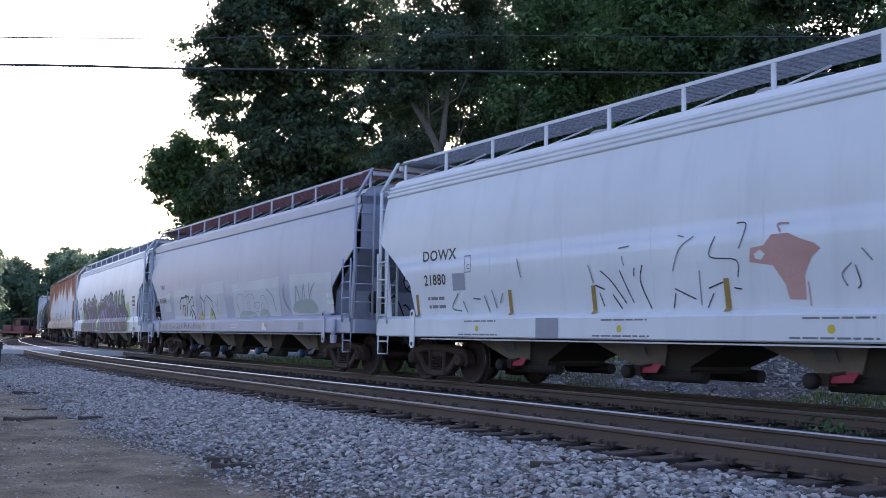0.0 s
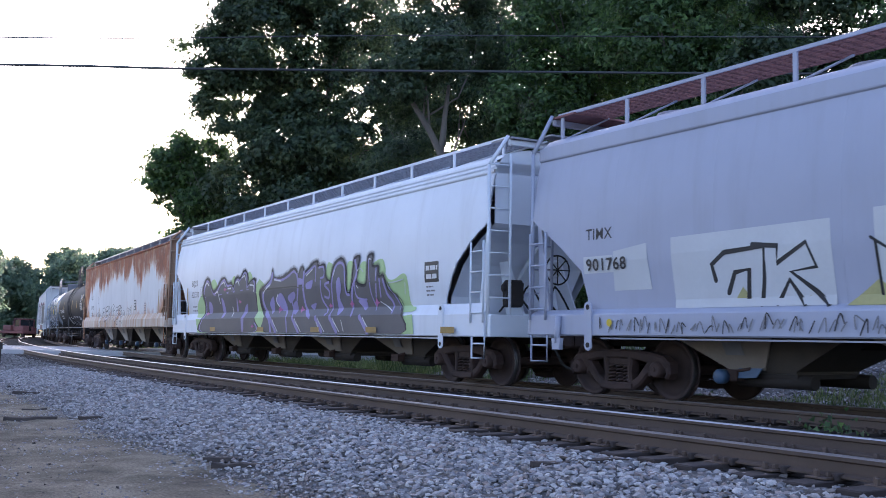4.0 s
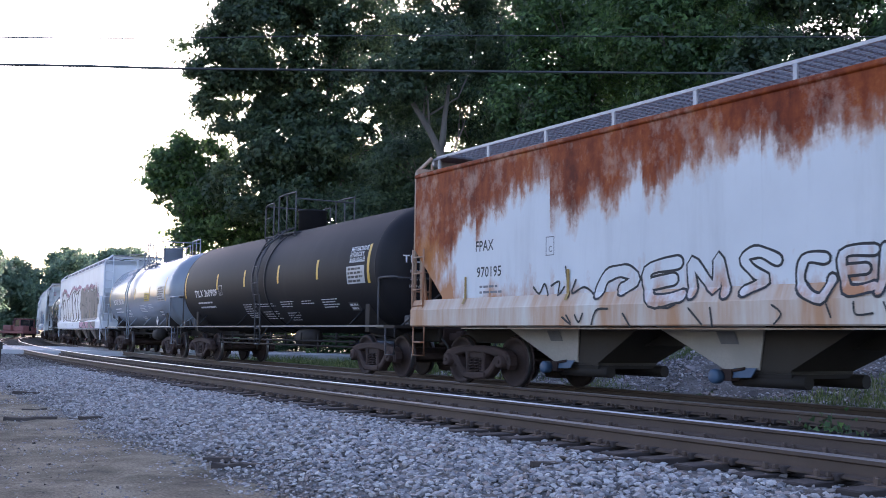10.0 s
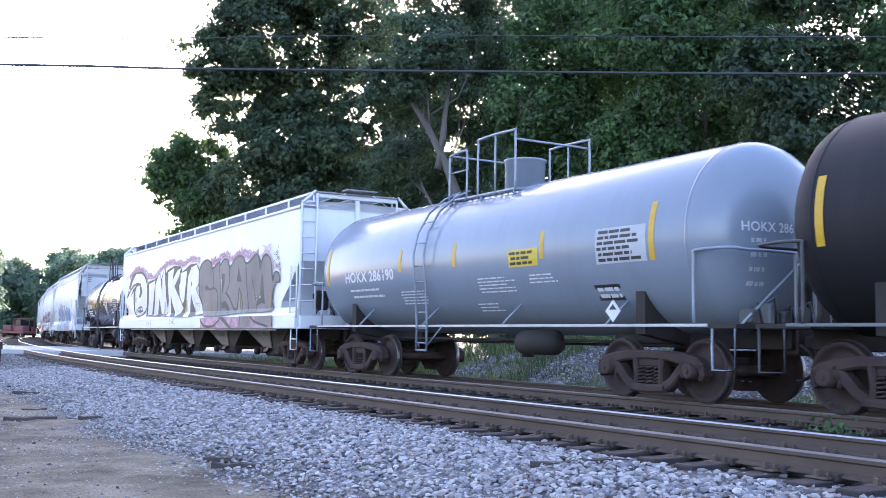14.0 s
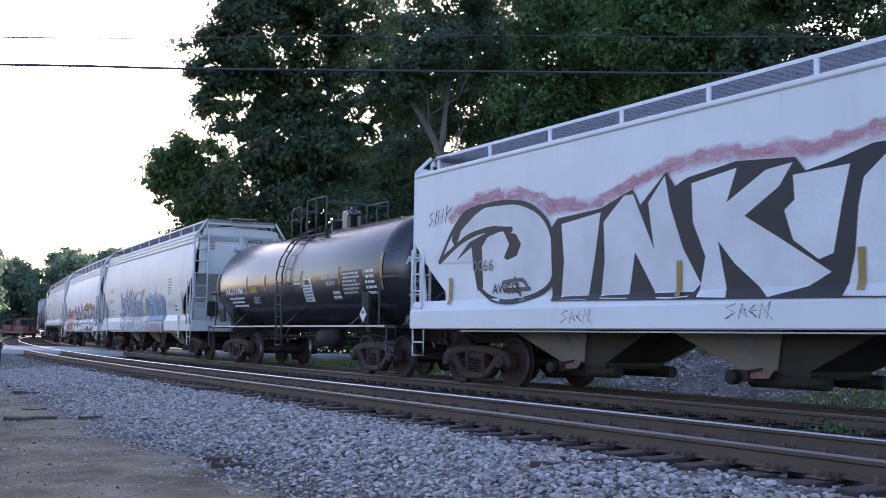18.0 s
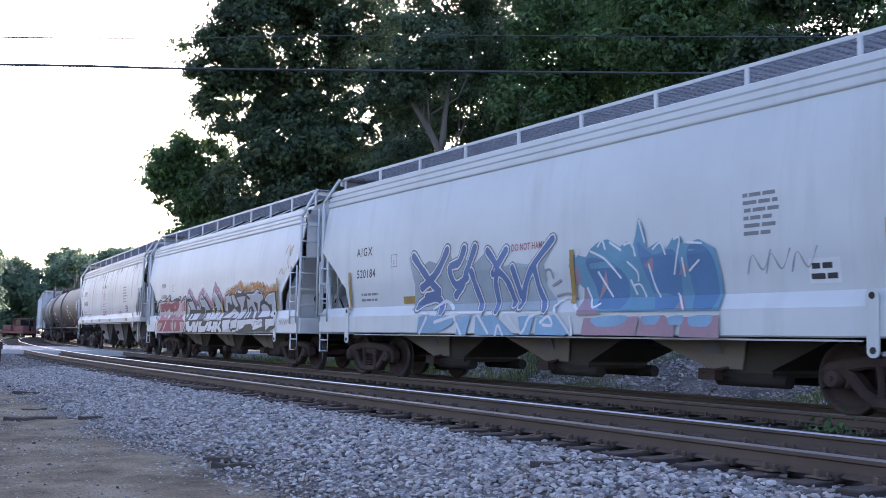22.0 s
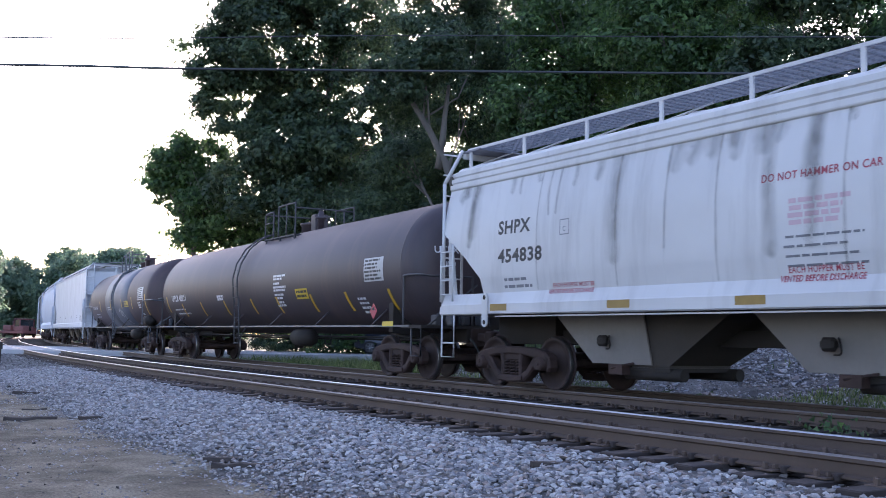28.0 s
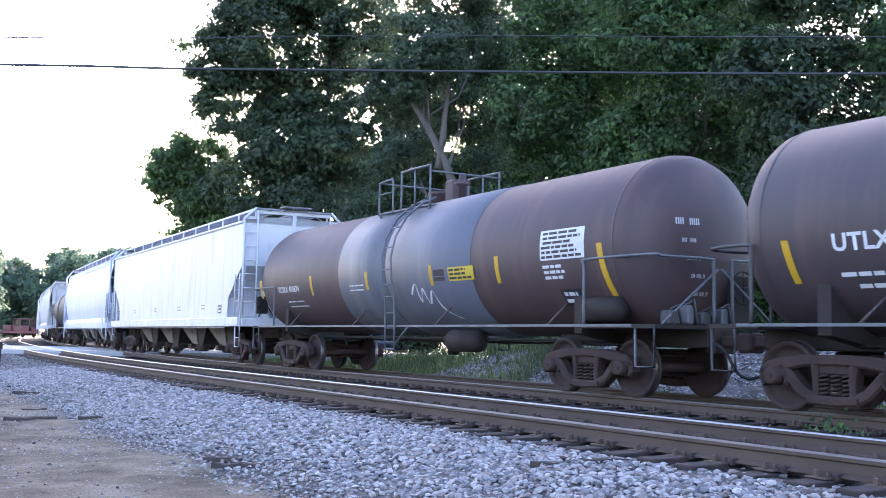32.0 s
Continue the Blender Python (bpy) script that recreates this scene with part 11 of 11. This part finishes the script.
def dress_n(car, side):
    for x in (-8.2, -5.0, -1.5, 2.0, 5.0):
        bars(car, x, 1.75, 0.5, 2, side, M["ink_grey"], 0.04, 0.1, seed=int(x))
    panel(car, 6.9, 7.3, 1.5, 1.75, side, M["ink"], M["white_ink"], 2, 4)


DRESS = {"a": dress_a, "b": dress_b, "c": dress_c, "d": dress_d, "e": dress_e, "f": dress_f, "g": dress_g, "h": dress_h, "i": dress_i, "j": dress_j, "k": dress_k, "l": dress_l,
         "m": dress_m, "n": dress_n}


# ---- small things round the line ----
def wood_scrap(x, y, ln, wd, th, turn, label, seed):
    """A splintered piece of old tie lying on the ground."""
    r = random.Random(seed)
    rings = []
    n = 6
    for i in range(n):
        k = i / (n - 1)
        w = wd * (1 - 0.5 * abs(2 * k - 1) ** 3) * r.uniform(0.7, 1.1)
        t = th * r.uniform(0.6, 1.1)
        o = r.uniform(-0.02, 0.02)
        rings.append([(ln * (k - 0.5), -w / 2 + o, 0), (ln * (k - 0.5), w / 2 + o, 0), (ln * (k - 0.5), w * 0.35 + o, t), (ln * (k - 0.5), -w * 0.3 + o, t * 0.9)])
    w_, s_ = across(np.array([x]), np.array([y]))
    z = float(ground_z(w_, s_)[0]) - 0.005
    ob = tagged(new("wood_scrap", Geo().loft(rings, caps=True).mesh("wood_scrap", M["debris"])), label, "wood scrap", "wood scraps on the ground")
    ob.matrix_basis = pose(x, y, z, 0, 0, turn)


for i, (x, y, ln, wd, th, tn) in enumerate(((-6.1, 15.3, 0.75, 0.16, 0.07, 8), (-5.2, 15.5, 0.5, 0.13, 0.06, 20), (-8.4, 21.2, 0.9, 0.14, 0.06, -6), (-4.2, 14.9, 0.35, 0.10, 0.05, 60),
                                            (-3.4, 13.9, 0.4, 0.09, 0.05, 35), (-2.2, 10.7, 0.5, 0.12, 0.05, 12), (-1.9, 10.2, 0.7, 0.12, 0.06, 5), (-1.0, 15.6, 0.45, 0.12, 0.05, -20),
                                            (-12.2, 26.5, 0.8, 0.13, 0.06, -25), (-10.6, 26.0, 0.5, 0.12, 0.06, -40), (-2.4, 11.6, 0.3, 0.08, 0.04, 50), (-6.8, 17.2, 0.4, 0.10, 0.05, 15),
                                            (-9.6, 23.5, 0.6, 0.12, 0.05, 30), (1.30, 9.35, 1.1, 0.16, 0.07, 28), (-7.7, 24.0, 0.4, 0.1, 0.05, -10), (-0.2, 9.9, 0.25, 0.07, 0.03, 80))):
    wood_scrap(x, y, ln, wd, th, tn, "dark splintered piece of old tie lying on the gravel", i)

# wires strung over the line
for label, pts in (("thick dark overhead cable above the train", [(-30, 26, 7.75), (-11.27, 26, 7.78), (-6.7, 26, 7.75), (1.66, 26, 7.80), (11.3, 26, 7.9), (30, 26, 8.3)]),
                   ("thin overhead wire above the train", [(-30, 26, 8.7), (-11.3, 26, 8.51), (-1.2, 26, 8.72), (11.36, 26, 8.88), (30, 26, 9.3)])):
    g = Geo().tube(smooth_path(pts, 8), 0.032 if "thick" in label else 0.016, 5)
    tagged(new("overhead_wire", g.mesh("overhead_wire", M["wire"])), label, "wire", "overhead wires", "structure")

# a short marker post beside the crossing
mk = tagged(new("marker_post"), "short thin black post in a dark base beside the ballast", "post")
mk.matrix_basis = pose(-14.5, 33.6, -0.45)
part("post", Geo().tube([(0, 0, 0), (0.02, 0, 0.95)], 0.025, 6).box(-0.03, 0.07, -0.02, 0.02, 0.72, 0.95), M["steel_dark"], mk)
part("base", Geo().loft([[(0.42 * math.cos(t) * k, 0.3 * math.sin(t) * k, z) for t in np.linspace(0, 5.9, 12)] for k, z in ((1.0, 0.0), (0.9, 0.06), (0.55, 0.1))], caps=True), M["debris"], mk)

# weed between the tracks
rng = np.random.default_rng(5)
wd = tagged(new("weed"), "small green weed growing between the tracks", "weed")
wd.matrix_basis = pose(*on_track(11.6, 2.0, -0.24))
part("stem", Geo().tube([(0, 0, 0), (0.02, 0.01, 0.2), (0.03, 0, 0.36)], [0.008, 0.006, 0.003], 5), M["leaves"], wd)
co, q = leaf_cloud(rng, [(0.02, 0, 0.24, 0.16)], 900, 0.07)
part("leaves", fast_mesh("leaves", co, q, M["leaves"]), None, wd)

# a rust-red track machine standing far down the near track
M["machine_red"] = plain("rust_red_machine_paint", (0.27, 0.10, 0.095), 0.7, 0, 0.5, 2)
M["glass_dark"] = plain("dark_window_glass", (0.02, 0.025, 0.03), 0.08, 0, 0.1, 3, 0)
mx, my, _ = on_track(-121.0, NEAR_TRACK)
mc = tagged(new("track_machine"), "rust-red track maintenance machine on the near track", "rail vehicle")
mc.matrix_basis = Matrix.Translation((mx, my, 0)) @ Matrix.Rotation(math.pi / 2 - heading(-121.0) + radians(32), 4, "Z")
part("chassis", Geo().bevel_box(-2.9, 2.9, -1.2, 1.2, 0.50, 0.85, 0.05), M["machine_red"], mc)
part("engine_hood", Geo().bevel_box(-2.6, -0.6, -0.8, 0.8, 0.85, 1.55, 0.1).bevel_box(-0.5, 0.3, -0.5, 0.6, 0.85, 1.2, 0.06), M["machine_red"], mc)
cb = part("cab", Geo().bevel_box(0.4, 1.9, -1.0, 1.0, 2.25, 2.4, 0.05).bevel_box(0.4, 1.9, -1.0, 1.0, 0.85, 1.4, 0.05), M["machine_red"], mc)
for x in (0.45, 1.85):
    for y in (-0.95, 0.95):
        part("cab_post", Geo().box(x - 0.05, x + 0.05, y - 0.05, y + 0.05, 1.4, 2.25), M["machine_red"], cb)
part("cab_window", Geo().box(0.5, 1.8, -0.9, 0.9, 1.4, 2.2), M["glass_dark"], cb)
part("boom", Geo().tube([(2.7, 0, 0.85), (2.6, -0.2, 2.1), (-0.8, -0.3, 2.2)], 0.10, 8).tube([(-1.9, 0.2, 1.5), (-1.9, 0.2, 2.1)], 0.09, 8), M["steel_dark"], mc)
part("tool_box", Geo().bevel_box(2.0, 2.8, -1.1, -0.2, 0.85, 1.5, 0.05).bevel_box(2.1, 2.8, 0.1, 1.0, 0.85, 1.25, 0.05), M["machine_red"], mc)
for x in (-2.3, 2.3):
    part("wheel_axle", Geo().lathe([(0.09, -0.85), (0.38, -0.82), (0.42, -0.7), (0.1, -0.68), (0.1, 0.68), (0.42, 0.7), (0.38, 0.82), (0.09, 0.85)], 20, Matrix.Translation((x, 0, 0.4))), M["wheel"], mc)
for x in (-1.4, 0.35):
    part("exhaust", Geo().tube([(x, 0.4, 1.85), (x, 0.4, 2.5)], 0.07, 8), M["steel_dark"], mc)

# a car parked on the road beyond the crossing
M["car_dark"] = plain("dark_blue_car_paint", (0.02, 0.025, 0.04), 0.25, 0.2, 0.15, 2, 0)
M["tyre"] = plain("tyre_rubber", (0.02, 0.02, 0.02), 0.85, 0, 0.2, 10)
pc = tagged(new("parked_car"), "dark blue hatchback with silver wheels parked on the road", "car")
pc.matrix_basis = pose(-2.2, 51.5, -0.014)
prof = [(-2.1, 0.35), (-2.15, 0.7), (-1.95, 0.95), (-1.2, 1.02), (-0.6, 1.42), (0.5, 1.48), (1.5, 1.35), (2.0, 0.95), (2.1, 0.6), (2.0, 0.32), (1.7, 0.24), (-1.7, 0.24)]
g = Geo()
g.loft([[(x, y * (1 if z < 1.0 else 0.82), z) for x, z in prof] for y in (-0.88, -0.6, 0, 0.6, 0.88)], caps=True)
part("body", g, M["car_dark"], pc)
for s in (-1, 1):
    part("side_window", Geo().prism([(-0.95, 1.04), (-0.5, 1.36), (0.45, 1.41), (1.35, 1.3), (1.7, 1.04)], s * 0.80, s * 0.815), M["glass_dark"], pc)
    for x in (-1.35, 1.35):
        tw = part("wheel", Geo().lathe([(0.2, s * 0.70), (0.31, s * 0.70), (0.33, s * 0.74), (0.33, s * 0.86), (0.30, s * 0.905), (0.22, s * 0.905)], 24, Matrix.Translation((x, 0, 0.33))), M["tyre"], pc)
        rim = Geo().lathe([(0.03, s * 0.90), (0.06, s * 0.915), (0.07, s * 0.895)], 16, Matrix.Translation((x, 0, 0.33)))
        rim.lathe([(0.19, s * 0.885), (0.225, s * 0.915), (0.225, s * 0.88)], 24, Matrix.Translation((x, 0, 0.33)))
        for a in range(7):
            t = a * 6.283 / 7
            rim.tube([(x, s * 0.905, 0.33), (x + 0.21 * math.cos(t), s * 0.90, 0.33 + 0.21 * math.sin(t))], 0.022, 5)
        part("rim", rim, M["galv"], tw)
    part("headlight", Geo().bevel_box(-2.16, -2.0, s * 0.7 - 0.14, s * 0.7 + 0.14, 0.66, 0.8, 0.03), M["galv"], pc)

for key, build in (("a", car_a), ("b", car_b), ("c", car_c), ("d", car_d), ("e", car_e), ("f", car_f), ("g", car_g), ("h", car_h), ("i", car_i), ("j", car_j), ("k", car_k), ("l", car_l),
                   ("m", car_m), ("n", car_n), ("o", car_o), ("p", car_p), ("q", car_q), ("r", car_r)):
    made, flank = build()
    SLIDE["x"] = {"e": 0.15, "f": 0.15, "h": -0.10, "l": 0.30, "m": 0.30}.get(key, 0.0)
    PAINT["coats"], PAINT["step"] = 0, {"d": 1.43, "g": 1.40}.get(key, 1.33)
    if key in DRESS:
        DRESS[key](made, flank)


# ---- movement ----
def travelled(t):
    """Metres that the train has gone, against its place at ten seconds."""
    return 6.3925 * (t - 10.0) + 0.0147 * (t - 10.0) ** 2


def motions():
    for car, middle, half in TRAIN:
        rows = []
        for k in range(33):
            s = middle + travelled(k)
            f, b = Vector(on_track(s + half)), Vector(on_track(s - half))
            d = f - b
            rows.append((float(k), Matrix.Translation((f + b) / 2) @ Matrix.Rotation(math.atan2(d.y, d.x), 4, "Z")))
        walk(car, rows)
    # every wheelset rolls alike
    for s in (-1, 1):
        first, *others = SPINNERS[s]
        walk(first, [(k / 15.0, Matrix.Translation((s * 0.889, 0, WHEEL_R)) @ Matrix.Rotation(travelled(k / 15.0) / WHEEL_R, 4, "Y")) for k in range(481)])
        for o in others:
            o.rotation_mode = "QUATERNION"
            o.animation_data_create()
            o.animation_data.action = first.animation_data.action
            o.animation_data.action_slot = first.animation_data.action_slot


motions()
